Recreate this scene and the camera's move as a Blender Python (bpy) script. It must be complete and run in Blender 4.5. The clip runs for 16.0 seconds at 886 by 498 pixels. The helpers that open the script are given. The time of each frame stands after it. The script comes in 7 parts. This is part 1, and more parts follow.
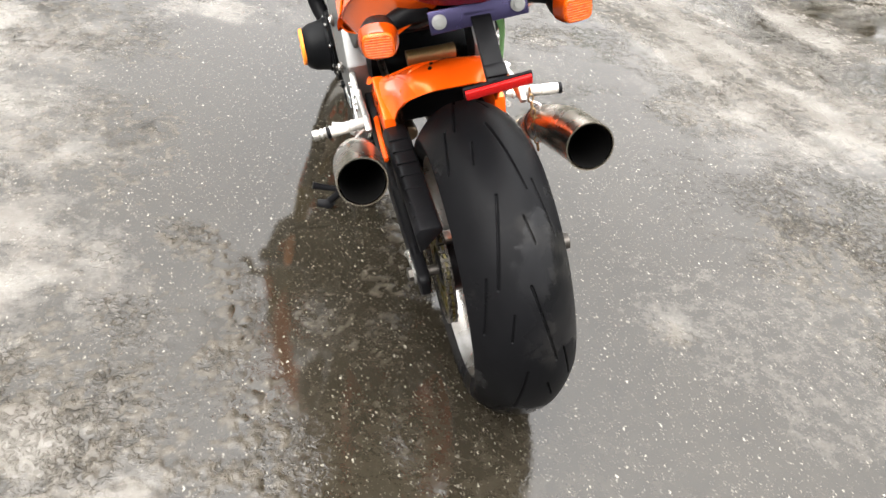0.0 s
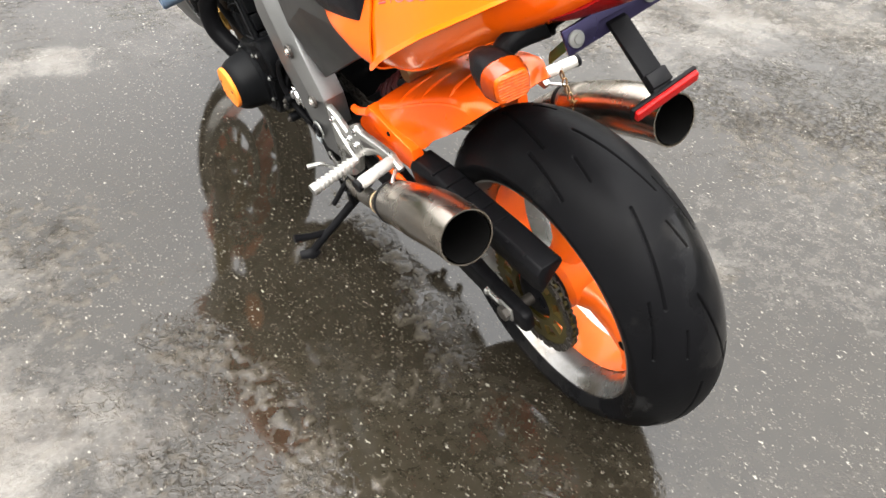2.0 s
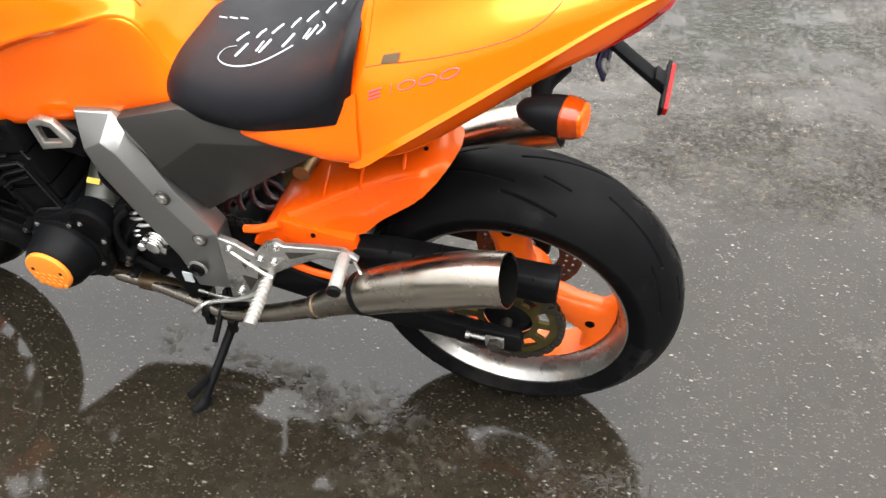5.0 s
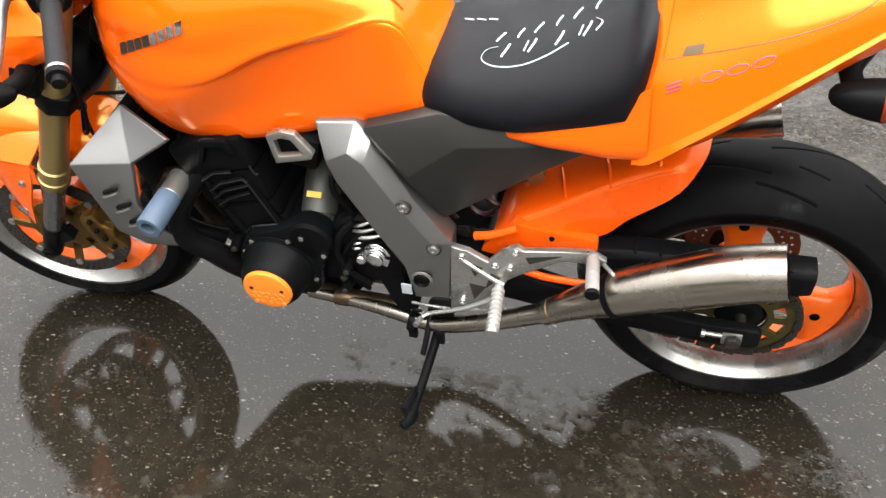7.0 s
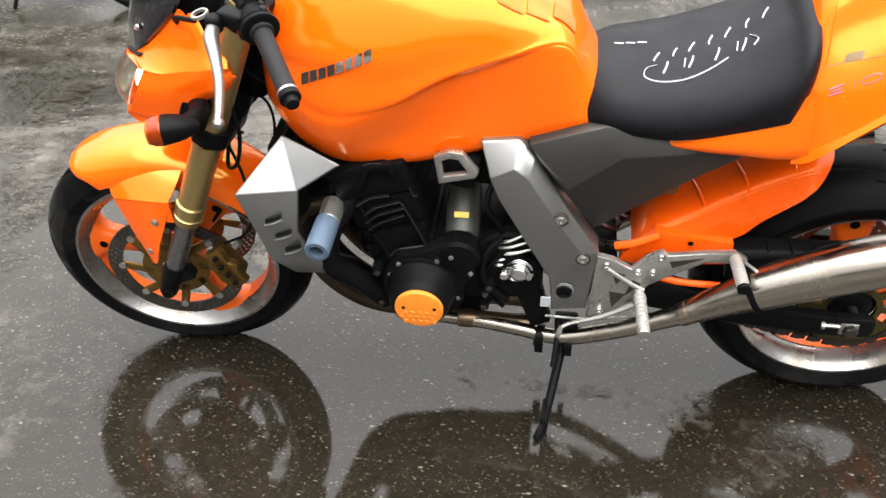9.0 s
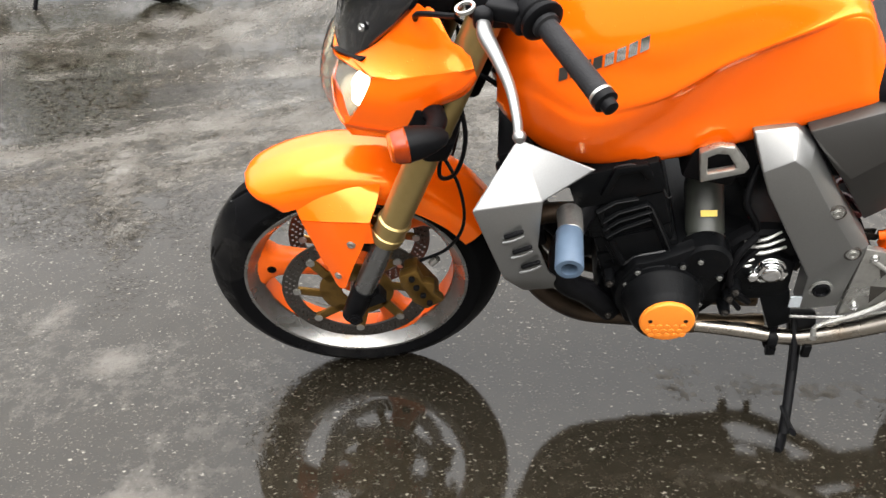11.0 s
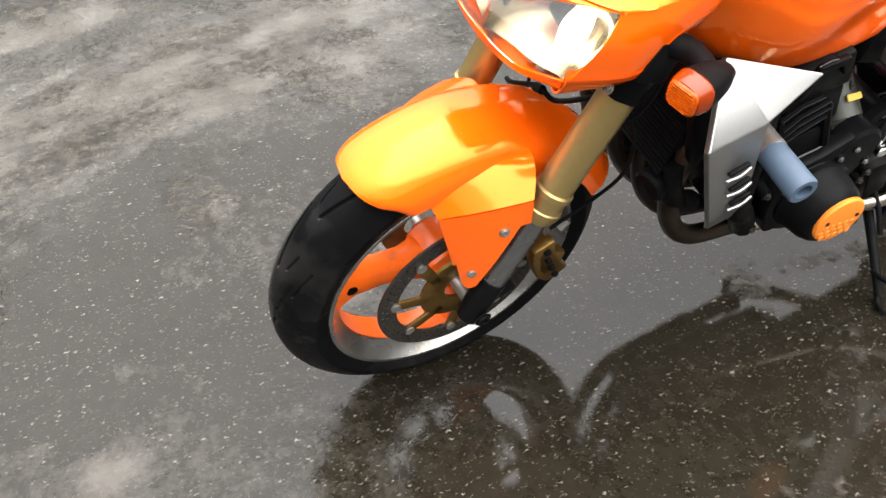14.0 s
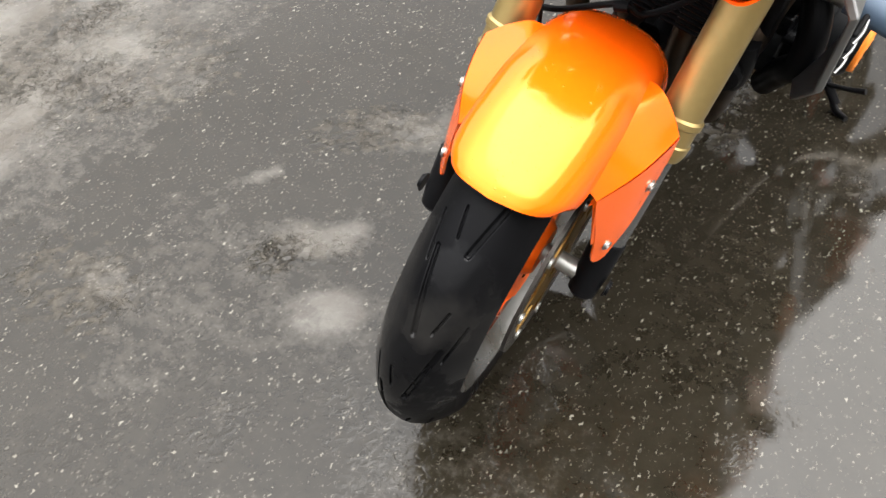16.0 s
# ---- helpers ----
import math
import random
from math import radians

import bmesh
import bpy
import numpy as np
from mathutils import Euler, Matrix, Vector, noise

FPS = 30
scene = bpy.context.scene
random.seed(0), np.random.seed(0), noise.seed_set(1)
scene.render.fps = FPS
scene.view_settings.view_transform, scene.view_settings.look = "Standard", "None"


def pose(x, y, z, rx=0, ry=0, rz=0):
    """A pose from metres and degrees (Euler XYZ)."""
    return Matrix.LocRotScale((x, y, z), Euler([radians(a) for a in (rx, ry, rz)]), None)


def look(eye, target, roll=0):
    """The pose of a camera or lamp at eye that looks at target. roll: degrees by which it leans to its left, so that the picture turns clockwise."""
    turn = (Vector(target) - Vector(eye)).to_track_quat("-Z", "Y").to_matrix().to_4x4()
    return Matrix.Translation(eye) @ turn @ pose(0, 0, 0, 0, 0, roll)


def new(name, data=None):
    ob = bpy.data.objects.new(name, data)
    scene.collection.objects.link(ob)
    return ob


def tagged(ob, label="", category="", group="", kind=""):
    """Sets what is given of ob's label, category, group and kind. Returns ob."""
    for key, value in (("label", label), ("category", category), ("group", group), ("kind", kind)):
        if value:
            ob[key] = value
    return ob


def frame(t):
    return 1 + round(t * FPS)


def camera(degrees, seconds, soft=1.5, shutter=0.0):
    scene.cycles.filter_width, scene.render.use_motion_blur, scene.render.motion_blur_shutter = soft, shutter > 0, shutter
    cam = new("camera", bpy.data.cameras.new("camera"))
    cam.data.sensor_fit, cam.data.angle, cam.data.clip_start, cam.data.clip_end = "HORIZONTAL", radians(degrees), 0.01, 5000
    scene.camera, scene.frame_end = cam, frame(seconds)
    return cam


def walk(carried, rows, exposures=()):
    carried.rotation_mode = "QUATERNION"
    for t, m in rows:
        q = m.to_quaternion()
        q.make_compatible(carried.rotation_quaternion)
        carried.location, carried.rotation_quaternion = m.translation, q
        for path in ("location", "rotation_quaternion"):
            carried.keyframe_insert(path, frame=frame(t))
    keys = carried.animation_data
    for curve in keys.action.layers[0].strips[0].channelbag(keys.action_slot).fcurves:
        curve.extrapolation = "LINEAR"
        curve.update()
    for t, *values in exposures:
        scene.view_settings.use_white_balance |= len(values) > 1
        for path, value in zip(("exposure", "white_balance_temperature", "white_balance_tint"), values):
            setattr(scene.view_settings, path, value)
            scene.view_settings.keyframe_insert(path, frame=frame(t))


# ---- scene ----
cam = camera(52.5, 16.0)
PATH = [
    (0, (-0.564, -1.334, 1.377), (-0.035, 0.182, 0.186), 11.1),
    (0.5, (-0.743, -1.304, 1.38), (-0.178, 0.172, 0.155), 6.1),
    (1, (-0.831, -1.184, 1.352), (-0.171, 0.271, 0.15), 5.1),
    (1.5, (-0.892, -0.971, 1.337), (-0.102, 0.38, 0.092), 1.9),
    (2, (-0.934, -0.866, 1.328), (-0.01, 0.394, 0.079), 3.6),
    (2.5, (-1.07, -0.794, 1.35), (0.074, 0.33, 0.155), 3.7),
    (3, (-1.214, -0.74, 1.36), (0.066, 0.253, 0.187), 3.3),
    (3.2, (-1.244, -0.721, 1.348), (0.064, 0.243, 0.183), 3.1),
    (5.3, (-1.479, -0.181, 1.339), (0.134, 0.239, 0.233), 1.5),
    (5.5, (-1.526, -0.147, 1.34), (0.099, 0.292, 0.26), 1.6),
    (6, (-1.594, -0.075, 1.349), (0.051, 0.414, 0.323), 2.0),
    (6.5, (-1.58, 0.051, 1.336), (0.054, 0.558, 0.299), 0.6),
    (7, (-1.522, 0.196, 1.304), (0.1, 0.617, 0.214), -0.8),
    (7.5, (-1.503, 0.271, 1.257), (0.163, 0.614, 0.205), -1.5),
    (8, (-1.575, 0.366, 1.252), (0.142, 0.618, 0.257), -0.5),
    (8.5, (-1.706, 0.491, 1.27), (0.032, 0.705, 0.303), -1.0),
    (9, (-1.733, 0.603, 1.271), (0.004, 0.846, 0.308), -0.5),
    (9.5, (-1.671, 0.752, 1.261), (0.053, 1.006, 0.281), -2.2),
    (10, (-1.614, 0.86, 1.261), (0.095, 1.154, 0.266), -5.0),
    (10.2, (-1.604, 0.894, 1.26), (0.101, 1.195, 0.257), -4.5),
    (12.3, (-1.443, 1.477, 1.233), (0.222, 1.352, 0.132), -3.3),
    (12.5, (-1.382, 1.528, 1.225), (0.255, 1.374, 0.086), -3.4),
    (13, (-1.291, 1.623, 1.211), (0.299, 1.353, 0.029), -1.7),
    (13.5, (-1.211, 1.752, 1.228), (0.295, 1.184, 0.04), -2.7),
    (14, (-1.126, 1.876, 1.224), (0.342, 1.294, -0.005), -3.5),
    (14.5, (-0.955, 1.949, 1.19), (0.431, 1.307, -0.102), -5.8),
    (15, (-0.768, 1.975, 1.192), (0.47, 1.244, -0.199), -7.5),
    (15.5, (-0.651, 2.035, 1.186), (0.434, 1.22, -0.284), -7.2),
    (16, (-0.518, 2.161, 1.202), (0.392, 1.136, -0.253), -7.7),
]
EXPOSURES = [(0.0, 2.08), (1.0, 2.03), (2.5, 1.74), (3.2, 1.66), (5.5, 1.44), (8.0, 1.3), (10.0, 1.31), (12.5, 1.33), (14.0, 1.35), (16.0, 1.4)]
walk(cam, [(t, look(eye, target, roll)) for t, eye, target, roll in PATH], EXPOSURES)
# ---- world and light: a bright overcast sky ----
world = bpy.data.worlds.new("overcast_sky")
scene.world = world
world.use_nodes = True
wn, wl = world.node_tree.nodes, world.node_tree.links
wn.clear()
w_out, w_bg = wn.new("ShaderNodeOutputWorld"), wn.new("ShaderNodeBackground")
w_sky = wn.new("ShaderNodeTexSky")
w_sky.sky_type, w_sky.sun_disc = "NISHITA", False
w_sky.sun_elevation, w_sky.sun_rotation, w_sky.dust_density = radians(51), radians(218), 4.0
w_grey = wn.new("ShaderNodeHueSaturation")
w_grey.inputs["Saturation"].default_value = 0.12
w_geo, w_sep, w_ramp, w_mix = (wn.new(n) for n in ("ShaderNodeTexCoord", "ShaderNodeSeparateXYZ", "ShaderNodeValToRGB", "ShaderNodeMix"))
w_ramp.color_ramp.elements[0].position, w_ramp.color_ramp.elements[0].color = 0.0, (3.0, 2.97, 2.93, 1)
w_ramp.color_ramp.elements[1].position, w_ramp.color_ramp.elements[1].color = 0.57, (10.6, 10.6, 10.7, 1)
w_top = w_ramp.color_ramp.elements.new(1.0)
w_top.color = (31.0, 31.0, 31.3, 1)
w_low = w_ramp.color_ramp.elements.new(0.3)
w_low.color = (6.6, 6.55, 6.5, 1)
w_mix.data_type = "RGBA"
w_mix.inputs[0].default_value = 0.93
wl.new(w_geo.outputs["Generated"], w_sep.inputs[0])
wl.new(w_sep.outputs["Z"], w_ramp.inputs[0])
wl.new(w_sky.outputs[0], w_grey.inputs["Color"])
wl.new(w_grey.outputs[0], w_mix.inputs[6])
wl.new(w_ramp.outputs[0], w_mix.inputs[7])
# the clouds are thinner ahead of the nose than behind the tail
w_side = wn.new("ShaderNodeMapRange")
w_side.inputs[1].default_value, w_side.inputs[2].default_value, w_side.inputs[3].default_value, w_side.inputs[4].default_value = -1.0, 1.0, 0.78, 1.32
w_glow = wn.new("ShaderNodeMix")
w_glow.data_type, w_glow.blend_type = "RGBA", "MULTIPLY"
w_glow.inputs[0].default_value = 1.0
w_dot = wn.new("ShaderNodeVectorMath")
w_dot.operation = "DOT_PRODUCT"
w_dot.inputs[1].default_value = (0.6, 0.8, 0.0)
wl.new(w_geo.outputs["Generated"], w_dot.inputs[0])
wl.new(w_dot.outputs["Value"], w_side.inputs[0])
wl.new(w_mix.outputs[2], w_glow.inputs[6])
wl.new(w_side.outputs[0], w_glow.inputs[7])
wl.new(w_glow.outputs[2], w_bg.inputs[0])
w_bg.inputs[1].default_value = 0.1
wl.new(w_bg.outputs[0], w_out.inputs[0])
sun = new("sun", bpy.data.lights.new("sun", "SUN"))
sun.data.energy, sun.data.angle, sun.data.color = 3.1, radians(84), (1.0, 0.97, 0.92)
sun.matrix_world = look((-3.0, -1.1, 7.1), (0, 0.7, 0))


# ---- materials ----
def material(name, colour, rough=0.5, metal=0.0, coat=0.0, grain=0.0, grain_scale=60.0, bump=0.0, bump_scale=400.0, stain=None, stain_scale=4.0, stain_cut=(0.5, 0.7), rough_var=0.0, ior=1.5, transmission=0.0, emit=0.0, spec=0.5):
    """A surface with fine grain, larger stains and a fine bump."""
    m = bpy.data.materials.new(name)
    m.use_nodes = True
    n, l = m.node_tree.nodes, m.node_tree.links
    b = n["Principled BSDF"]
    b.inputs["Base Color"].default_value = (*colour, 1)
    b.inputs["Roughness"].default_value = rough
    b.inputs["Metallic"].default_value = metal
    b.inputs["IOR"].default_value = ior
    b.inputs["Specular IOR Level"].default_value = spec
    b.inputs["Coat Weight"].default_value = coat
    b.inputs["Coat Roughness"].default_value = 0.03
    b.inputs["Transmission Weight"].default_value = transmission
    tc = n.new("ShaderNodeTexCoord")
    source = None
    if grain:
        t = n.new("ShaderNodeTexNoise")
        t.inputs["Scale"].default_value, t.inputs["Detail"].default_value = grain_scale, 6
        l.new(tc.outputs["Object"], t.inputs["Vector"])
        r = n.new("ShaderNodeMapRange")
        r.inputs[3].default_value, r.inputs[4].default_value = 1 - grain, 1 + grain
        l.new(t.outputs[0], r.inputs[0])
        mul = n.new("ShaderNodeMix")
        mul.data_type, mul.blend_type = "RGBA", "MULTIPLY"
        mul.inputs[0].default_value = 1
        mul.inputs[6].default_value = (*colour, 1)
        l.new(r.outputs[0], mul.inputs[7])
        source = mul.outputs[2]
    if stain:
        t = n.new("ShaderNodeTexNoise")
        t.inputs["Scale"].default_value, t.inputs["Detail"].default_value, t.inputs["Roughness"].default_value = stain_scale, 8, 0.65
        l.new(tc.outputs["Object"], t.inputs["Vector"])
        r = n.new("ShaderNodeMapRange")
        r.inputs[1].default_value, r.inputs[2].default_value = stain_cut
        l.new(t.outputs[0], r.inputs[0])
        mix = n.new("ShaderNodeMix")
        mix.data_type = "RGBA"
        mix.inputs[6].default_value, mix.inputs[7].default_value = (*colour, 1), (*stain, 1)
        l.new(r.outputs[0], mix.inputs[0])
        if source:
            l.new(source, mix.inputs[6])
        source = mix.outputs[2]
    if source:
        l.new(source, b.inputs["Base Color"])
    if rough_var:
        t = n.new("ShaderNodeTexNoise")
        t.inputs["Scale"].default_value, t.inputs["Detail"].default_value = 14, 5
        l.new(tc.outputs["Object"], t.inputs["Vector"])
        r = n.new("ShaderNodeMapRange")
        r.inputs[1].default_value, r.inputs[2].default_value = 0.3, 0.7
        r.inputs[3].default_value, r.inputs[4].default_value = max(0.02, rough - rough_var), rough + rough_var
        l.new(t.outputs[0], r.inputs[0])
        l.new(r.outputs[0], b.inputs["Roughness"])
    if bump:
        t = n.new("ShaderNodeTexNoise")
        t.inputs["Scale"].default_value, t.inputs["Detail"].default_value = bump_scale, 3
        l.new(tc.outputs["Object"], t.inputs["Vector"])
        u = n.new("ShaderNodeBump")
        u.inputs["Strength"].default_value, u.inputs["Distance"].default_value = bump, 0.002
        l.new(t.outputs[0], u.inputs["Height"])
        l.new(u.outputs[0], b.inputs["Normal"])
    if emit:
        b.inputs["Emission Color"].default_value = (*colour, 1)
        b.inputs["Emission Strength"].default_value = emit
    return m


def pearl(m, tint):
    """Tints the sheen of a paint, as flakes in the lacquer do."""
    m.node_tree.nodes["Principled BSDF"].inputs["Specular Tint"].default_value = (*tint, 1)
    return m


def droplets(m, amount=0.3, scale=230.0):
    """Adds rain drops to a coated paint: small round bumps with gaps."""
    n, l = m.node_tree.nodes, m.node_tree.links
    b = n["Principled BSDF"]
    tc, v, r, u = n.new("ShaderNodeTexCoord"), n.new("ShaderNodeTexVoronoi"), n.new("ShaderNodeMapRange"), n.new("ShaderNodeBump")
    big = n.new("ShaderNodeTexNoise")
    big.inputs["Scale"].default_value = 9
    v.inputs["Scale"].default_value = scale
    l.new(tc.outputs["Object"], v.inputs["Vector"])
    l.new(tc.outputs["Object"], big.inputs["Vector"])
    r.inputs[1].default_value, r.inputs[2].default_value, r.inputs[3].default_value, r.inputs[4].default_value = 0.0, 0.32, 1, 0
    l.new(v.outputs["Distance"], r.inputs[0])
    sep = n.new("ShaderNodeSeparateColor")
    l.new(v.outputs["Color"], sep.inputs[0])
    pick = n.new("ShaderNodeMath")
    pick.operation = "GREATER_THAN"
    pick.inputs[1].default_value = 0.9
    l.new(sep.outputs[0], pick.inputs[0])
    mul = n.new("ShaderNodeMath")
    mul.operation = "MULTIPLY"
    l.new(r.outputs[0], mul.inputs[0])
    l.new(pick.outputs[0], mul.inputs[1])
    u.inputs["Strength"].default_value, u.inputs["Distance"].default_value = amount, 0.002
    l.new(mul.outputs[0], u.inputs["Height"])
    l.new(u.outputs[0], b.inputs["Coat Normal"])
    l.new(u.outputs[0], b.inputs["Normal"])
    return m


def wet_patches(m, dry, wet, spec, scale=5.0, cut=(0.49, 0.53)):
    """Lets a film of water lie on parts of a dull surface."""
    n, l = m.node_tree.nodes, m.node_tree.links
    b = n["Principled BSDF"]
    tc, t = n.new("ShaderNodeTexCoord"), n.new("ShaderNodeTexNoise")
    t.inputs["Scale"].default_value, t.inputs["Detail"].default_value, t.inputs["Roughness"].default_value = scale, 7, 0.62
    l.new(tc.outputs["Object"], t.inputs["Vector"])
    for name, low, high in (("Roughness", dry, wet), ("Specular IOR Level", *spec)):
        r = n.new("ShaderNodeMapRange")
        r.inputs[1].default_value, r.inputs[2].default_value = cut
        r.inputs[3].default_value, r.inputs[4].default_value = low, high
        l.new(t.outputs[0], r.inputs[0])
        l.new(r.outputs[0], b.inputs[name])
    return m


ORANGE = pearl(droplets(material("orange_pearl_paint", (0.86, 0.104, 0.002), 0.14, 0.0, 0.12, grain=0.05, grain_scale=900, spec=1.0, ior=1.6)), (1.0, 0.66, 0.14))
ORANGE_WHEEL = material("orange_wheel_enamel", (0.8, 0.12, 0.006), 0.4, 0.0, 0.3, grain=0.12, grain_scale=25, stain=(0.2, 0.06, 0.02), stain_scale=9, stain_cut=(0.6, 0.8), spec=0.3)
ORANGE_WORN = pearl(droplets(material("worn_orange_paint", (0.8, 0.085, 0.003), 0.26, 0.0, 0.2, grain=0.08, grain_scale=40, stain=(0.6, 0.07, 0.003), stain_scale=14, stain_cut=(0.62, 0.72), spec=0.6)), (1.0, 0.55, 0.15))
CAP_ORANGE = material("orange_plastic", (0.72, 0.2, 0.02), 0.5, grain=0.1, grain_scale=60, bump=0.2, spec=0.3)
RUBBER = wet_patches(material("tyre_rubber", (0.0034, 0.0034, 0.0038), 0.34, grain=0.3, grain_scale=30, bump=0.16, bump_scale=120, stain=(0.012, 0.0114, 0.0108), stain_scale=6, stain_cut=(0.55, 0.7)), 0.42, 0.17, (0.036, 0.11))
GRIP = material("grip_rubber", (0.012, 0.012, 0.013), 0.55, grain=0.3, grain_scale=80, bump=0.4, spec=0.1)
VINYL = material("seat_vinyl", (0.006, 0.0062, 0.0078), 0.36, grain=0.25, grain_scale=40, bump=0.35, bump_scale=700, rough_var=0.1, spec=0.1)
PLASTIC = material("black_plastic", (0.004, 0.004, 0.0045), 0.4, grain=0.3, grain_scale=50, bump=0.2, rough_var=0.12, spec=0.052)
SATIN = material("satin_black_metal", (0.004, 0.004, 0.0045), 0.36, 0.0, grain=0.4, grain_scale=30, stain=(0.014, 0.012, 0.01), stain_scale=12, stain_cut=(0.6, 0.85), rough_var=0.12, spec=0.06)
ENGINE = material("black_engine_casting", (0.0032, 0.0034, 0.0038), 0.34, 0.0, grain=0.45, grain_scale=35, bump=0.3, bump_scale=300, stain=(0.016, 0.0145, 0.012), stain_scale=9, stain_cut=(0.62, 0.85), rough_var=0.12, spec=0.055)
GUNMETAL = material("dark_grey_paint", (0.017, 0.0159, 0.0145), 0.45, 0.15, grain=0.12, grain_scale=500, bump=0.08, rough_var=0.06)
SILVER = material("silver_paint", (0.215, 0.215, 0.212), 0.32, 0.85, grain=0.08, grain_scale=350, stain=(0.2, 0.197, 0.19), stain_scale=10, stain_cut=(0.55, 0.85), rough_var=0.03)
ALLOY = material("bare_aluminium", (0.38, 0.375, 0.355), 0.34, 0.85, grain=0.2, grain_scale=120, stain=(0.2, 0.18, 0.15), stain_scale=22, stain_cut=(0.55, 0.75), rough_var=0.12)
RIM = material("polished_rim_lip", (0.27, 0.265, 0.255), 0.3, 0.9, grain=0.12, grain_scale=90, stain=(0.16, 0.14, 0.115), stain_scale=11, stain_cut=(0.48, 0.68), rough_var=0.1)
STEEL = material("brushed_stainless", (0.37, 0.335, 0.29), 0.25, 1.0, grain=0.12, grain_scale=160, stain=(0.3, 0.2, 0.11), stain_scale=5, stain_cut=(0.52, 0.8), rough_var=0.08)
HEADER = material("heat_stained_pipe_and_notch", (0.15, 0.105, 0.065), 0.36, 0.9, grain=0.35, grain_scale=30, stain=(0.05, 0.04, 0.03), stain_scale=8, stain_cut=(0.5, 0.7), rough_var=0.12)
# a darker brown than the joint sleeves, for the front headers
HEADER_DARK = material("dark_brown_pipe", (0.045, 0.03, 0.019), 0.42, 0.8, grain=0.4, grain_scale=30, stain=(0.014, 0.012, 0.01), stain_scale=8, stain_cut=(0.45, 0.65), rough_var=0.12)
WELD = material("straw_weld", (0.3, 0.22, 0.13), 0.34, 0.9, grain=0.2)
# soot of the silencer bores; also the painted shade of the spoke holes
SOOT_AND_HOLE = material("bore_soot_and_hole_shade", (0.002, 0.0019, 0.0018), 0.9, grain=0.3, spec=0.05)
DISC = material("drilled_disc_steel", (0.06, 0.054, 0.048), 0.42, 0.7, grain=0.3, grain_scale=120, stain=(0.035, 0.028, 0.022), stain_scale=20, stain_cut=(0.5, 0.75), rough_var=0.08)
GOLD = material("gold_anodised_fork", (0.35, 0.255, 0.1), 0.36, 0.8, coat=0.1, grain=0.1, grain_scale=80, rough_var=0.06)
GOLD_DARK = material("dirty_gold_metal", (0.17, 0.095, 0.022), 0.4, 0.8, grain=0.3, grain_scale=60, stain=(0.06, 0.04, 0.02), stain_scale=18, stain_cut=(0.55, 0.72))
SPROCKET = material("oily_sprocket", (0.075, 0.06, 0.016), 0.38, 0.6, grain=0.4, grain_scale=50, stain=(0.02, 0.018, 0.01), stain_scale=16, stain_cut=(0.5, 0.7))
BRASS = material("dull_brass", (0.26, 0.175, 0.08), 0.38, 0.8, grain=0.2, stain=(0.18, 0.11, 0.05), stain_scale=16)
FORK_STEEL = material("fork_slider_steel", (0.2, 0.2, 0.2), 0.25, 0.9, grain=0.15, rough_var=0.08)
CHROME = material("chrome", (0.72, 0.72, 0.72), 0.12, 1.0, grain=0.08, grain_scale=60, stain=(0.25, 0.22, 0.18), stain_scale=30, stain_cut=(0.6, 0.75))
CHAIN = material("oily_chain_steel", (0.045, 0.04, 0.034), 0.45, 0.7, grain=0.5, grain_scale=150)
BLUE = material("blue_nylon", (0.062, 0.092, 0.135), 0.5, grain=0.15, grain_scale=70, stain=(0.06, 0.09, 0.13), stain_scale=20, stain_cut=(0.56, 0.8), spec=0.3)
GREYCAN = material("grey_green_enamel", (0.034, 0.036, 0.03), 0.45, grain=0.2, grain_scale=60, stain=(0.02, 0.02, 0.017), stain_scale=14)
RIDGE = material("lighter_black_casting", (0.018, 0.018, 0.019), 0.3, 0.3, grain=0.4, grain_scale=120, spec=0.4)
GREYRING = material("pale_grey_cast", (0.17, 0.17, 0.16), 0.45, 0.4, grain=0.2, stain=(0.07, 0.068, 0.06), stain_scale=14)
YELLOW = material("yellow_sticker", (0.6, 0.42, 0.05), 0.5, grain=0.15)
AMBER_FACE = material("amber_lens_face", (0.42, 0.06, 0.001), 0.18, grain=0.6, grain_scale=150, bump=0.5, bump_scale=260, spec=0.22)
AMBER = material("amber_lens", (0.2, 0.022, 0.001), 0.1, grain=0.35, grain_scale=90, bump=0.06, bump_scale=120, spec=0.32)
RED = material("red_reflector", (0.24, 0.004, 0.004), 0.3, coat=0.0, grain=0.35, grain_scale=260, bump=0.5, bump_scale=420, spec=0.12)
SPRING = material("red_spring_paint", (0.045, 0.004, 0.005), 0.4, grain=0.3)
PURPLE = material("blue_tinted_bracket", (0.03, 0.025, 0.065), 0.3, 0.7, grain=0.2, grain_scale=50, rough_var=0.1)
GREEN = material("green_strap_webbing", (0.06, 0.16, 0.035), 0.7, grain=0.3, grain_scale=300, bump=0.4)
CHALK = material("white_paint_marker", (0.36, 0.39, 0.41), 0.6, grain=0.25, grain_scale=250)
INK_DARK = material("dark_chrome_badge", (0.06, 0.055, 0.05), 0.3, 0.6)
INK_RED = material("red_decal", (0.42, 0.04, 0.05), 0.35, coat=0.5)
INK_MAUVE = material("mauve_decal", (0.3, 0.06, 0.1), 0.4, coat=0.2)
BULB = material("white_bulb", (1.0, 0.9, 0.68), 0.3, emit=4.5)
LED = material("white_led", (0.8, 0.85, 1.0), 0.3, emit=10.0)
MIRROR = material("lamp_reflector", (0.5, 0.42, 0.29), 0.24, 1.0, grain=0.05)
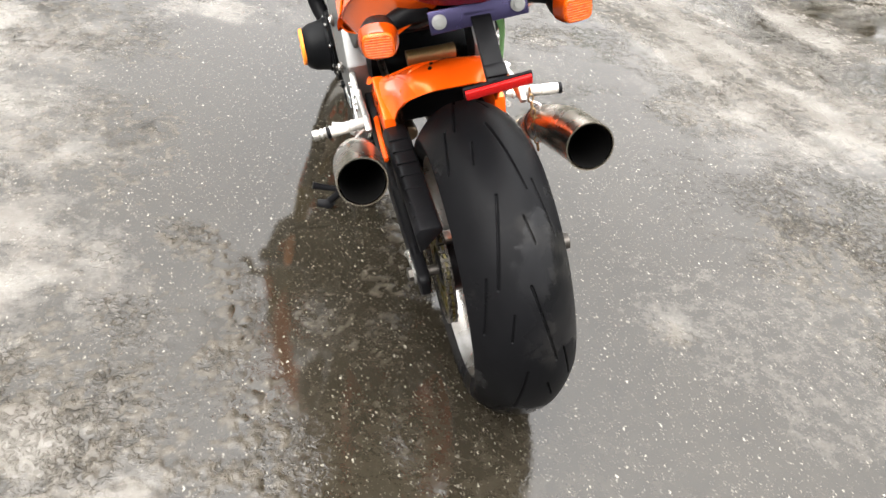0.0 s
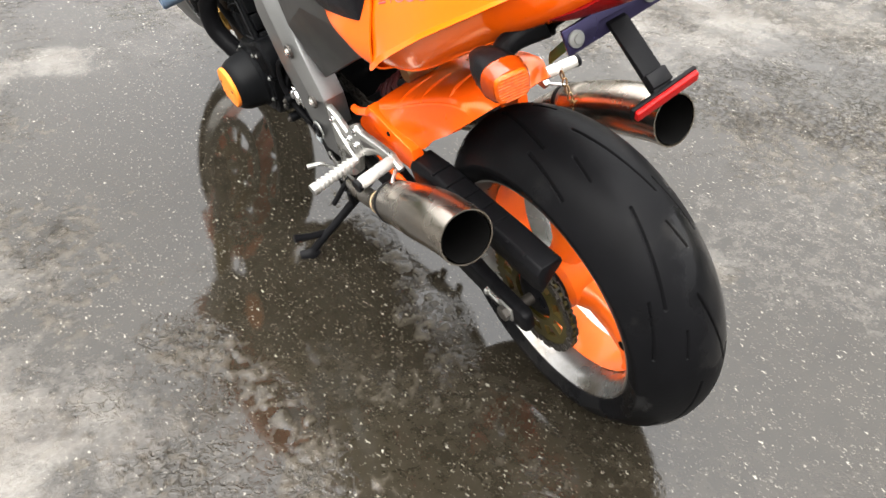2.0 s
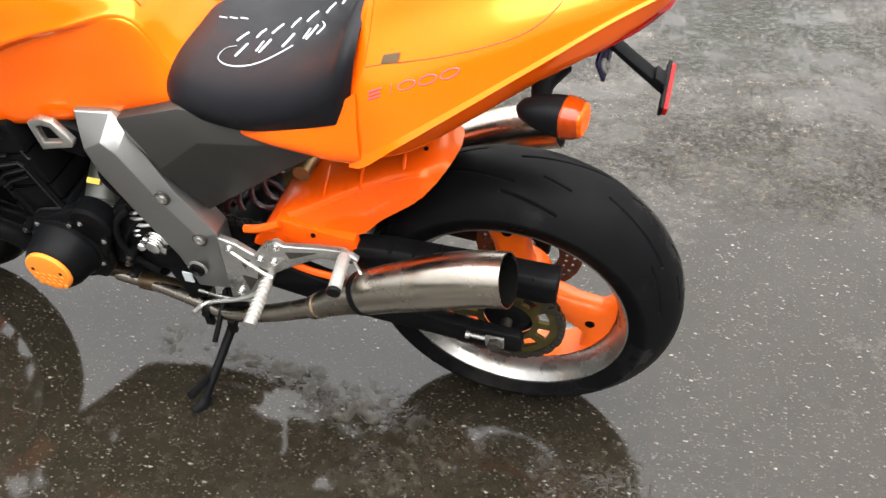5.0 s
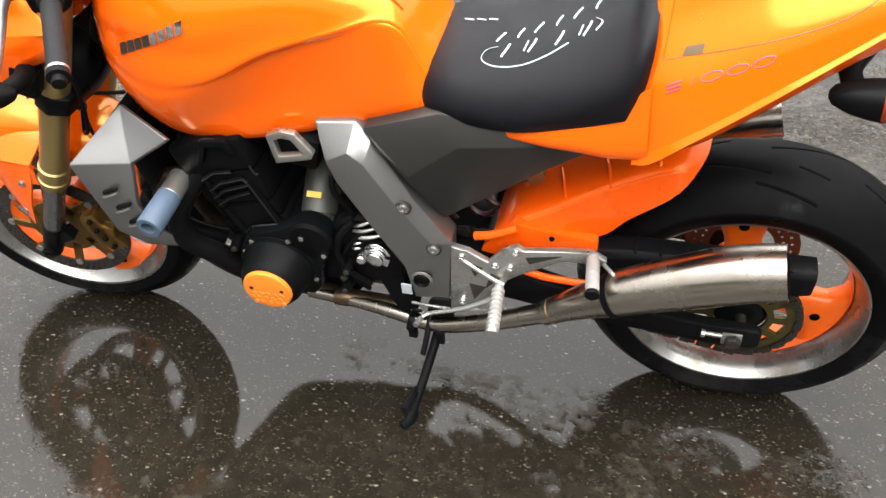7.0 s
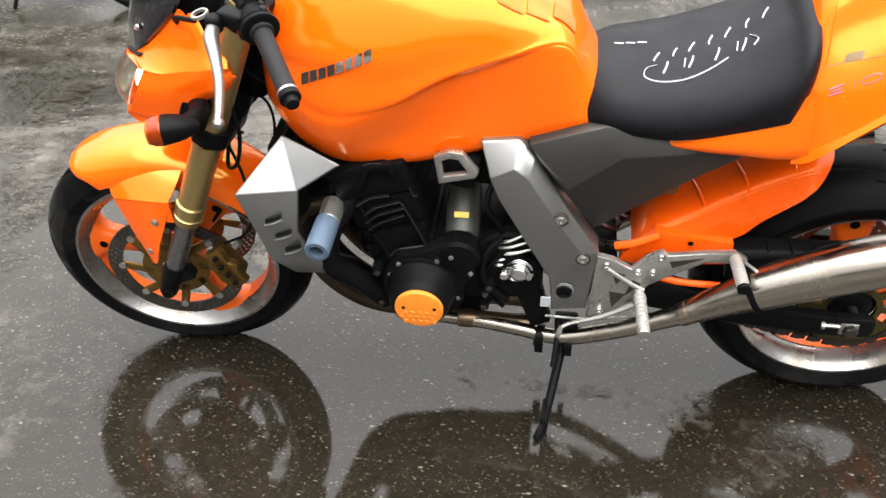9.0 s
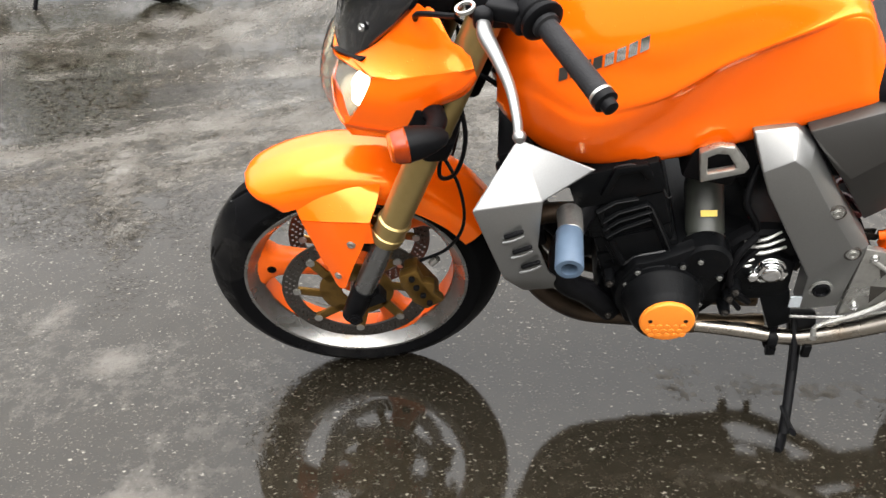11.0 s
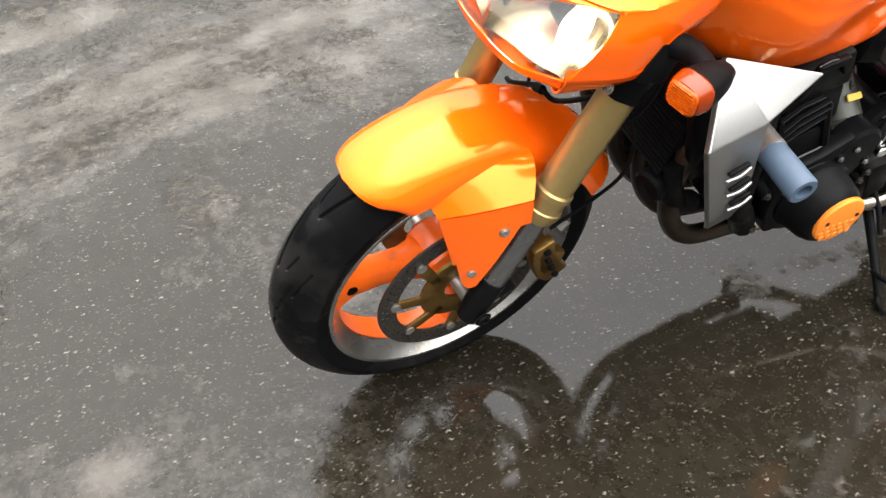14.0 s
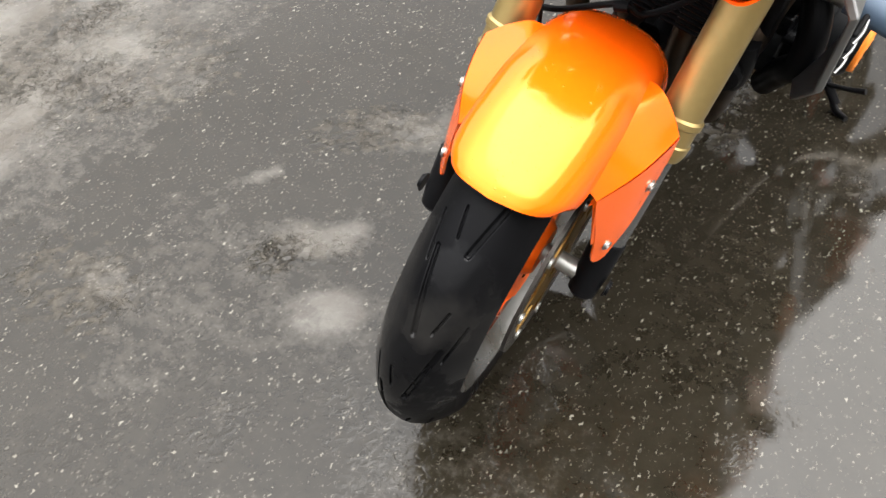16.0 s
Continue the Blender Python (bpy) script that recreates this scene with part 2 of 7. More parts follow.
WORN_WHITE = material("scuffed_bright_alloy", (0.4, 0.39, 0.37), 0.4, 0.5, grain=0.15, grain_scale=90, stain=(0.3, 0.28, 0.25), stain_scale=30, stain_cut=(0.58, 0.72))
SMOKE = material("smoked_screen", (0.006, 0.006, 0.007), 0.12, coat=1.0)
LENS = material("clear_lamp_cover", (0.96, 0.95, 0.92), 0.04, ior=1.45, transmission=1.0)


# ---- ground: one wet sheet to the horizon ----
def cells(size, seed):
    rng = np.random.default_rng(seed)
    return rng.random((size, size))


def fbm(x, y, freq, seed, octaves=4, gain=0.5):
    """Smooth value noise from 0 to 1 on arrays."""
    total, norm, amp = 0, 0, 1.0
    for o in range(octaves):
        table = cells(64, seed * 31 + o)
        u, v = x * freq * 2**o + 17.3 * o, y * freq * 2**o + 5.1 * o
        i, j = np.floor(u).astype(int), np.floor(v).astype(int)
        fu, fv = u - i, v - j
        fu, fv = fu * fu * (3 - 2 * fu), fv * fv * (3 - 2 * fv)
        a, b, c, d = table[i % 64, j % 64], table[(i + 1) % 64, j % 64], table[i % 64, (j + 1) % 64], table[(i + 1) % 64, (j + 1) % 64]
        total = total + amp * ((a * (1 - fu) + b * fu) * (1 - fv) + (c * (1 - fu) + d * fu) * fv)
        norm, amp = norm + amp, amp * gain
    return total / norm


# zones of clods that break the water: centre, half axes, turn, height in mm
CLODS_margin = [(-0.58, 0.47, 0.07, 0.1, 30, 2.6), (-0.5, 0.3, 0.05, 0.16, 10, 2.3), (-0.52, 0.08, 0.09, 0.12, 0, 2.5), (-0.47, -0.12, 0.1, 0.14, 0, 2.4), (-0.6, -0.25, 0.2, 0.14, 0, 2.6), (-0.82, 0.3, 0.22, 0.3, 0, 1.4), (-0.95, -0.15, 0.3, 0.35, 0, 2.8), (-0.85, 0.9, 0.3, 0.3, 0, 2.2), (-0.98, 1.6, 0.3, 0.3, 0, 2.4)]
CLODS_below = [(-0.55, 1.85, 0.16, 0.14, 0, 1.14), (-0.05, 0.79, 0.06, 0.08, 0, 1.71), (-0.05, 0.62, 0.045, 0.14, 0, 1.66), (-0.07, 0.45, 0.05, 0.12, 0, 1.71), (-0.11, 0.3, 0.09, 0.13, 0, 1.77), (-0.14, 0.1, 0.1, 0.13, 0, 1.48), (-0.26, 0.15, 0.09, 0.11, 0, 1.26), (-0.17, -0.2, 0.08, 0.1, 0, 1.26), (-0.33, 0.78, 0.05, 0.06, 0, 0.91)]
CLODS_front = [(0.45, 1.46, 0.1, 0.06, 40, 2.4), (0.55, 1.1, 0.14, 0.08, 30, 2.6), (0.8, 1.72, 0.14, 0.1, 0, 2.2), (0.55, 0.07, 0.06, 0.06, 0, 2.2), (0.84, 2.36, 0.3, 0.07, 28, 3), (1.25, 1.25, 0.25, 0.2, 20, 2.6), (1.3, 0.3, 0.3, 0.4, 0, 2.4), (1.3, -0.6, 0.35, 0.5, 0, 2.6)]
CLODS = CLODS_margin + CLODS_below + CLODS_front
# smooth pale silt under the film of water: centre, half axes, turn, amount
SILT_stand_side = [(-0.95, 0.42, 0.16, 0.2, 20, 0.9), (-0.85, -0.12, 0.18, 0.12, 0, 0.95), (-0.75, -0.33, 0.16, 0.1, 30, 0.9), (-1.1, 0, 0.2, 0.3, 0, 0.9), (-0.72, 0.12, 0.1, 0.08, 0, 0.3), (-1.06, 1.56, 0.25, 0.2, 0, 0.8), (-0.55, 1.78, 0.16, 0.1, 20, 0.95), (-0.8, 0.75, 0.2, 0.12, 0, 0.45)]
SILT_nose = [(-1.2, 0.9, 0.25, 0.3, 0, 0.7), (0.47, 1.44, 0.13, 0.04, 40, 0.9), (0.3, 1.55, 0.07, 0.04, 35, 1), (0.62, 1.3, 0.12, 0.03, 45, 0.7), (0.5, 1.08, 0.12, 0.07, 30, 0.55), (1.22, 1.25, 0.2, 0.12, 20, 0.5), (0.8, 1.72, 0.09, 0.05, 30, 0.5), (0.84, 2.36, 0.28, 0.05, 28, 0.9)]
SILT_far = [(0.2, 2.28, 0.08, 0.06, 0, 0.55), (0.02, 2.06, 0.05, 0.05, 0, 0.6), (0.25, 2.02, 0.06, 0.04, 0, 0.45), (-0.41, 1.86, 0.12, 0.08, 0, 0.8), (0.56, 0.08, 0.05, 0.06, 0, 0.8), (0.48, 0.12, 0.08, 0.05, 60, 0.5), (1.45, 1.6, 0.25, 0.16, 30, 0.7), (1.6, 1.15, 0.3, 0.2, 20, 0.6)]
SILT = SILT_stand_side + SILT_nose + SILT_far


def zones(x, y, table, warp, power):
    total = np.zeros_like(x)
    for cx, cy, ax, ay, turn, high in table:
        c, s = math.cos(radians(turn)), math.sin(radians(turn))
        dx, dy = x - cx + warp * min(1.0, ax * 5), y - cy - warp * min(1.0, ay * 5)
        u, v = (dx * c + dy * s) / ax, (-dx * s + dy * c) / ay
        total = np.maximum(total, high * np.exp(-0.8 * (u * u + v * v) ** power))
    return total


def relief(x, y):
    """The height of the ground and how much pale silt lies on it; below 0 stands water."""
    warp = 0.3 * (fbm(x, y, 3.5, 3) - 0.5)
    lumps = fbm(x, y, 52.0, 9, 3, 0.6)
    ridge = 1 - np.abs(2 * fbm(x + 0.4 * warp, y, 30.0, 12, 3, 0.6) - 1)
    wide = fbm(x, y, 1.3, 5, 5)
    h = -2.6 + 1.6 * (wide - 0.5) + 1.2 * (fbm(x, y, 8.0, 8, 3) - 0.5) + 2.4 * (lumps - 0.5)
    clod = zones(x, y, CLODS, warp, 1.0)
    # beyond the bike the lot is rutted along one direction
    u, v = 0.94 * x + 0.34 * y, 0.94 * y - 0.34 * x
    far = np.clip((0.85 * (x - 0.95) + 0.32 * (y - 1.2)) / 0.7, 0, 1) + np.clip((-1.05 - x) / 0.5, 0, 1) + np.clip((y - 2.7) / 0.8, 0, 1) + np.clip((-1.0 - y) / 0.6, 0, 1)
    far = np.clip(far, 0, 1)
    ruts = fbm(u * 1.5, v * 0.38, 2.2, 21, 5, 0.55)
    streak = 1 - np.abs(2 * fbm(u * 1.7 + warp, v * 0.6, 7.0, 27, 4, 0.6) - 1)
    h = h + clod * (0.75 + 0.9 * fbm(x, y, 13.0, 14, 3)) + far * (18.0 * (ruts - 0.42) + 5.0 * (fbm(u * 1.5, v * 0.8, 9.0, 23, 4) - 0.5) + 4.5 * (streak - 0.7) + 2.2 * (lumps - 0.5))
    h = h + np.clip(clod, 0, 2) * (4.8 * (lumps - 0.51) + 2.2 * (ridge - 0.72))
    silt = zones(x, y, SILT, warp, 1.1) * np.clip(2.6 * (fbm(x, y, 7.0, 31, 5, 0.6) - 0.25), 0, 1.2)
    core = np.exp(-(((x + 0.14) / 0.6) ** 4 + ((y - 0.55) / 0.95) ** 4))
    haze = (1 - core) * np.clip(2.0 * (fbm(x * 1.2 + 0.4 * y + warp, y * 0.8, 2.4, 37, 6, 0.6) - 0.41), 0, 0.34)
    silt = silt + haze + far * np.clip(4.5 * (ruts - 0.42), 0, 0.5) * np.clip(3.5 * (fbm(u * 1.6, v * 0.35, 5.0, 33, 5, 0.6) - 0.38), 0, 1.3) + far * np.clip(1.8 * (streak - 0.76), 0, 0.22)
    ruffle = np.clip(np.clip(clod - 0.5, 0, 2) / 1.4 + 0.5 * far + 0.2 * (1 - core), 0, 1) * np.clip(3.0 * (fbm(x, y, 6.0, 41, 4, 0.6) - 0.3), 0, 1) * (1 - 0.55 * core)
    return h * 0.001, np.clip(silt, 0, 1), ruffle


def spread(lo, hi, step, reach, grow=1.16):
    inner = list(np.arange(lo, hi + step / 2, step))
    out, d, p = [], step, inner[-1]
    while p < reach:
        d *= grow
        p += d
        out.append(p)
    back, d, p = [], step, inner[0]
    while p > -reach:
        d *= grow
        p -= d
        back.append(p)
    return np.array(back[::-1] + inner + out)


def ground_material():
    m = bpy.data.materials.new("wet_asphalt")
    m.use_nodes = True
    n, l = m.node_tree.nodes, m.node_tree.links
    b = n["Principled BSDF"]

    def node(kind, **kw):
        k = n.new(kind)
        for key, value in kw.items():
            k.inputs[key].default_value = value
        return k

    def rng(source, a, c, d=0.0, e=1.0):
        k = n.new("ShaderNodeMapRange")
        for i, value in enumerate((a, c, d, e)):
            k.inputs[i + 1].default_value = value
        l.new(source, k.inputs[0])
        return k.outputs[0]

    def mix(f, a, c, blend="MIX"):
        k = n.new("ShaderNodeMix")
        k.data_type, k.blend_type = "RGBA", blend
        for i, value in ((0, f), (6, a), (7, c)):
            if isinstance(value, (tuple, float, int)):
                k.inputs[i].default_value = (*value, 1) if isinstance(value, tuple) else value
            else:
                l.new(value, k.inputs[i])
        return k.outputs[2]

    def op(kind, a, c):
        k = n.new("ShaderNodeMath")
        k.operation = kind
        for i, value in ((0, a), (1, c)):
            if isinstance(value, (float, int)):
                k.inputs[i].default_value = value
            else:
                l.new(value, k.inputs[i])
        return k.outputs[0]

    tc = n.new("ShaderNodeTexCoord")

    def tex(kind, scale, **kw):
        k = node(kind, Scale=scale, **kw)
        l.new(tc.outputs["Object"], k.inputs["Vector"])
        return k

    jit = tex("ShaderNodeTexNoise", 160, Detail=2.0)
    jut = n.new("ShaderNodeVectorMath")
    jut.operation = "MULTIPLY_ADD"
    jut.inputs[1].default_value = (0.012, 0.012, 0.0)
    l.new(jit.outputs["Color"], jut.inputs[0])
    l.new(tc.outputs["Object"], jut.inputs[2])

    wet, silt = n.new("ShaderNodeAttribute"), n.new("ShaderNodeAttribute")
    ruffle = n.new("ShaderNodeAttribute")
    wet.attribute_name, silt.attribute_name, ruffle.attribute_name = "wet", "silt", "ruffle"
    fine, mid, broad = tex("ShaderNodeTexNoise", 330, Detail=4.0), tex("ShaderNodeTexNoise", 26, Detail=9.0, Roughness=0.66), tex("ShaderNodeTexNoise", 5.5, Detail=8.0, Roughness=0.62)
    base = mix(rng(broad.outputs[0], 0.35, 0.65), (0.008, 0.0065, 0.0043), (0.0132, 0.011, 0.0077))
    base = mix(rng(mid.outputs[0], 0.4, 0.7), base, (0.017, 0.014, 0.01))
    base = mix(rng(fine.outputs[0], 0.3, 0.75, 0.0, 0.6), base, (0.011, 0.0095, 0.0065))
    # pale stone chips, slivers lying at two angles
    for scale, cut, size, pale, turn, long in ((230.0, 0.6, 0.3, (0.06, 0.053, 0.042), 0.5, 0.6), (170.0, 0.77, 0.28, (0.1, 0.092, 0.075), -0.7, 0.5), (130.0, 0.91, 0.25, (0.15, 0.14, 0.117), 1.2, 0.42), (80.0, 0.98, 0.17, (0.18, 0.168, 0.142), 0.1, 0.55)):
        v = n.new("ShaderNodeTexVoronoi")
        v.inputs["Scale"].default_value = scale
        mp = n.new("ShaderNodeMapping")
        mp.inputs["Rotation"].default_value, mp.inputs["Scale"].default_value = (0, 0, turn), (1, long, 1)
        l.new(jut.outputs[0], mp.inputs["Vector"])
        l.new(mp.outputs[0], v.inputs["Vector"])
        sep = n.new("ShaderNodeSeparateColor")
        l.new(v.outputs["Color"], sep.inputs[0])
        reach = op("ADD", size * 0.55, op("MULTIPLY", sep.outputs[1], size * 0.6))
        chip = op("MULTIPLY", op("GREATER_THAN", sep.outputs[0], cut), rng(op("SUBTRACT", v.outputs["Distance"], reach), -0.06, 0.06, 1.0, 0.0))
        base = mix(op("MULTIPLY", chip, rng(sep.outputs[2], 0, 1, 0.2, 0.95)), base, pale)
    gravel = tex("ShaderNodeTexNoise", 95, Detail=7.0, Roughness=0.7)
    mud = mix(rng(broad.outputs[0], 0.4, 0.62), (0.05, 0.044, 0.037), (0.09, 0.084, 0.074))
    mud = mix(rng(mid.outputs[0], 0.45, 0.66, 0.0, 0.42), mud, (0.052, 0.045, 0.036))
    mud = mix(rng(gravel.outputs[0], 0.55, 0.72, 0.0, 0.35), mud, (0.112, 0.106, 0.094))
    mud = mix(rng(gravel.outputs[0], 0.3, 0.45, 0.2, 0.0), mud, (0.04, 0.034, 0.026))
    ragged = op("ADD", silt.outputs["Fac"], op("ADD", op("MULTIPLY", op("SUBTRACT", mid.outputs[0], 0.5), 0.9), op("MULTIPLY", op("SUBTRACT", gravel.outputs[0], 0.5), 0.55)))
    cover = op("MULTIPLY", rng(ragged, 0.28, 0.85, 0.0, 0.9), rng(silt.outputs["Fac"], 0.03, 0.3))
    damp = op("MULTIPLY", op("SUBTRACT", 1.0, wet.outputs["Fac"]), rng(mid.outputs[0], 0.4, 0.6, 0.1, 0.6))
    base = mix(damp, base, (0.05, 0.043, 0.033))
    l.new(mix(cover, base, mud), b.inputs["Base Color"])
    dry = rng(mid.outputs[0], 0.35, 0.65, 0.07, 0.28)
    rough = n.new("ShaderNodeMix")
    l.new(wet.outputs["Fac"], rough.inputs[0])
    l.new(dry, rough.inputs[2])
    rough.inputs[3].default_value = 0.015
    l.new(op("ADD", rough.outputs[0], op("MULTIPLY", cover, 0.2)), b.inputs["Roughness"])
    b.inputs["IOR"].default_value = 1.36
    # porous mud out of the water loses its gloss
    l.new(rng(wet.outputs["Fac"], 0.0, 1.0, 0.34, 0.5), b.inputs["Specular IOR Level"])
    # lumps of silt stand out of the film; still water barely stirs
    film = op("MULTIPLY", wet.outputs["Fac"], op("SUBTRACT", 1.0, cover))
    bump = n.new("ShaderNodeBump")
    bump.inputs["Distance"].default_value = 0.004
    l.new(op("ADD", 0.012, op("ADD", op("MULTIPLY", ruffle.outputs["Fac"], 0.12), op("MULTIPLY", op("SUBTRACT", 1.0, film), 0.22))), bump.inputs["Strength"])
    l.new(op("ADD", op("MULTIPLY", fine.outputs[0], 0.6), op("ADD", gravel.outputs[0], op("MULTIPLY", mid.outputs[0], 1.8))), bump.inputs["Height"])
    # shallow mud that breaks the film into small facets
    facet = tex("ShaderNodeTexNoise", 48, Detail=4.0, Roughness=0.55, Distortion=1.2)
    chop = n.new("ShaderNodeBump")
    chop.inputs["Distance"].default_value = 0.006
    l.new(op("MULTIPLY", ruffle.outputs["Fac"], 0.95), chop.inputs["Strength"])
    l.new(rng(facet.outputs[0], 0.47, 0.66), chop.inputs["Height"])
    l.new(bump.outputs[0], chop.inputs["Normal"])
    l.new(chop.outputs[0], b.inputs["Normal"])
    return m


def build_ground():
    xs, ys = spread(-1.25, 1.5, 0.0055, 900, 1.09), spread(-0.8, 2.5, 0.0055, 900, 1.09)
    gx, gy = np.meshgrid(xs, ys, indexing="ij")
    h, silt, ruffle = relief(gx, gy)
    keep = np.exp(-((np.maximum(np.abs(gx) - 5, 0) ** 2 + np.maximum(np.abs(gy - 1) - 5, 0) ** 2)) / 9)
    z = np.maximum(h, 0.0) * keep
    wet = np.clip(0.5 - h / 0.0006, 0, 1)
    nx, ny = len(xs), len(ys)
    idx = np.arange(nx * ny).reshape(nx, ny)
    quads = np.stack([idx[:-1, :-1], idx[1:, :-1], idx[1:, 1:], idx[:-1, 1:]], -1).reshape(-1, 4)
    me = bpy.data.meshes.new("ground")
    me.vertices.add(nx * ny)
    me.vertices.foreach_set("co", np.stack([gx, gy, z], -1).ravel())
    me.loops.add(quads.size)
    me.loops.foreach_set("vertex_index", quads.ravel())
    me.polygons.add(len(quads))
    me.polygons.foreach_set("loop_start", np.arange(0, quads.size, 4))
    me.polygons.foreach_set("use_smooth", np.ones(len(quads), bool))
    me.update(calc_edges=True)
    for name, values in (("wet", wet), ("silt", silt * keep), ("ruffle", ruffle * keep)):
        me.attributes.new(name, "FLOAT", "POINT").data.foreach_set("value", values.ravel())
    me.materials.append(ground_material())
    tagged(new("ground", me), "wet dark asphalt lot with puddles and pale silt", "ground", kind="structure")


build_ground()


# ---- lot's far edge: added unseen belt of uneven dark trees all round, darkens reflections ----
def build_belt():
    n = 1500
    rng = np.random.default_rng(4)
    angle = np.arange(n) * 2 * math.pi / n
    rough = sum(fbm(np.cos(angle) * 3 + 9, np.sin(angle) * 3 + 9, f, 60 + f, 2) * w for f, w in ((1, 0.5), (3, 0.3), (9, 0.2)))
    rings = []
    for level in range(7):
        ring = []
        for k in range(n):
            a = 2 * math.pi * k / n
            top = 17.0 + 22.0 * (rough[k] - 0.5) + 1.6 * rng.random()
            side = 0.5 + 0.2 * math.cos(a - 0.25)
            r = 48.0 + 1.0 * (rng.random() - 0.5) + level * 0.8
            ring.append((r * math.cos(a), r * math.sin(a) + 0.7, top * side * level / 6 - 0.2))
        rings.append(ring)
    me = bpy.data.meshes.new("backdrop")
    faces = [(i * n + j, i * n + (j + 1) % n, (i + 1) * n + (j + 1) % n, (i + 1) * n + j) for i in range(6) for j in range(n)]
    me.from_pydata([q for r in rings for q in r], [], faces)
    me.materials.append(material("assumed_far_foliage", (0.045, 0.05, 0.032), 0.9, grain=0.6, grain_scale=0.6, stain=(0.02, 0.022, 0.016), stain_scale=0.25, spec=0.1))
    tagged(new("backdrop", me), "unseen dark belt of assumed trees round the lot, darkens reflections", "trees", kind="structure")


build_belt()


# ---- mesh helpers ----
def catmull(points, n):
    """Points on a smooth line through the given points, n steps to a span."""
    p = [Vector(q) for q in points]
    if len(p) < 3 or n < 2:
        return p
    p = [2 * p[0] - p[1], *p, 2 * p[-1] - p[-2]]
    out = []
    for i in range(1, len(p) - 2):
        for k in range(n):
            t = k / n
            a, b, c, d = p[i - 1 : i + 3]
            out.append(0.5 * (2 * b + (c - a) * t + (2 * a - 5 * b + 4 * c - d) * t * t + (3 * b - a - 3 * c + d) * t**3))
    return out + [p[-2]]


class Shape:
    """Gathers vertices and faces of one part."""

    def __init__(self):
        self.v, self.f = [], []

    def add(self, verts, faces, m=None):
        k = len(self.v)
        self.v += [(m @ Vector(q)) if m else Vector(q) for q in verts]
        self.f += [tuple(i + k for i in f) for f in faces]
        return self

    def rings(self, rings, cap=(True, True), closed=True, m=None):
        n = len(rings[0])
        verts, faces = [q for r in rings for q in r], []
        for i in range(len(rings) - 1):
            for j in range(n if closed else n - 1):
                a, b = i * n + j, i * n + (j + 1) % n
                faces.append((a, b, b + n, a + n))
        if closed and cap[0]:
            faces.append(tuple(range(n))[::-1])
        if closed and cap[1]:
            faces.append(tuple(range((len(rings) - 1) * n, len(rings) * n)))
        return self.add(verts, faces, m)

    def tube(self, path, radius, n=14, steps=5, cap=(True, True), flat=1.0, m=None):
        """A round bar along a smooth path; radius: one, or one a point."""
        radii = radius if isinstance(radius, (list, tuple)) else [radius] * len(path)
        line = catmull([(*q, ) for q in path], steps)
        rad = [q[0] for q in catmull([(r, 0, 0) for r in radii], steps)]
        rings, side = [], None
        for i, q in enumerate(line):
            way = (line[min(i + 1, len(line) - 1)] - line[max(i - 1, 0)]).normalized()
            if side is None:
                side = way.orthogonal().normalized()
            side = (side - way * side.dot(way)).normalized()
            up = way.cross(side)
            rings.append([q + rad[i] * (side * math.cos(a) + up * flat * math.sin(a)) for a in (2 * math.pi * k / n for k in range(n))])
        return self.rings(rings, cap, True, m)

    def lathe(self, profile, origin, axis, n=32, closed=False, m=None):
        """profile: (along, radius) pairs turned about the axis through origin."""
        way = Vector(axis).normalized()
        side = way.orthogonal().normalized()
        up = way.cross(side)
        rings = [[Vector(origin) + way * s + r * (side * math.cos(a) + up * math.sin(a)) for a in (2 * math.pi * k / n for k in range(n))] for s, r in profile]
        if closed:
            rings.append(rings[0])
        return self.rings(rings, (not closed, not closed), True, m)

    def prism(self, outline, x0, x1, m=None):
        """A plate from an outline in y and z, between two x."""
        n = len(outline)
        verts = [(x0, y, z) for y, z in outline] + [(x1, y, z) for y, z in outline]
        faces = [tuple(range(n)), tuple(range(n, 2 * n))[::-1]] + [(i, i + n, (i + 1) % n + n, (i + 1) % n) for i in range(n)]
        return self.add(verts, faces, m)

    def box(self, centre, size, turn=(0, 0, 0), m=None):
        x, y, z = (s / 2 for s in size)
        t = Matrix.Translation(centre) @ Euler([radians(a) for a in turn]).to_matrix().to_4x4()
        if m:
            t = m @ t
        verts = [(i * x, j * y, k * z) for i in (-1, 1) for j in (-1, 1) for k in (-1, 1)]
        return self.add(verts, [(0, 1, 3, 2), (4, 6, 7, 5), (0, 4, 5, 1), (2, 3, 7, 6), (0, 2, 6, 4), (1, 5, 7, 3)], t)

    def sheet(self, rows, nu=6, nv=6, mirror=False, m=None):
        """A smooth skin over rows of control points; mirror: rows run from the centre line outwards and are doubled across x = 0."""
        rows = [catmull(r, nv) for r in rows]
        if mirror:
            rows = [[Vector((-q.x, q.y, q.z)) for q in r[:0:-1]] + r for r in rows]
        cols = [catmull([r[j] for r in rows], nu) for j in range(len(rows[0]))]
        grid = [[c[i] for c in cols] for i in range(len(cols[0]))]
        return self.rings(grid, (False, False), False, m)

    def mirrored(self):
        k = len(self.v)
        self.v += [Vector((-q.x, q.y, q.z)) for q in self.v]
        self.f += [tuple(i + k for i in f[::-1]) for f in self.f]
        return self

    def moved(self, m):
        self.v = [m @ q for q in self.v]
        return self


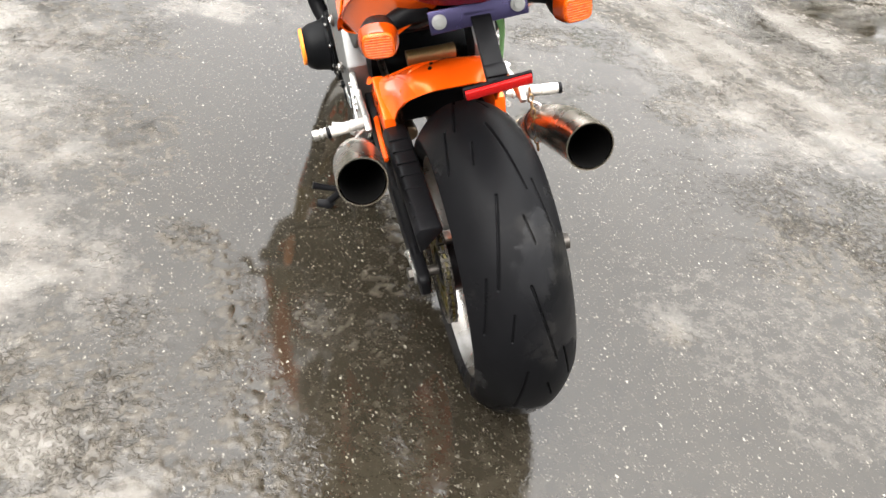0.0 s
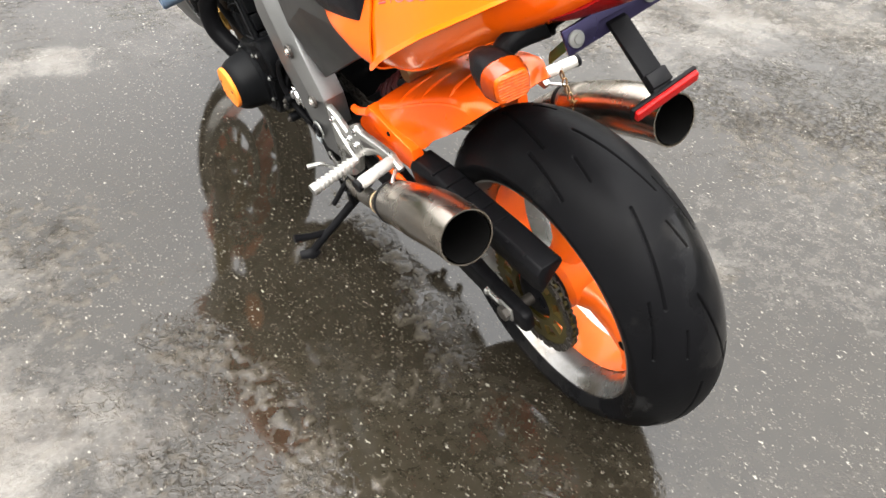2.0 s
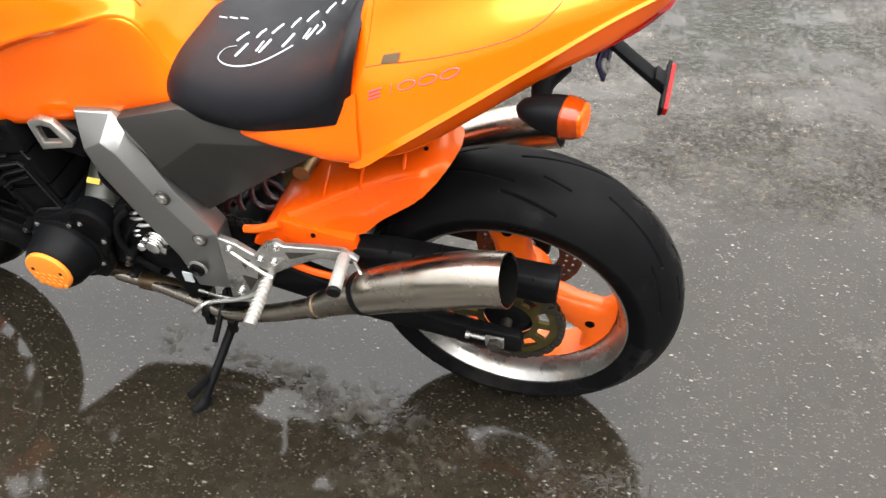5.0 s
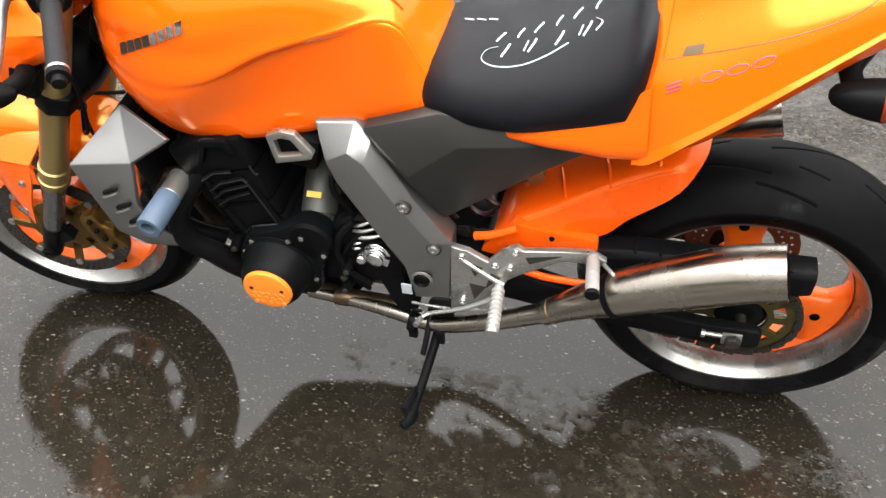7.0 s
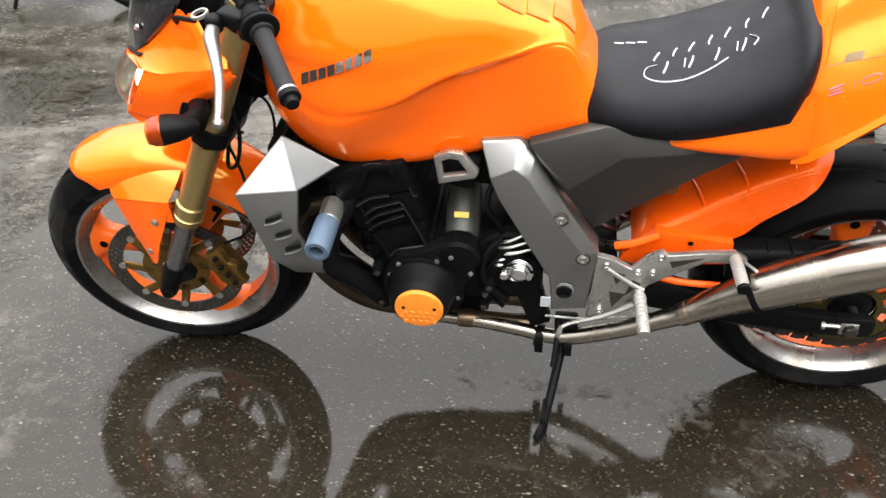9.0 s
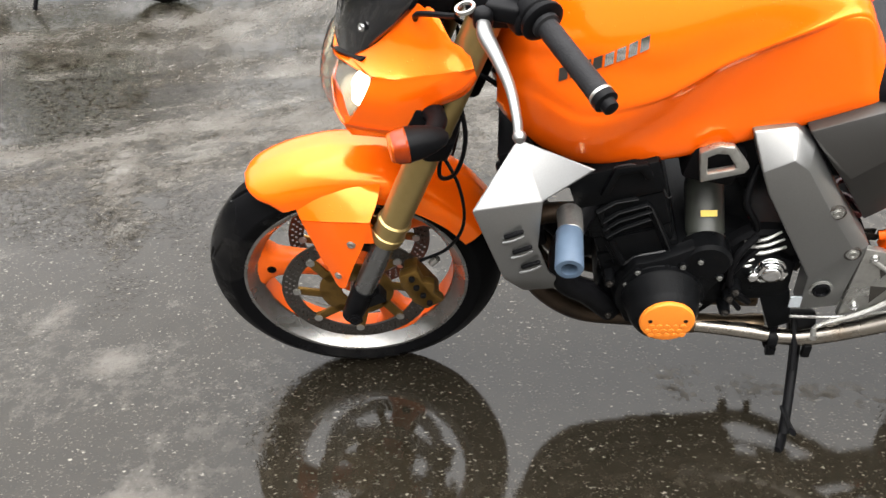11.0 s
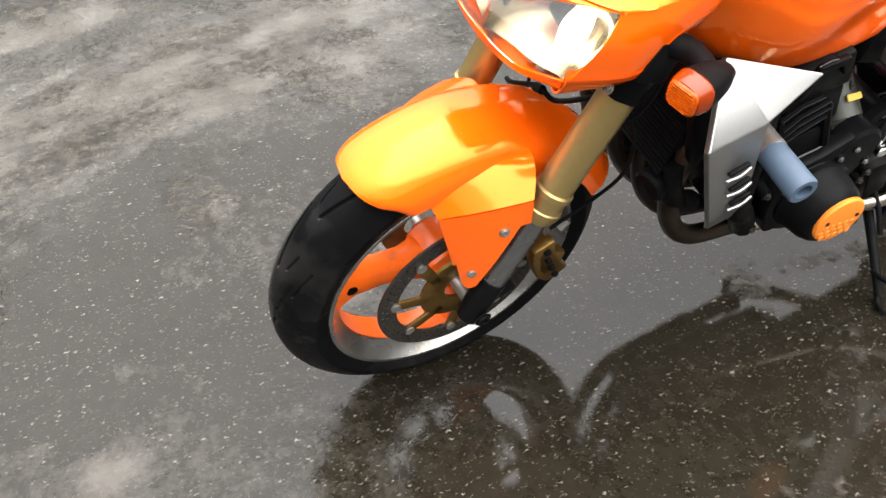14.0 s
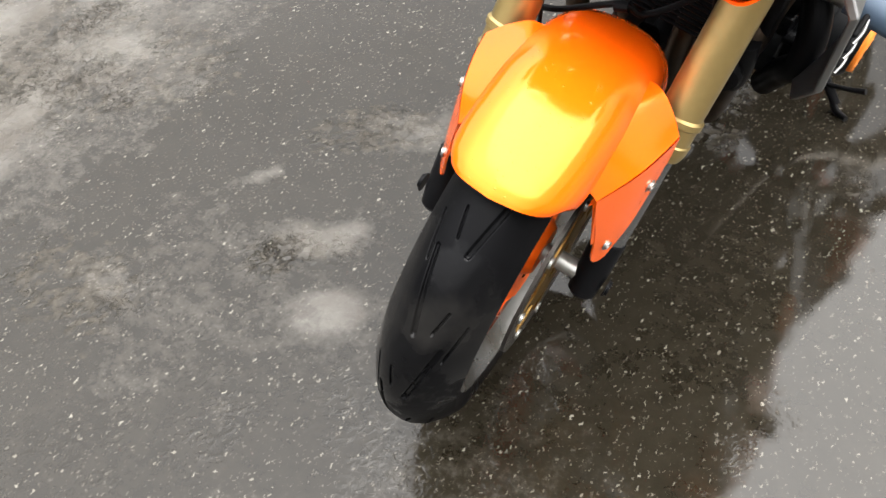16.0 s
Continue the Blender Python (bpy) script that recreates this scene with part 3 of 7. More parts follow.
def part(name, shape, mat, parent, label="", bevel=0.0, sharp=35, thick=0.0, segments=2):
    """Links a shape as one mesh object under a thing or a part."""
    bm = bmesh.new()
    vs = [bm.verts.new(q) for q in shape.v]
    for f in shape.f:
        try:
            bm.faces.new([vs[i] for i in f])
        except ValueError:
            pass
    bmesh.ops.remove_doubles(bm, verts=bm.verts, dist=1e-5)
    bmesh.ops.recalc_face_normals(bm, faces=bm.faces)
    if thick:
        bmesh.ops.solidify(bm, geom=bm.faces[:], thickness=thick)
        bmesh.ops.recalc_face_normals(bm, faces=bm.faces)
    if bevel:
        edges = [e for e in bm.edges if len(e.link_faces) == 2 and e.calc_face_angle(0) > radians(25)]
        bmesh.ops.bevel(bm, geom=edges, offset=bevel, segments=segments, profile=0.5, affect="EDGES", clamp_overlap=True)
    for e in bm.edges:
        e.smooth = len(e.link_faces) == 2 and e.calc_face_angle(0) < radians(sharp)
    for f in bm.faces:
        f.smooth = True
    me = bpy.data.meshes.new(name)
    bm.to_mesh(me)
    bm.free()
    me.materials.append(mat)
    ob = new(name, me)
    ob.parent = parent
    if label:
        ob["label"] = label
    return ob


def bolt(at, axis, r=0.008, h=0.006):
    """A socket-head bolt."""
    return Shape().lathe([(0, r * 1.35), (h * 0.3, r * 1.35), (h * 0.35, r), (h, r), (h, r * 0.55), (h * 0.5, r * 0.5)], at, axis, 12)


# ---- the motorcycle, built upright with its back wheel's ground point below (0, 0), nose to +y, then leaned on its stand ----
LEAN_DEG, AXLE_H = 14.5, 0.3145
bike = new("motorcycle")
tagged(bike, "orange naked motorcycle leaning on its side stand", "motorcycle")
bike.matrix_world = Matrix.Translation((0.0779, 0, 0.0035)) @ pose(0, 0, 0, 0, -LEAN_DEG, 0) @ Matrix.Translation((-0.012, 0, 0))
STEER = Matrix.Translation((-0.003, 1.541, 0)) @ Matrix.Rotation(radians(5.3), 4, Vector((0, -math.sin(radians(24)), math.cos(radians(24))))) @ Matrix.Translation((0, -1.541, 0))


def tyre(radius, width, grooves, seed):
    """A tyre with cut tread grooves, about the x axis."""
    nu, rim_r = 1500, 0.226
    prof = []
    for i in range(161):
        a = -1 + 2 * i / 160
        h = radius - rim_r
        x = a * width / 2
        r = radius - h * 0.64 * abs(a) ** 2.3
        prof.append((x, r))
    side = [(width * 0.495, rim_r + (radius - rim_r) * 0.27), (width * 0.478, rim_r + (radius - rim_r) * 0.17), (width * 0.455, rim_r + 0.006), (width * 0.44, rim_r - 0.002), (width * 0.40, rim_r - 0.006)]
    prof = [(-x, r) for x, r in side[::-1]] + prof + side
    px, pr = np.array([q[0] for q in prof]), np.array([q[1] for q in prof])
    arc = np.concatenate([[0], np.cumsum(np.hypot(np.diff(px), np.diff(pr)))])
    arc = arc - arc[len(arc) // 2]
    th = np.arange(nu) * 2 * math.pi / nu
    s, v = np.meshgrid(th * radius, arc, indexing="ij")
    depth = np.zeros_like(s)
    length = 2 * math.pi * radius
    count, lines = grooves
    for k in range(count):
        for s0, v0, s1, v1, w in lines:
            for sign in (-1, 1):
                off = (k + (0.5 if sign > 0 else 0)) * length / count
                ds = (s - off - s0 + length / 2) % length - length / 2
                dv = sign * v - v0
                ax, ay = s1 - s0, v1 - v0
                t = np.clip((ds * ax + dv * ay) / (ax * ax + ay * ay), 0, 1)
                d = np.hypot(ds - t * ax, dv - t * ay)
                depth = np.maximum(depth, np.clip(2.0 - d / w, 0, 1))
    r = pr[None, :] - 0.005 * depth
    x = np.broadcast_to(px[None, :], r.shape)
    co = np.stack([x, r * np.cos(th)[:, None], r * np.sin(th)[:, None]], -1)
    n = len(prof)
    idx = np.arange(nu * n).reshape(nu, n)
    nxt = np.roll(idx, -1, 0)
    quads = np.stack([idx[:, :-1], idx[:, 1:], nxt[:, 1:], nxt[:, :-1]], -1).reshape(-1, 4)
    me = bpy.data.meshes.new("tyre")
    me.from_pydata(co.reshape(-1, 3).tolist(), [], quads.tolist())
    me.polygons.foreach_set("use_smooth", np.ones(len(me.polygons), bool))
    me.materials.append(RUBBER)
    return me


def hub(hub_r, hub_half):
    return Shape().lathe([(-hub_half, hub_r * 0.55), (-hub_half, hub_r * 0.8), (-hub_half * 0.8, hub_r), (hub_half * 0.8, hub_r), (hub_half, hub_r * 0.8), (hub_half, hub_r * 0.55)], (0, 0, 0), (1, 0, 0), 36)


def spoke(hub_r, hub_half, degrees, slim=1.0):
    """One broad hollow spoke from hub to rim barrel, about the x axis."""
    rows = []
    for r, broad, deep in ((hub_r * 0.8, 0.036, hub_half * 0.8), (0.075, 0.033, 0.026), (0.12, 0.034, 0.024), (0.165, 0.045, 0.025), (0.188, 0.07, 0.028), (0.203, 0.1, 0.032)):
        wide = broad * slim
        ring = []
        for j in range(16):
            a = 2 * math.pi * j / 16
            ca, sa = math.cos(a), math.sin(a)
            y = wide * math.copysign(abs(ca) ** 0.55, ca)
            ring.append((deep * math.copysign(abs(sa) ** 0.6, sa), y, math.sqrt(max(r * r - y * y, 1e-6))))
        rows.append(ring)
    return Shape().rings(rows, (False, False), True, Matrix.Rotation(radians(degrees), 4, "X"))


def spokes(wheel, hub_r, hub_half, phase, mat, m=None, hole=0.186, slim=1.0):
    for k in range(3):
        part("spoke", spoke(hub_r, hub_half, phase + 120 * k, slim).moved(m or Matrix.Identity(4)), mat, wheel)
        if m is None:
            q = Matrix.Rotation(radians(phase + 120 * k), 4, "X")
            for side in (-1, 1):
                # no hole is cut: a black disc paints its inner shade
                part("spoke_hole_shade", Shape().lathe([(0, 0.0095), (0.0015, 0.0095), (0.0015, 0)], q @ Vector((side * 0.0265, 0.0, hole)), q.to_3x3() @ Vector((side, 0, 0)), 16), SOOT_AND_HOLE, wheel, "dark disc for the shade inside a spoke hole")


def barrel(half, r=0.226):
    """The rim's closed cross-section, about the x axis."""
    outer = [(-half, r), (-half + 0.004, r + 0.003), (-half + 0.012, r - 0.004), (-half + 0.03, r - 0.012), (0, r - 0.018), (half - 0.03, r - 0.012), (half - 0.012, r - 0.004), (half - 0.004, r + 0.003), (half, r)]
    inner = [(half, r - 0.006), (half - 0.01, r - 0.012), (half - 0.022, r - 0.022), (0.028, r - 0.027), (-0.028, r - 0.027), (-half + 0.022, r - 0.022), (-half + 0.01, r - 0.012), (-half, r - 0.006)]
    return Shape().lathe(outer + inner, (0, 0, 0), (1, 0, 0), 96, closed=True)


def drilled_ring(r0, r1, x, thick, rows, count, m):
    """A brake disc: flat ring with real holes cut as gaps between small plates."""
    s, nu = Shape(), count
    bands = [r0] + [q for r in rows for q in (r - 0.0026, r + 0.0026)] + [r1]
    for b in range(len(bands) - 1):
        hole = b % 2 == 1
        for k in range(nu):
            a0, a1 = 2 * math.pi * k / nu, 2 * math.pi * (k + 1) / nu
            mid = a0 + (a1 - a0) * (0.62 if not hole else 0.7)
            spans = [(a0, a1)] if not hole else [(a0, mid)]
            shift = 0 if not hole else (b // 2) * (a1 - a0) / 3
            for p, q in spans:
                p, q = p + shift, q + shift
                ring = [(x + dx, r * math.cos(a), r * math.sin(a)) for dx in (-thick / 2, thick / 2) for r, a in ((bands[b], p), (bands[b + 1], p), (bands[b + 1], q), (bands[b], q))]
                s.add(ring, [(0, 1, 2, 3), (7, 6, 5, 4), (1, 5, 6, 2), (3, 7, 4, 0)] + ([(0, 4, 5, 1), (2, 6, 7, 3)] if hole else []), m)
    return s


REAR_GROOVES = (6, [(0.0, 0.012, 0.16, 0.044, 0.0014), (0.14, 0.062, 0.25, 0.084, 0.0013), (0.21, 0.024, 0.26, 0.034, 0.0011)])
FRONT_GROOVES = (8, [(0.0, 0.008, 0.11, 0.03, 0.0021), (0.09, 0.036, 0.15, 0.05, 0.0012), (0.13, 0.012, 0.165, 0.02, 0.001)])


# back wheel
RW = Matrix.Translation((0.012, -0.003, AXLE_H))
rear_wheel = part("rear_wheel", hub(0.055, 0.06), ORANGE_WHEEL, bike, "orange three-spoke cast back wheel")
rear_wheel.matrix_local = RW
spokes(rear_wheel, 0.055, 0.06, -7, ORANGE_WHEEL, hole=0.16)
part("rim", barrel(0.083), RIM, rear_wheel, "polished alloy rim lip")
ob = new("tyre", tyre(0.3148, 0.19, REAR_GROOVES, 1))
ob.parent = rear_wheel
ob["label"] = "worn black sports tyre, wet"
part("rim_band", Shape().lathe([(-0.03, 0.2), (-0.034, 0.1972), (0.034, 0.1972), (0.03, 0.2)], (0, 0, 0), (1, 0, 0), 96, closed=True), ORANGE_WHEEL, rear_wheel, "orange band inside the rim")
part("valve", Shape().lathe([(0, 0.004), (0.03, 0.004), (0.032, 0.003)], (-0.045, 0.19 * math.cos(-0.9), 0.19 * math.sin(-0.9)), (-0.4, -math.cos(-0.9), -math.sin(-0.9)), 8), PLASTIC, rear_wheel, "black valve stem")
wt = Matrix.Rotation(-0.35, 4, "X")
part("balance_weight", Shape().box((-0.05, 0.19, 0), (0.024, 0.006, 0.02), m=wt), ALLOY, rear_wheel, "grey stick-on balance weight", bevel=0.002)
part("axle", Shape().lathe([(-0.135, 0.01), (-0.135, 0.012), (-0.13, 0.012), (-0.13, 0.011), (0.15, 0.011), (0.15, 0.016), (0.165, 0.016)], (0, 0, 0), (1, 0, 0), 16), DISC, rear_wheel, "dirty steel axle with nuts")


def sprocket(teeth, r, x):
    s = Shape()
    for r0, r1 in ((0.048, 0.06), (0.082, r - 0.004)):
        s.lathe([(x - 0.004, r0), (x - 0.004, r1), (x + 0.004, r1), (x + 0.004, r0)], (0, 0, 0), (1, 0, 0), 64, closed=True)
    for k in range(10):
        a = 2 * math.pi * k / 10
        s.box((x, 0.071, 0), (0.008, 0.026, 0.017), m=Matrix.Rotation(a, 4, "X"))
    for k in range(teeth):
        s.box((x, r, 0), (0.005, 0.012, 0.0075), m=Matrix.Rotation(2 * math.pi * k / teeth, 4, "X"))
    return s


part("sprocket", sprocket(42, 0.104, -0.098), SPROCKET, rear_wheel, "oily gold-green drive sprocket with holes")
part("sprocket_carrier", Shape().lathe([(-0.06, 0.05), (-0.09, 0.05), (-0.095, 0.046), (-0.104, 0.03), (-0.104, 0.012)], (0, 0, 0), (1, 0, 0), 32), SATIN, rear_wheel)
part("brake_disc", drilled_ring(0.062, 0.11, 0.085, 0.005, (0.078, 0.094), 30, Matrix.Identity(4)), DISC, rear_wheel, "drilled steel brake disc")

# front wheel
FW = STEER @ Matrix.Translation((0, 1.443, 0.302))
front_wheel = part("front_wheel", hub(0.045, 0.05), ORANGE_WHEEL, bike, "orange three-spoke cast front wheel")
front_wheel.matrix_local = FW
spokes(front_wheel, 0.045, 0.05, -81, ORANGE_WHEEL, hole=0.175, slim=0.66)
part("rim_band", Shape().lathe([(-0.02, 0.2), (-0.024, 0.1972), (0.024, 0.1972), (0.02, 0.2)], (0, 0, 0), (1, 0, 0), 96, closed=True), ORANGE_WHEEL, front_wheel, "orange band inside the rim")
part("rim", barrel(0.055), RIM, front_wheel, "polished alloy rim lip, spotted with dirt")
ob = new("tyre", tyre(0.3, 0.122, FRONT_GROOVES, 2))
ob.parent = front_wheel
ob["label"] = "black front tyre, wet"
part("valve", Shape().lathe([(0, 0.004), (0.032, 0.004), (0.034, 0.003)], (-0.03, 0.185 * math.cos(2.3), 0.185 * math.sin(2.3)), (-0.5, -math.cos(2.3), -math.sin(2.3)), 8), PLASTIC, front_wheel)
for x in (-0.072, 0.072):
    disc = part("brake_disc", drilled_ring(0.118, 0.15, x, 0.005, (0.126, 0.134, 0.142), 54, Matrix.Identity(4)), DISC, front_wheel, "drilled steel brake disc, brown with dirt")
    carrier = Shape().lathe([(x - 0.003, 0.03), (x - 0.003, 0.075), (x + 0.003, 0.075), (x + 0.003, 0.03)], (0, 0, 0), (1, 0, 0), 40, closed=True)
    for k in range(8):
        part("carrier_arm", Shape().box((x, 0.086, 0.0), (0.006, 0.07, 0.02), turn=(16, 0, 0), m=Matrix.Rotation(2 * math.pi * k / 8, 4, "X")), GOLD_DARK, front_wheel, "gold disc carrier arm", bevel=0.0015)
    part("disc_carrier", carrier, GOLD_DARK, front_wheel, "gold disc carrier with open windows", bevel=0.0015)
    for k in range(8):
        a = 2 * math.pi * (k + 0.1) / 8
        part("disc_button", Shape().lathe([(-0.006, 0.004), (-0.006, 0.0085), (0.006, 0.0085), (0.006, 0.004)], (x, 0.12 * math.cos(a), 0.12 * math.sin(a)), (1, 0, 0), 12), ALLOY, front_wheel)
part("axle", Shape().lathe([(-0.12, 0.009), (-0.12, 0.014), (0.12, 0.014), (0.12, 0.009)], (0, 0, 0), (1, 0, 0), 16), ALLOY, front_wheel)


# ---- body panels ----
def caster(ob):
    """A function that finds a point on ob's skin by a ray, in the motorcycle's own space."""
    from mathutils.bvhtree import BVHTree
    tree = BVHTree.FromPolygons([v.co for v in ob.data.vertices], [p.vertices for p in ob.data.polygons])

    def cast(start, way, lift=0.001):
        hit, normal, _, _ = tree.ray_cast(Vector(start), Vector(way).normalized())
        if hit is None:
            return None
        if normal.dot(Vector(way)) > 0:
            normal = -normal
        return hit + normal * lift
    return cast


def decal(cast, corners, start_x=-0.6, lift=0.0012, steps=4):
    """A thin plate that follows the skin; corners in y and z, cast from the side."""
    s, rows = Shape(), []
    a, b, c, d = (Vector((0, *q)) for q in corners)
    for i in range(steps + 1):
        row = []
        for j in range(steps + 1):
            u, v = i / steps, j / steps
            q = (a * (1 - u) + b * u) * (1 - v) + (d * (1 - u) + c * u) * v
            hit = cast((start_x, q.y, q.z), (1, 0, 0), lift)
            if hit is None:
                return None
            row.append(hit)
        rows.append(row)
    return s.rings(rows, (False, False), False)


TANK_spine = [(0, 0.53, 0.8), (0, 0.56, 0.858), (0, 0.605, 0.928), (0, 0.7, 0.982), (0, 0.8, 1.02), (0, 0.9, 1.03), (0, 1, 1.02), (0, 1.07, 1), (0, 1.12, 0.95), (0, 1.143, 0.86)]
TANK_crown = [(-0.05, 0.53, 0.798), (-0.055, 0.56, 0.853), (-0.045, 0.605, 0.927), (-0.065, 0.7, 0.976), (-0.08, 0.8, 1.01), (-0.088, 0.9, 1.018), (-0.085, 1, 1.008), (-0.075, 1.07, 0.985), (-0.06, 1.118, 0.94), (-0.04, 1.142, 0.855)]
TANK_shoulder = [(-0.08, 0.532, 0.79), (-0.082, 0.562, 0.842), (-0.078, 0.605, 0.922), (-0.103, 0.7, 0.942), (-0.135, 0.8, 0.945), (-0.155, 0.9, 0.925), (-0.15, 1, 0.92), (-0.128, 1.07, 0.91), (-0.096, 1.115, 0.885), (-0.07, 1.138, 0.84)]
TANK_fold = [(-0.09, 0.533, 0.785), (-0.092, 0.562, 0.835), (-0.1, 0.605, 0.908), (-0.127, 0.7, 0.894), (-0.158, 0.8, 0.872), (-0.178, 0.9, 0.828), (-0.176, 1, 0.82), (-0.15, 1.07, 0.845), (-0.112, 1.112, 0.84), (-0.083, 1.135, 0.81)]
TANK_hollow = [(-0.096, 0.534, 0.782), (-0.1, 0.563, 0.825), (-0.107, 0.605, 0.893), (-0.121, 0.7, 0.876), (-0.148, 0.8, 0.85), (-0.171, 0.9, 0.798), (-0.179, 1, 0.775), (-0.154, 1.07, 0.8), (-0.116, 1.112, 0.802), (-0.084, 1.135, 0.786)]
TANK_flank = [(-0.106, 0.536, 0.775), (-0.113, 0.563, 0.795), (-0.1176, 0.607, 0.825), (-0.123, 0.7, 0.808), (-0.141, 0.8, 0.782), (-0.157, 0.9, 0.745), (-0.169, 1, 0.732), (-0.145, 1.07, 0.755), (-0.11, 1.112, 0.772), (-0.081, 1.136, 0.77)]
TANK_belly = [(-0.112, 0.538, 0.765), (-0.119, 0.563, 0.76), (-0.1228, 0.61, 0.7493), (-0.126, 0.7, 0.724), (-0.14, 0.8, 0.701), (-0.148, 0.9, 0.684), (-0.142, 1, 0.679), (-0.1232, 1.07, 0.7044), (-0.0986, 1.112, 0.7371), (-0.075, 1.137, 0.757)]
TANK_tuck = [(-0.08, 0.54, 0.75), (-0.085, 0.563, 0.742), (-0.09, 0.61, 0.7296), (-0.1, 0.7, 0.704), (-0.11, 0.8, 0.682), (-0.11, 0.9, 0.664), (-0.11, 1, 0.662), (-0.1, 1.07, 0.685), (-0.08, 1.115, 0.7175), (-0.06, 1.14, 0.742)]
TANK = [list(r) for r in zip(TANK_spine, TANK_crown, TANK_shoulder, TANK_fold, TANK_hollow, TANK_flank, TANK_belly, TANK_tuck)]
def folded(r):
    """One rib of the tank: the fold is crisp in the middle and fades towards nose and seat."""
    y = r[3][1]
    crisp = max(0.0, min(1.0, (1.0 - y) / 0.24, (y - 0.56) / 0.06))
    a, b = 0.5 + 0.36 * crisp, 0.5 - 0.25 * crisp
    before = tuple(p * (1 - a) + q * a for p, q in zip(r[2], r[3]))
    after = tuple(p * (1 - b) + q * b for p, q in zip(r[3], r[4]))
    return r[:3] + [before, r[3], after] + r[4:]


TANK = [folded(r) for r in TANK]
tank = part("fuel_tank", Shape().sheet(TANK, 8, 6, mirror=True), ORANGE, bike, "glossy orange fuel tank with rain drops", sharp=60, thick=-0.003)
on_tank = caster(tank)
for k in range(8):
    y0 = 1.042 - 0.0162 * k
    z0 = 0.85 + 0.0069 * k
    s = decal(on_tank, [(y0, z0), (y0 - 0.0125, z0 + 0.0055), (y0 - 0.0135, z0 + 0.0245), (y0 - 0.001, z0 + 0.019)], lift=0.0016)
    if s:
        part("badge_bar", s, CHROME if k > 3 else INK_DARK, tank, "raised metal badge bar", thick=-0.0015)
for y, x, w in ((0.80, -0.035, 0.05), (0.745, -0.06, 0.045), (0.695, -0.068, 0.042), (0.65, -0.066, 0.038), (0.607, -0.055, 0.036)):
    rows = []
    for i in range(4):
        row = []
        for j in range(4):
            hit = on_tank((x + w * (i / 3 - 0.5), y + w * (j / 3 - 0.5), 1.5), (0, 0, -1), 0.0018)
            row.append(hit)
        rows.append(row)
    part("tank_pad_tile", Shape().rings(rows, (False, False), False), ORANGE_WORN, tank, "darker orange tank pad tile", thick=-0.0015)

SEAT_spine = [(0, 0.585, 0.79), (0, 0.56, 0.822), (0, 0.52, 0.834), (0, 0.47, 0.838), (0, 0.4, 0.85), (0, 0.31, 0.884), (0, 0.245, 0.925), (0, 0.222, 0.955), (0, 0.205, 0.962)]
SEAT_top = [(-0.04, 0.585, 0.79), (-0.055, 0.56, 0.82), (-0.065, 0.52, 0.832), (-0.072, 0.47, 0.836), (-0.08, 0.4, 0.848), (-0.08, 0.31, 0.88), (-0.08, 0.245, 0.92), (-0.07, 0.222, 0.948), (-0.06, 0.205, 0.955)]
SEAT_shoulder = [(-0.07, 0.582, 0.782), (-0.095, 0.556, 0.806), (-0.112, 0.52, 0.817), (-0.126, 0.47, 0.82), (-0.137, 0.4, 0.83), (-0.142, 0.31, 0.86), (-0.14, 0.246, 0.898), (-0.132, 0.222, 0.926), (-0.12, 0.208, 0.93)]
SEAT_side = [(-0.085, 0.58, 0.77), (-0.116, 0.552, 0.785), (-0.138, 0.518, 0.79), (-0.153, 0.468, 0.79), (-0.165, 0.4, 0.795), (-0.17, 0.31, 0.828), (-0.168, 0.246, 0.866), (-0.16, 0.226, 0.886), (-0.148, 0.214, 0.888)]
SEAT_hem = [(-0.085, 0.58, 0.752), (-0.116, 0.552, 0.762), (-0.137, 0.518, 0.765), (-0.15, 0.468, 0.766), (-0.16, 0.4, 0.77), (-0.168, 0.31, 0.795), (-0.17, 0.25, 0.814), (-0.166, 0.236, 0.818), (-0.153, 0.226, 0.82)]
SEAT = [list(r) for r in zip(SEAT_spine, SEAT_top, SEAT_shoulder, SEAT_side, SEAT_hem)]
seat = part("seat", Shape().sheet(SEAT, 6, 6, mirror=True), VINYL, bike, "black vinyl seat with white marker writing", sharp=60, thick=-0.006)
on_seat = caster(seat)

TAIL_spine = [(0, 0.215, 0.955), (0, 0.195, 1), (0, 0.14, 1.03), (0, 0.05, 1.06), (0, -0.05, 1.08), (0, -0.14, 1.095), (0, -0.21, 1.1), (0, -0.235, 1.09)]
TAIL_crown = [(-0.0674, 0.215, 0.945), (-0.0697, 0.195, 0.985), (-0.0574, 0.14, 1.017), (-0.0512, 0.05, 1.047), (-0.0458, -0.05, 1.068), (-0.0332, -0.14, 1.085), (-0.0245, -0.21, 1.095), (-0.0126, -0.235, 1.088)]
TAIL_shoulder = [(-0.1091, 0.215, 0.915), (-0.1082, 0.195, 0.935), (-0.0958, 0.14, 0.958), (-0.0876, 0.05, 0.998), (-0.0721, -0.05, 1.024), (-0.0555, -0.14, 1.052), (-0.038, -0.21, 1.075), (-0.0198, -0.234, 1.078)]
TAIL_side = [(-0.1541, 0.217, 0.85), (-0.1558, 0.195, 0.86), (-0.1476, 0.14, 0.89), (-0.1351, 0.05, 0.945), (-0.1102, -0.05, 0.99), (-0.0842, -0.14, 1.028), (-0.0612, -0.21, 1.06), (-0.036, -0.233, 1.068)]
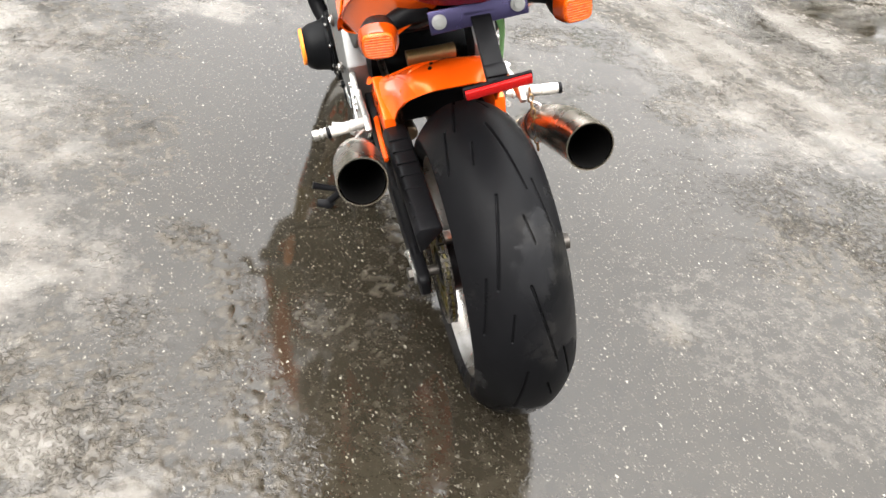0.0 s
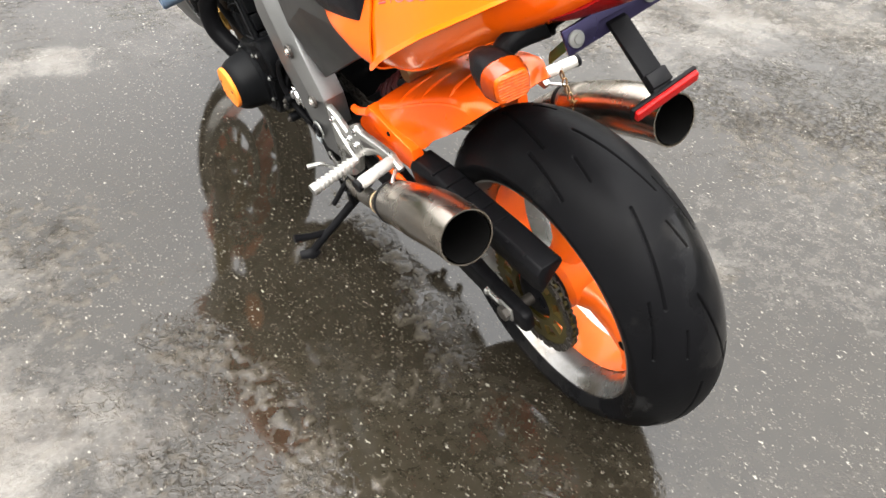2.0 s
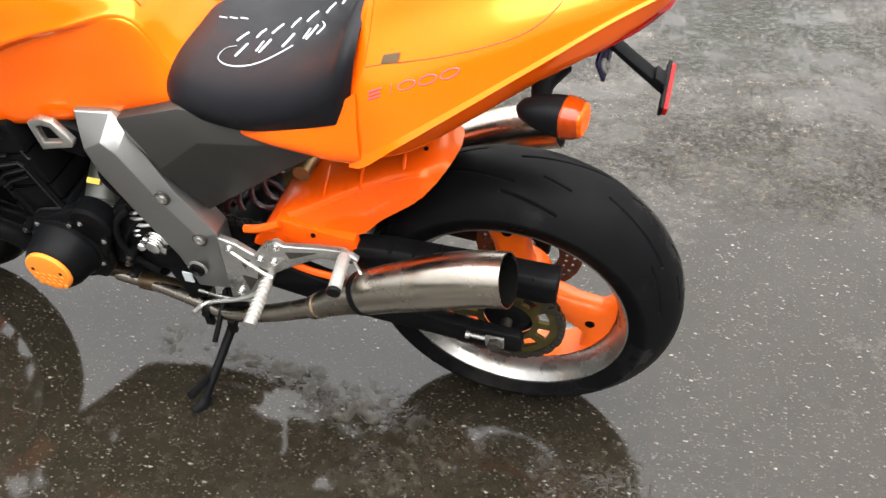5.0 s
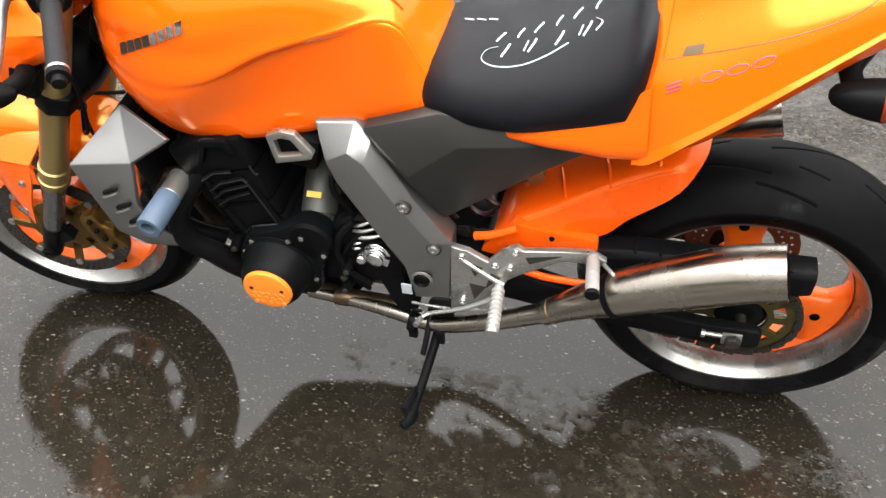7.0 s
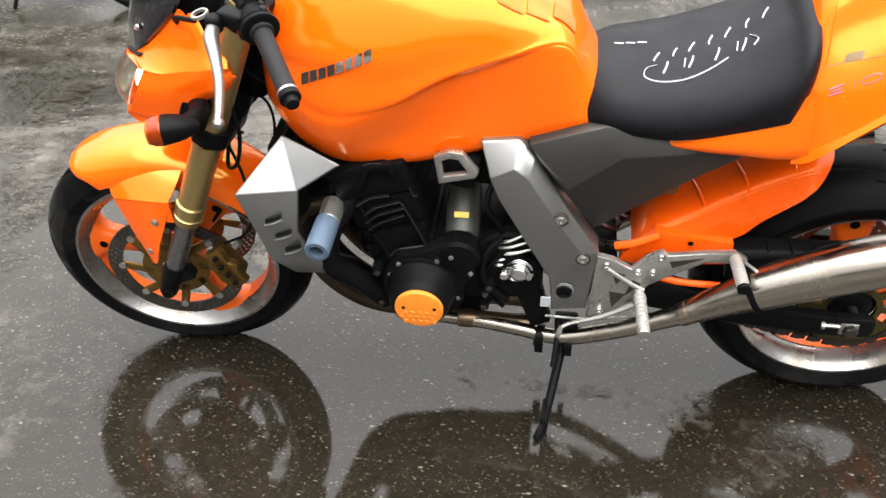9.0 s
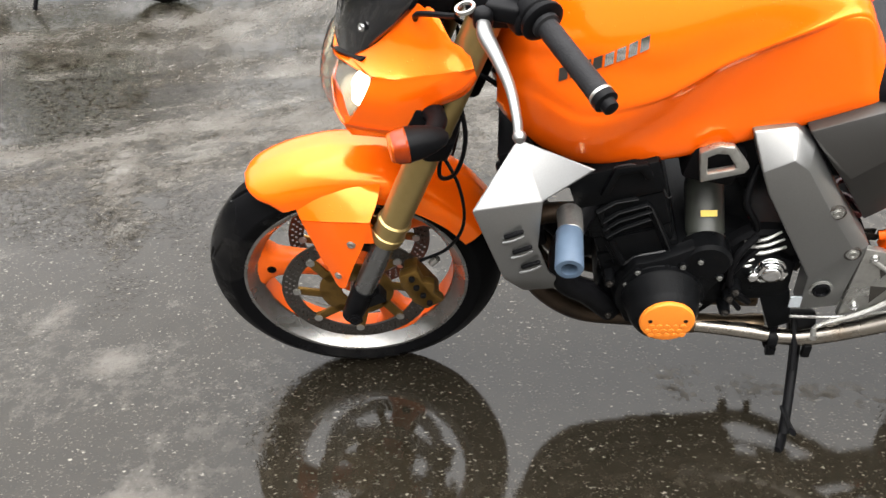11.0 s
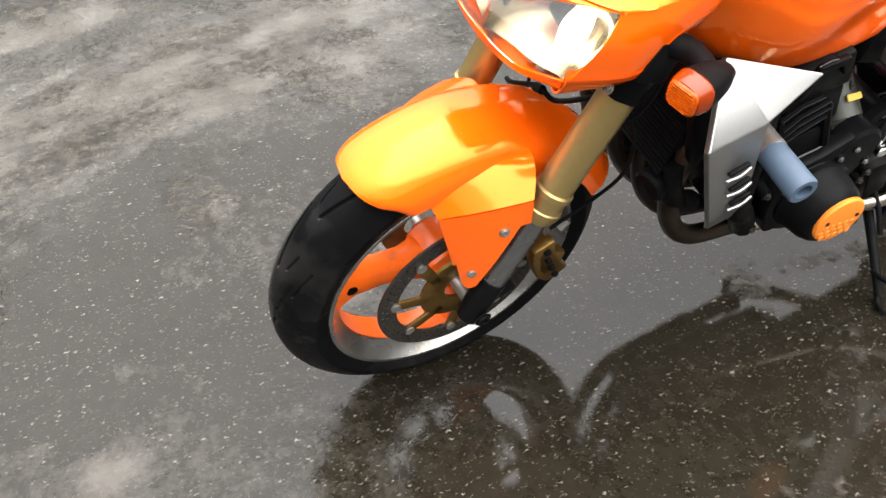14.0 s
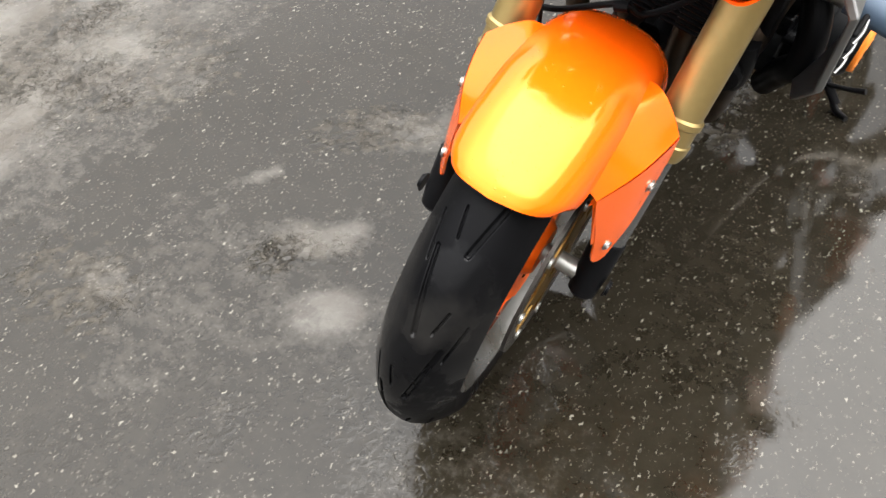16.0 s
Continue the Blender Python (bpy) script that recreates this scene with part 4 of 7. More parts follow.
TAIL_fold = [(-0.172, 0.222, 0.767), (-0.1812, 0.195, 0.774), (-0.182, 0.14, 0.813), (-0.1671, 0.05, 0.878), (-0.1334, -0.05, 0.942), (-0.1009, -0.14, 0.998), (-0.0725, -0.21, 1.038), (-0.0435, -0.232, 1.055)]
TAIL_edge = [(-0.15, 0.218, 0.744), (-0.15, 0.185, 0.746), (-0.147, 0.13, 0.768), (-0.132, 0.045, 0.828), (-0.105, -0.052, 0.895), (-0.082, -0.14, 0.952), (-0.056, -0.205, 1.004), (-0.034, -0.228, 1.035)]
TAIL_tuck = [(-0.1, 0.218, 0.74), (-0.1, 0.185, 0.74), (-0.1, 0.13, 0.76), (-0.085, 0.045, 0.815), (-0.065, -0.052, 0.88), (-0.05, -0.14, 0.94), (-0.03, -0.2, 0.99), (-0.02, -0.225, 1.025)]
TAIL = [list(r) for r in zip(TAIL_spine, TAIL_crown, TAIL_shoulder, TAIL_side, TAIL_fold, TAIL_edge, TAIL_tuck)]
# a crisp fold along the lower side
TAIL = [r[:4] + [tuple(a * 0.05 + b * 0.95 for a, b in zip(r[3], r[4])), r[4], tuple(a * 0.92 + b * 0.08 for a, b in zip(r[4], r[5]))] + r[5:] for r in TAIL]
tail = part("tail_cowl", Shape().sheet(TAIL, 7, 6, mirror=True), ORANGE, bike, "orange tail cowl with single-seat hump", sharp=60, thick=-0.003)
SKIRT = [
    [(-0.14, 0.432, 0.757), (-0.148, 0.43, 0.748), (-0.135, 0.425, 0.738)],
    [(-0.16, 0.36, 0.785), (-0.17, 0.36, 0.756), (-0.142, 0.36, 0.735)],
    [(-0.167, 0.3, 0.808), (-0.18, 0.3, 0.76), (-0.147, 0.3, 0.738)],
    [(-0.164, 0.25, 0.835), (-0.1835, 0.25, 0.759), (-0.15, 0.248, 0.741)],
    [(-0.158, 0.205, 0.87), (-0.1842, 0.2, 0.767), (-0.15, 0.19, 0.744)],
]
for sign in (-1, 1):
    part("tail_skirt", Shape().sheet([[(-sign * q[0], q[1], q[2]) for q in r] for r in SKIRT], 6, 6), ORANGE, tail, "orange side skirt below the seat", sharp=60, thick=-0.003)
on_tail = caster(tail)


def seam(cast, line, mat, name, parent, r=0.0014, label=""):
    pts = [cast((-0.6, y, z), (1, 0, 0), 0.0002) for y, z in catmull2(line)]
    pts = [q for q in pts if q]
    return part(name, Shape().tube(pts, r, 6, 1), mat, parent, label)


def catmull2(line, n=6):
    return [(q.x, q.y) for q in catmull([(a, b, 0) for a, b in line], n)]


seam(on_tail, [(0.195, 0.9), (0.168, 0.908), (0.137, 0.916), (0.056, 0.945), (-0.03, 0.977), (-0.075, 1.012), (-0.093, 1.05)], HEADER, "cowl_seam", tail, 0.0008)
seam(on_tail, [(0.187, 1.0), (0.19, 0.96), (0.195, 0.9)], ORANGE_WORN, "cowl_seam", tail, 0.0009)
# a dark brown decal paints the shade of the notch
s = decal(on_tail, [(0.17, 0.908), (0.143, 0.915), (0.141, 0.926), (0.166, 0.919)], lift=0.001)
if s:
    part("hump_notch_shade", s, HEADER, tail, "small dark plate for the shade of a cowl edge notch", thick=-0.001)


def side_strokes(cast, lines, at, along, up, r, mat, name, parent, label):
    """Thin strokes in a unit box, laid onto a flank from the side; at, along, up in y and z."""
    for pts in lines:
        path = []
        for u, v in catmull2(pts, 4) if len(pts) > 2 else pts:
            hit = cast((-0.6, at[0] + along[0] * u + up[0] * v, at[1] + along[1] * u + up[1] * v), (1, 0, 0), 0.0004)
            if hit:
                path.append(hit)
        if len(path) > 1:
            part(name, Shape().tube(path, r, 6, 1, flat=0.5), mat, parent, label)


RING = [[(0.5, 1), (0.1, 0.8), (0.0, 0.5), (0.1, 0.2), (0.5, 0), (0.9, 0.2), (1, 0.5), (0.9, 0.8), (0.5, 1)]]
BARS = [[(0.0, 0.9), (0.8, 0.95)], [(0.1, 0.5), (0.75, 0.55)], [(0.05, 0.08), (0.85, 0.12)]]
for k, (glyph, u0, wide) in enumerate(((BARS, 0.0, 0.024), ([[(0.5, 0.0), (0.5, 1.0)]], 0.03, 0.01), (RING, 0.046, 0.026), (RING, 0.078, 0.026), (RING, 0.11, 0.026))):
    side_strokes(on_tail, glyph, (0.187 - u0, 0.86 + u0 * 0.44), (-wide, wide * 0.44), (-0.002, 0.0125), 0.0009 if k else 0.0016, INK_RED if k == 0 else INK_MAUVE, "decal_stroke", tail, "thin mauve decal line" if k else "red decal bar")

# dark side covers, with one crease
for sign in (-1, 1):
    v = [(0.655, 0.734), (0.525, 0.778), (0.406, 0.766), (0.242, 0.75), (0.36, 0.672), (0.53, 0.547), (0.585, 0.64), (0.635, 0.708)]
    xs = [0.15, 0.15, 0.146, 0.136, 0.142, 0.15, 0.168, 0.162]
    crease = [(0.582, 0.655, 0.172), (0.492, 0.73, 0.172), (0.39, 0.737, 0.164), (0.3, 0.744, 0.15)]
    outer = [(sign * x, y, z) for (y, z), x in zip(v, xs)] + [(sign * x, y, z) for y, z, x in crease]
    inner = [(sign * (x - 0.03), y, z) for (y, z), x in zip(v, xs)]
    faces = [(7, 0, 8), (0, 1, 9, 8), (1, 2, 10, 9), (2, 3, 11, 10), (6, 7, 8), (5, 6, 8), (5, 8, 9), (4, 5, 9), (4, 9, 10), (4, 10, 11), (3, 4, 11)]
    faces += [(i, (i + 1) % 8, (i + 1) % 8 + 12, i + 12) for i in range(8)]
    part("side_cover", Shape().add(outer + inner, faces), GUNMETAL, bike, "dark grey creased plastic side cover", bevel=0.0022, segments=2, sharp=24)

# frame spars
for sign in (-1, 1):
    out = [(0.74, 0.735, 0.146), (0.672, 0.736, 0.138), (0.643, 0.712, 0.15), (0.579, 0.602, 0.168), (0.517, 0.508, 0.172), (0.531, 0.345, 0.166), (0.6, 0.337, 0.168), (0.607, 0.44, 0.184), (0.655, 0.536, 0.187), (0.706, 0.634, 0.184), (0.722, 0.676, 0.178)]
    crease = [(0.678, 0.703, 0.182), (0.653, 0.683, 0.184), (0.6, 0.594, 0.188), (0.545, 0.507, 0.187)]
    n = len(out)
    verts = [(sign * x, y, z) for y, z, x in out] + [(sign * (x - 0.045), y, z) for y, z, x in out] + [(sign * x, y, z) for y, z, x in crease]
    c = 2 * n
    faces = [(0, 1, c, 10), (1, 2, c + 1, c), (2, 3, c + 2, c + 1), (3, 4, c + 3, c + 2), (c, c + 1, 9, 10), (c + 1, c + 2, 8, 9), (c + 2, c + 3, 7, 8), (c + 3, 4, 5, 6, 7)]
    faces += [(i, (i + 1) % n, (i + 1) % n + n, i + n) for i in range(n)] + [tuple(range(n, 2 * n))]
    spar = part("frame_spar", Shape().add(verts, faces), SILVER, bike, "silver painted alloy frame spar", bevel=0.003, segments=2, sharp=16)
    for y, z in ((0.592, 0.595), (0.546, 0.5)):
        part("frame_bolt", bolt((sign * 0.186, y, z), (sign, 0, 0), 0.008, 0.005), ALLOY, spar)
        # a dark ring paints the recess shade round the bolt
        part("bolt_ring_shade", Shape().lathe([(-0.004, 0.0125), (0.0012, 0.0125), (0.0016, 0.0135), (0.0008, 0.0145), (-0.004, 0.0145)], (sign * 0.186, y, z), (sign, 0, 0), 20, closed=True), DISC, spar, "dark ring for the shade of the bolt's recess")
    part("pivot_washer", Shape().lathe([(0, 0.02), (0.003, 0.0195), (0.004, 0.016), (0.002, 0.0155)], (sign * 0.18, 0.577, 0.408), (sign, 0, 0), 28), GREYRING, spar, "pale ring round the pivot")
    part("pivot_bolt", Shape().lathe([(0, 0.0155), (0.006, 0.015), (0.007, 0.012), (0.002, 0.01), (0.002, 0.0)], (sign * 0.182, 0.577, 0.408), (sign, 0, 0), 24), SATIN, spar, "black swingarm pivot bolt")
    part("frame_tag", Shape().box((sign * 0.176, 0.612, 0.368), (0.003, 0.02, 0.026)), CHALK, spar, "small white tag")
    lug = [(0.815, 0.655), (0.822, 0.715), (0.795, 0.728), (0.77, 0.725), (0.742, 0.684), (0.748, 0.672)]
    hole = [(0.806, 0.672), (0.809, 0.706), (0.795, 0.713), (0.778, 0.711), (0.762, 0.684), (0.766, 0.68)]
    n = 6
    verts = [(sign * x, y, z) for x in (0.174, 0.16) for o in (lug, hole) for y, z in o]
    faces = []
    for i in range(n):
        j = (i + 1) % n
        faces += [(i, j, j + 6, i + 6), (i + 12, i + 18, j + 18, j + 12), (i, i + 12, j + 12, j), (i + 6, j + 6, j + 18, i + 18)]
    part("engine_hanger", Shape().add(verts, faces), ALLOY, bike, "triangular alloy engine hanger", bevel=0.002)

# radiator shrouds
for sign in (-1, 1):
    P = [(-0.143, 1.105, 0.727), (-0.209, 0.984, 0.716), (-0.241, 1.178, 0.661), (-0.222, 1.066, 0.662), (-0.24, 1.074, 0.58), (-0.228, 1.055, 0.505), (-0.204, 1.012, 0.441), (-0.226, 1.1, 0.458), (-0.249, 1.132, 0.512)]
    P = [(-x * sign, y, z) for x, y, z in P]
    k = len(P)
    verts = P + [(x - sign * 0.01, y, z - 0.008) for x, y, z in P]
    faces = [(0, 2, 3), (0, 3, 1), (2, 8, 4), (2, 4, 3), (8, 5, 4), (8, 7, 5), (7, 6, 5)]
    faces += [tuple(i + k for i in f[::-1]) for f in faces]
    edge = [0, 2, 8, 7, 6, 5, 4, 3, 1]
    faces += [(edge[i], edge[(i + 1) % 9], edge[(i + 1) % 9] + k, edge[i] + k) for i in range(9)]
    shroud = part("radiator_shroud", Shape().add(verts, faces), SILVER, bike, "silver radiator shroud with three slots", bevel=0.0025, segments=2, sharp=20)
    for n in range(3):
        c = Vector((sign * 0.2445, 1.113 - 0.0135 * n, 0.612 - 0.035 * n))
        # the shroud stays closed; a black plate paints the slot's shade
        part("slot", Shape().box(c, (0.008, 0.035, 0.007), (-24, 0, 0)), PLASTIC, shroud, "dark plate for the shade inside a louvre slot", bevel=0.003, segments=3)
        part("louvre_lip", Shape().tube([c + Vector((sign * 0.003, 0.018, -0.016)), c + Vector((sign * 0.006, 0.0, -0.0085)), c + Vector((sign * 0.003, -0.018, 0.0))], 0.0028, 8, 4), SILVER, shroud)
    part("slider_base", Shape().lathe([(0, 0.022), (0.05, 0.021), (0.052, 0.019)], (sign * 0.165, 1.02, 0.585), (sign, 0, 0), 24), ALLOY, bike, "silver crash slider base")
    part("crash_slider", Shape().lathe([(0, 0.019), (0, 0.0225), (0.076, 0.0235), (0.08, 0.0215), (0.08, 0.0135), (0.035, 0.013), (0.035, 0.0)], (sign * 0.213, 1.022, 0.583), (sign, 0.04, -0.03), 28), BLUE, bike, "scuffed blue nylon crash slider")

# back mudguard
HUG_spine = [(0, 0.1, 0.65), (0, 0.15, 0.672), (0, 0.205, 0.652), (0, 0.28, 0.61), (0, 0.35, 0.568), (0, 0.42, 0.528), (0, 0.45, 0.485)]
HUG_crown = [(-0.03, 0.104, 0.648), (-0.04, 0.15, 0.668), (-0.05, 0.205, 0.647), (-0.055, 0.28, 0.605), (-0.06, 0.35, 0.563), (-0.07, 0.42, 0.524), (-0.075, 0.45, 0.484)]
HUG_inner = [(-0.05, 0.111, 0.643), (-0.07, 0.15, 0.658), (-0.08, 0.208, 0.638), (-0.088, 0.282, 0.597), (-0.096, 0.35, 0.556), (-0.105, 0.42, 0.518), (-0.108, 0.45, 0.483)]
HUG_fold = [(-0.072, 0.123, 0.632), (-0.085, 0.15, 0.648), (-0.092, 0.21, 0.626), (-0.1, 0.283, 0.586), (-0.108, 0.35, 0.546), (-0.117, 0.418, 0.512), (-0.12, 0.448, 0.48)]
HUG_face = [(-0.088, 0.134, 0.62), (-0.095, 0.16, 0.615), (-0.1, 0.213, 0.585), (-0.106, 0.272, 0.54), (-0.113, 0.345, 0.53), (-0.122, 0.412, 0.506), (-0.124, 0.445, 0.477)]
HUG_edge = [(-0.095, 0.141, 0.612), (-0.099, 0.168, 0.59), (-0.103, 0.217, 0.551), (-0.108, 0.265, 0.507), (-0.117, 0.337, 0.517), (-0.125, 0.408, 0.5), (-0.127, 0.44, 0.472)]
HUG = [list(r) for r in zip(HUG_spine, HUG_crown, HUG_inner, HUG_fold, HUG_face, HUG_edge)]
HUG = [r[:3] + [tuple(a * 0.2 + b * 0.8 for a, b in zip(r[2], r[3])), r[3], tuple(a * 0.85 + b * 0.15 for a, b in zip(r[3], r[4]))] + r[4:] for r in HUG]
hug = part("rear_mudguard", Shape().sheet(HUG, 7, 5, mirror=True), ORANGE_WORN, bike, "orange back mudguard, wet, with two dark bolts", sharp=60, thick=-0.004)
on_hug = caster(hug)
for x, y in ((-0.034, 0.165), (-0.04, 0.148)):
    q = on_hug((x, y, 0.9), (0, 0, -1), 0.0)
    if q:
        part("mudguard_bolt", bolt(q, (-0.3, -0.3, 1), 0.0032, 0.003), SATIN, hug)
for y, z in ((0.19, 0.0), (0.27, 0.0), (0.345, 0.0)):
    pts = [on_hug((-0.02 - 0.026 * k, y - 0.006 * k, 0.9), (0, 0, -1), 0.0) for k in range(4)]
    if all(pts):
        part("mudguard_rib", Shape().tube(pts, [0.002, 0.0036, 0.004, 0.003], 10, 4, flat=1.0), ORANGE_WORN, hug)
for sign in (-1, 1):
    flange = [(0.412, 0.532), (0.337, 0.519), (0.266, 0.51), (0.262, 0.455), (0.3, 0.452), (0.437, 0.44), (0.475, 0.45), (0.468, 0.468)]
    part("mudguard_flange", Shape().prism(flange, sign * 0.106, sign * 0.13), ORANGE_WORN, hug, "orange mounting flange of the mudguard", bevel=0.003)
    part("flange_strut", Shape().tube([(sign * 0.13, 0.485, 0.488), (sign * 0.135, 0.45, 0.502), (sign * 0.135, 0.405, 0.526)], 0.008, 8, 3, flat=0.6), ORANGE_WORN, hug, "orange brace")
    part("flange_brace", Shape().tube([(sign * 0.134, 0.42, 0.425), (sign * 0.136, 0.36, 0.408), (sign * 0.137, 0.275, 0.404)], 0.007, 8, 3, flat=0.6), ORANGE_WORN, hug, "orange lower brace")
    part("flange_bolt", bolt((sign * 0.13, 0.345, 0.505), (sign, 0, 0), 0.004, 0.003), SATIN, hug)

# swingarm, chain guard, chain
arm = Shape()
for sign in (-1, 1):
    rows = []
    for y, z, wide, tall in ((0.585, 0.405, 0.04, 0.07), (0.45, 0.385, 0.04, 0.08), (0.25, 0.335, 0.034, 0.062), (0.1, 0.312, 0.028, 0.05), (0.05, 0.306, 0.026, 0.052), (-0.03, 0.304, 0.024, 0.05), (-0.042, 0.304, 0.02, 0.036)):
        x = sign * 0.125
        rows.append([(x + a * wide / 2, y, z + b * tall / 2) for a, b in ((-1, -1), (1, -1), (1, 1), (-1, 1))])
    arm.rings(rows)
arm.box((0, 0.52, 0.4), (0.25, 0.09, 0.07))
swing = part("swingarm", arm, SATIN, bike, "black box-section swingarm", bevel=0.006)
for sign in (-1, 1):
    adjuster = part("chain_adjuster", Shape().box((sign * 0.139, 0.01, 0.306), (0.006, 0.036, 0.03)), ALLOY, swing, "grimy alloy chain adjuster plate", bevel=0.002)
    part("adjuster_nut", Shape().lathe([(0, 0.015), (0.01, 0.015), (0.012, 0.012), (0.012, 0.0)], (sign * 0.141, 0.008, 0.306), (sign, 0, 0), 6), DISC, adjuster, "dark axle nut")
    part("adjuster_screw", Shape().lathe([(0, 0.005), (0.03, 0.005), (0.03, 0.009), (0.037, 0.009)], (sign * 0.139, 0.028, 0.312), (0, 1, 0.05), 10), ALLOY, adjuster, "adjuster screw")
guard = Shape()
rows = []
for y, z, t in ((0.272, 0.452, 0.075), (0.2, 0.467, 0.062), (0.1, 0.47, 0.056), (0.0, 0.47, 0.06), (-0.075, 0.466, 0.064), (-0.1, 0.47, 0.056)):
    rows.append([(-0.132, y, z - t / 2), (-0.085, y, z + t * 0.3), (-0.09, y, z + t / 2), (-0.128, y, z + t / 2), (-0.138, y, z + t * 0.3)])
guard.rings(rows)
chain_guard = part("chain_guard", guard, PLASTIC, bike, "black plastic chain guard", bevel=0.004)
for k in range(7):
    part("guard_rib", Shape().box((-0.1125, 0.2 - 0.043 * k, 0.4975 + (0.001 if k < 5 else -0.001)), (0.04, 0.005, 0.004)), PLASTIC, chain_guard, bevel=0.001)
part("guard_recess", Shape().prism([(0.17, 0.455), (0.03, 0.46), (0.03, 0.482), (0.17, 0.482)], -0.134, -0.1375), SATIN, chain_guard, "sunken panel of the guard", bevel=0.001)


def chain_line():
    """The chain's closed line round both sprockets, as even steps."""
    big, small, cy, cz, fy, fz = 0.106, 0.038, 0.0, AXLE_H, 0.64, 0.42
    pts = []
    for k in range(60):
        a = radians(90 + 180 * k / 59)
        pts.append((cy + big * math.cos(a), cz + big * math.sin(a)))
    for k in range(60):
        u = k / 59
        pts.append((cy + (fy - cy) * u, cz - big + (fz - small - cz + big) * u - 0.012 * math.sin(math.pi * u)))
    for k in range(20):
        a = radians(-90 + 180 * k / 19)
        pts.append((fy + small * math.cos(a), fz + small * math.sin(a)))
    for k in range(60):
        u = k / 59
        pts.append((fy + (cy - fy) * u, fz + small + (cz + big - fz - small) * u))
    return pts


line = chain_line()
lens_ = [0.0]
for a, b in zip(line, line[1:]):
    lens_.append(lens_[-1] + math.hypot(b[0] - a[0], b[1] - a[1]))
links = Shape()
for k in range(int(lens_[-1] / 0.0159)):
    d = k * 0.0159
    i = max(j for j in range(len(lens_)) if lens_[j] <= d)
    i = min(i, len(line) - 2)
    ang = math.degrees(math.atan2(line[i + 1][1] - line[i][1], line[i + 1][0] - line[i][0]))
    y, z = line[i]
    for x in ((-0.093, -0.079) if k % 2 else (-0.09, -0.082)):
        links.box((x, y, z), (0.0025, 0.019, 0.014), (ang, 0, 0))
    links.box((-0.086, y, z), (0.018, 0.006, 0.006), (ang, 0, 0))
tagged(part("drive_chain", links, CHAIN, bike, "oily steel drive chain"), kind="stuff")

# exhausts
for sign in (-1, 1):
    def ex(x, y, z):
        # the far silencer hangs a little lower
        drop = 0.024 * max(0.0, min(1.0, (0.33 - y) / 0.3)) if sign > 0 else 0.0
        return (sign * x, y, z - drop)
    pipe = Shape().tube([ex(0.1, 0.86, 0.226), ex(0.112, 0.75, 0.228), ex(0.128, 0.66, 0.228), ex(0.142, 0.6, 0.229), ex(0.152, 0.55, 0.243), ex(0.164, 0.46, 0.287), ex(0.178, 0.37, 0.345), ex(0.184, 0.34, 0.366)], [0.0165, 0.0165, 0.0165, 0.017, 0.018, 0.0185, 0.0195, 0.0195], 18, 6)
    exhaust = part("exhaust_pipe", pipe, STEEL, bike, "brushed steel exhaust link pipe")
    can = Shape().tube([ex(0.182, 0.348, 0.36), ex(0.186, 0.315, 0.388), ex(0.194, 0.262, 0.432), ex(0.199, 0.23, 0.457)], [0.0205, 0.0235, 0.031, 0.037], 32, 5, cap=(False, False))
    can.tube([ex(0.199, 0.23, 0.457), ex(0.203, 0.165, 0.495), ex(0.206, 0.105, 0.526), ex(0.207, 0.07, 0.543), ex(0.208, 0.035, 0.558), ex(0.209, 0.003, 0.569), ex(0.21, -0.034, 0.578)], [0.037, 0.0405, 0.044, 0.0452, 0.045, 0.0442, 0.0438], 36, 6, cap=(False, False))
    part("silencer", can, STEEL, exhaust, "brushed steel megaphone silencer with weld seams", thick=-0.0025)
    bore = Shape().tube([ex(0.21, -0.0335, 0.5778), ex(0.207, 0.07, 0.543), ex(0.203, 0.165, 0.495), ex(0.199, 0.235, 0.455)], [0.0405, 0.0405, 0.035, 0.031], 28, 4, cap=(False, True))
    part("silencer_bore", bore, SOOT_AND_HOLE, exhaust, "sooty open silencer bore")
    for q, way, r in ((ex(0.2063, 0.095, 0.531), (sign * 0.03, -0.89, 0.45), 0.0471), (ex(0.2073, 0.058, 0.5485), (sign * 0.03, -0.92, 0.4), 0.0478), (ex(0.2083, 0.024, 0.5622), (sign * 0.03, -0.95, 0.34), 0.0472), (ex(0.2092, -0.006, 0.5713), (sign * 0.03, -0.96, 0.28), 0.0464), (ex(0.184, 0.332, 0.374), (sign * 0.1, -0.78, 0.62), 0.0258)):
        part("weld_seam", Shape().lathe([(-0.0016, r - 0.003), (-0.001, r - 0.0006), (0.001, r - 0.0006), (0.0016, r - 0.003)], q, way, 40, closed=True), WELD, exhaust, "straw-coloured weld seam")
    part("silencer_clamp", Shape().lathe([(-0.007, 0.036), (-0.006, 0.0402), (0.006, 0.0412), (0.007, 0.037)], ex(0.199, 0.228, 0.458), (sign * 0.08, -0.86, 0.5), 40, closed=True), SATIN, exhaust, "dark clamp band")
    part("pipe_clamp", Shape().lathe([(-0.009, 0.022), (-0.009, 0.0245), (0.009, 0.0245), (0.009, 0.022)], ex(0.136, 0.622, 0.221), (sign * 0.1, -0.98, -0.12), 24, closed=True).box(ex(0.152, 0.622, 0.2), (0.012, 0.018, 0.022)), SATIN, exhaust, "dark pipe clamp", bevel=0.001)
    part("clamp_lug", Shape().box(ex(0.165, 0.56, 0.215), (0.012, 0.016, 0.034)), SATIN, exhaust, "dark clamp lug", bevel=0.002)
    part("hanger_strap", Shape().tube([ex(0.175, 0.25, 0.505), ex(0.197, 0.228, 0.5), ex(0.205, 0.222, 0.472)], 0.0035, 8, 4), ALLOY, exhaust)
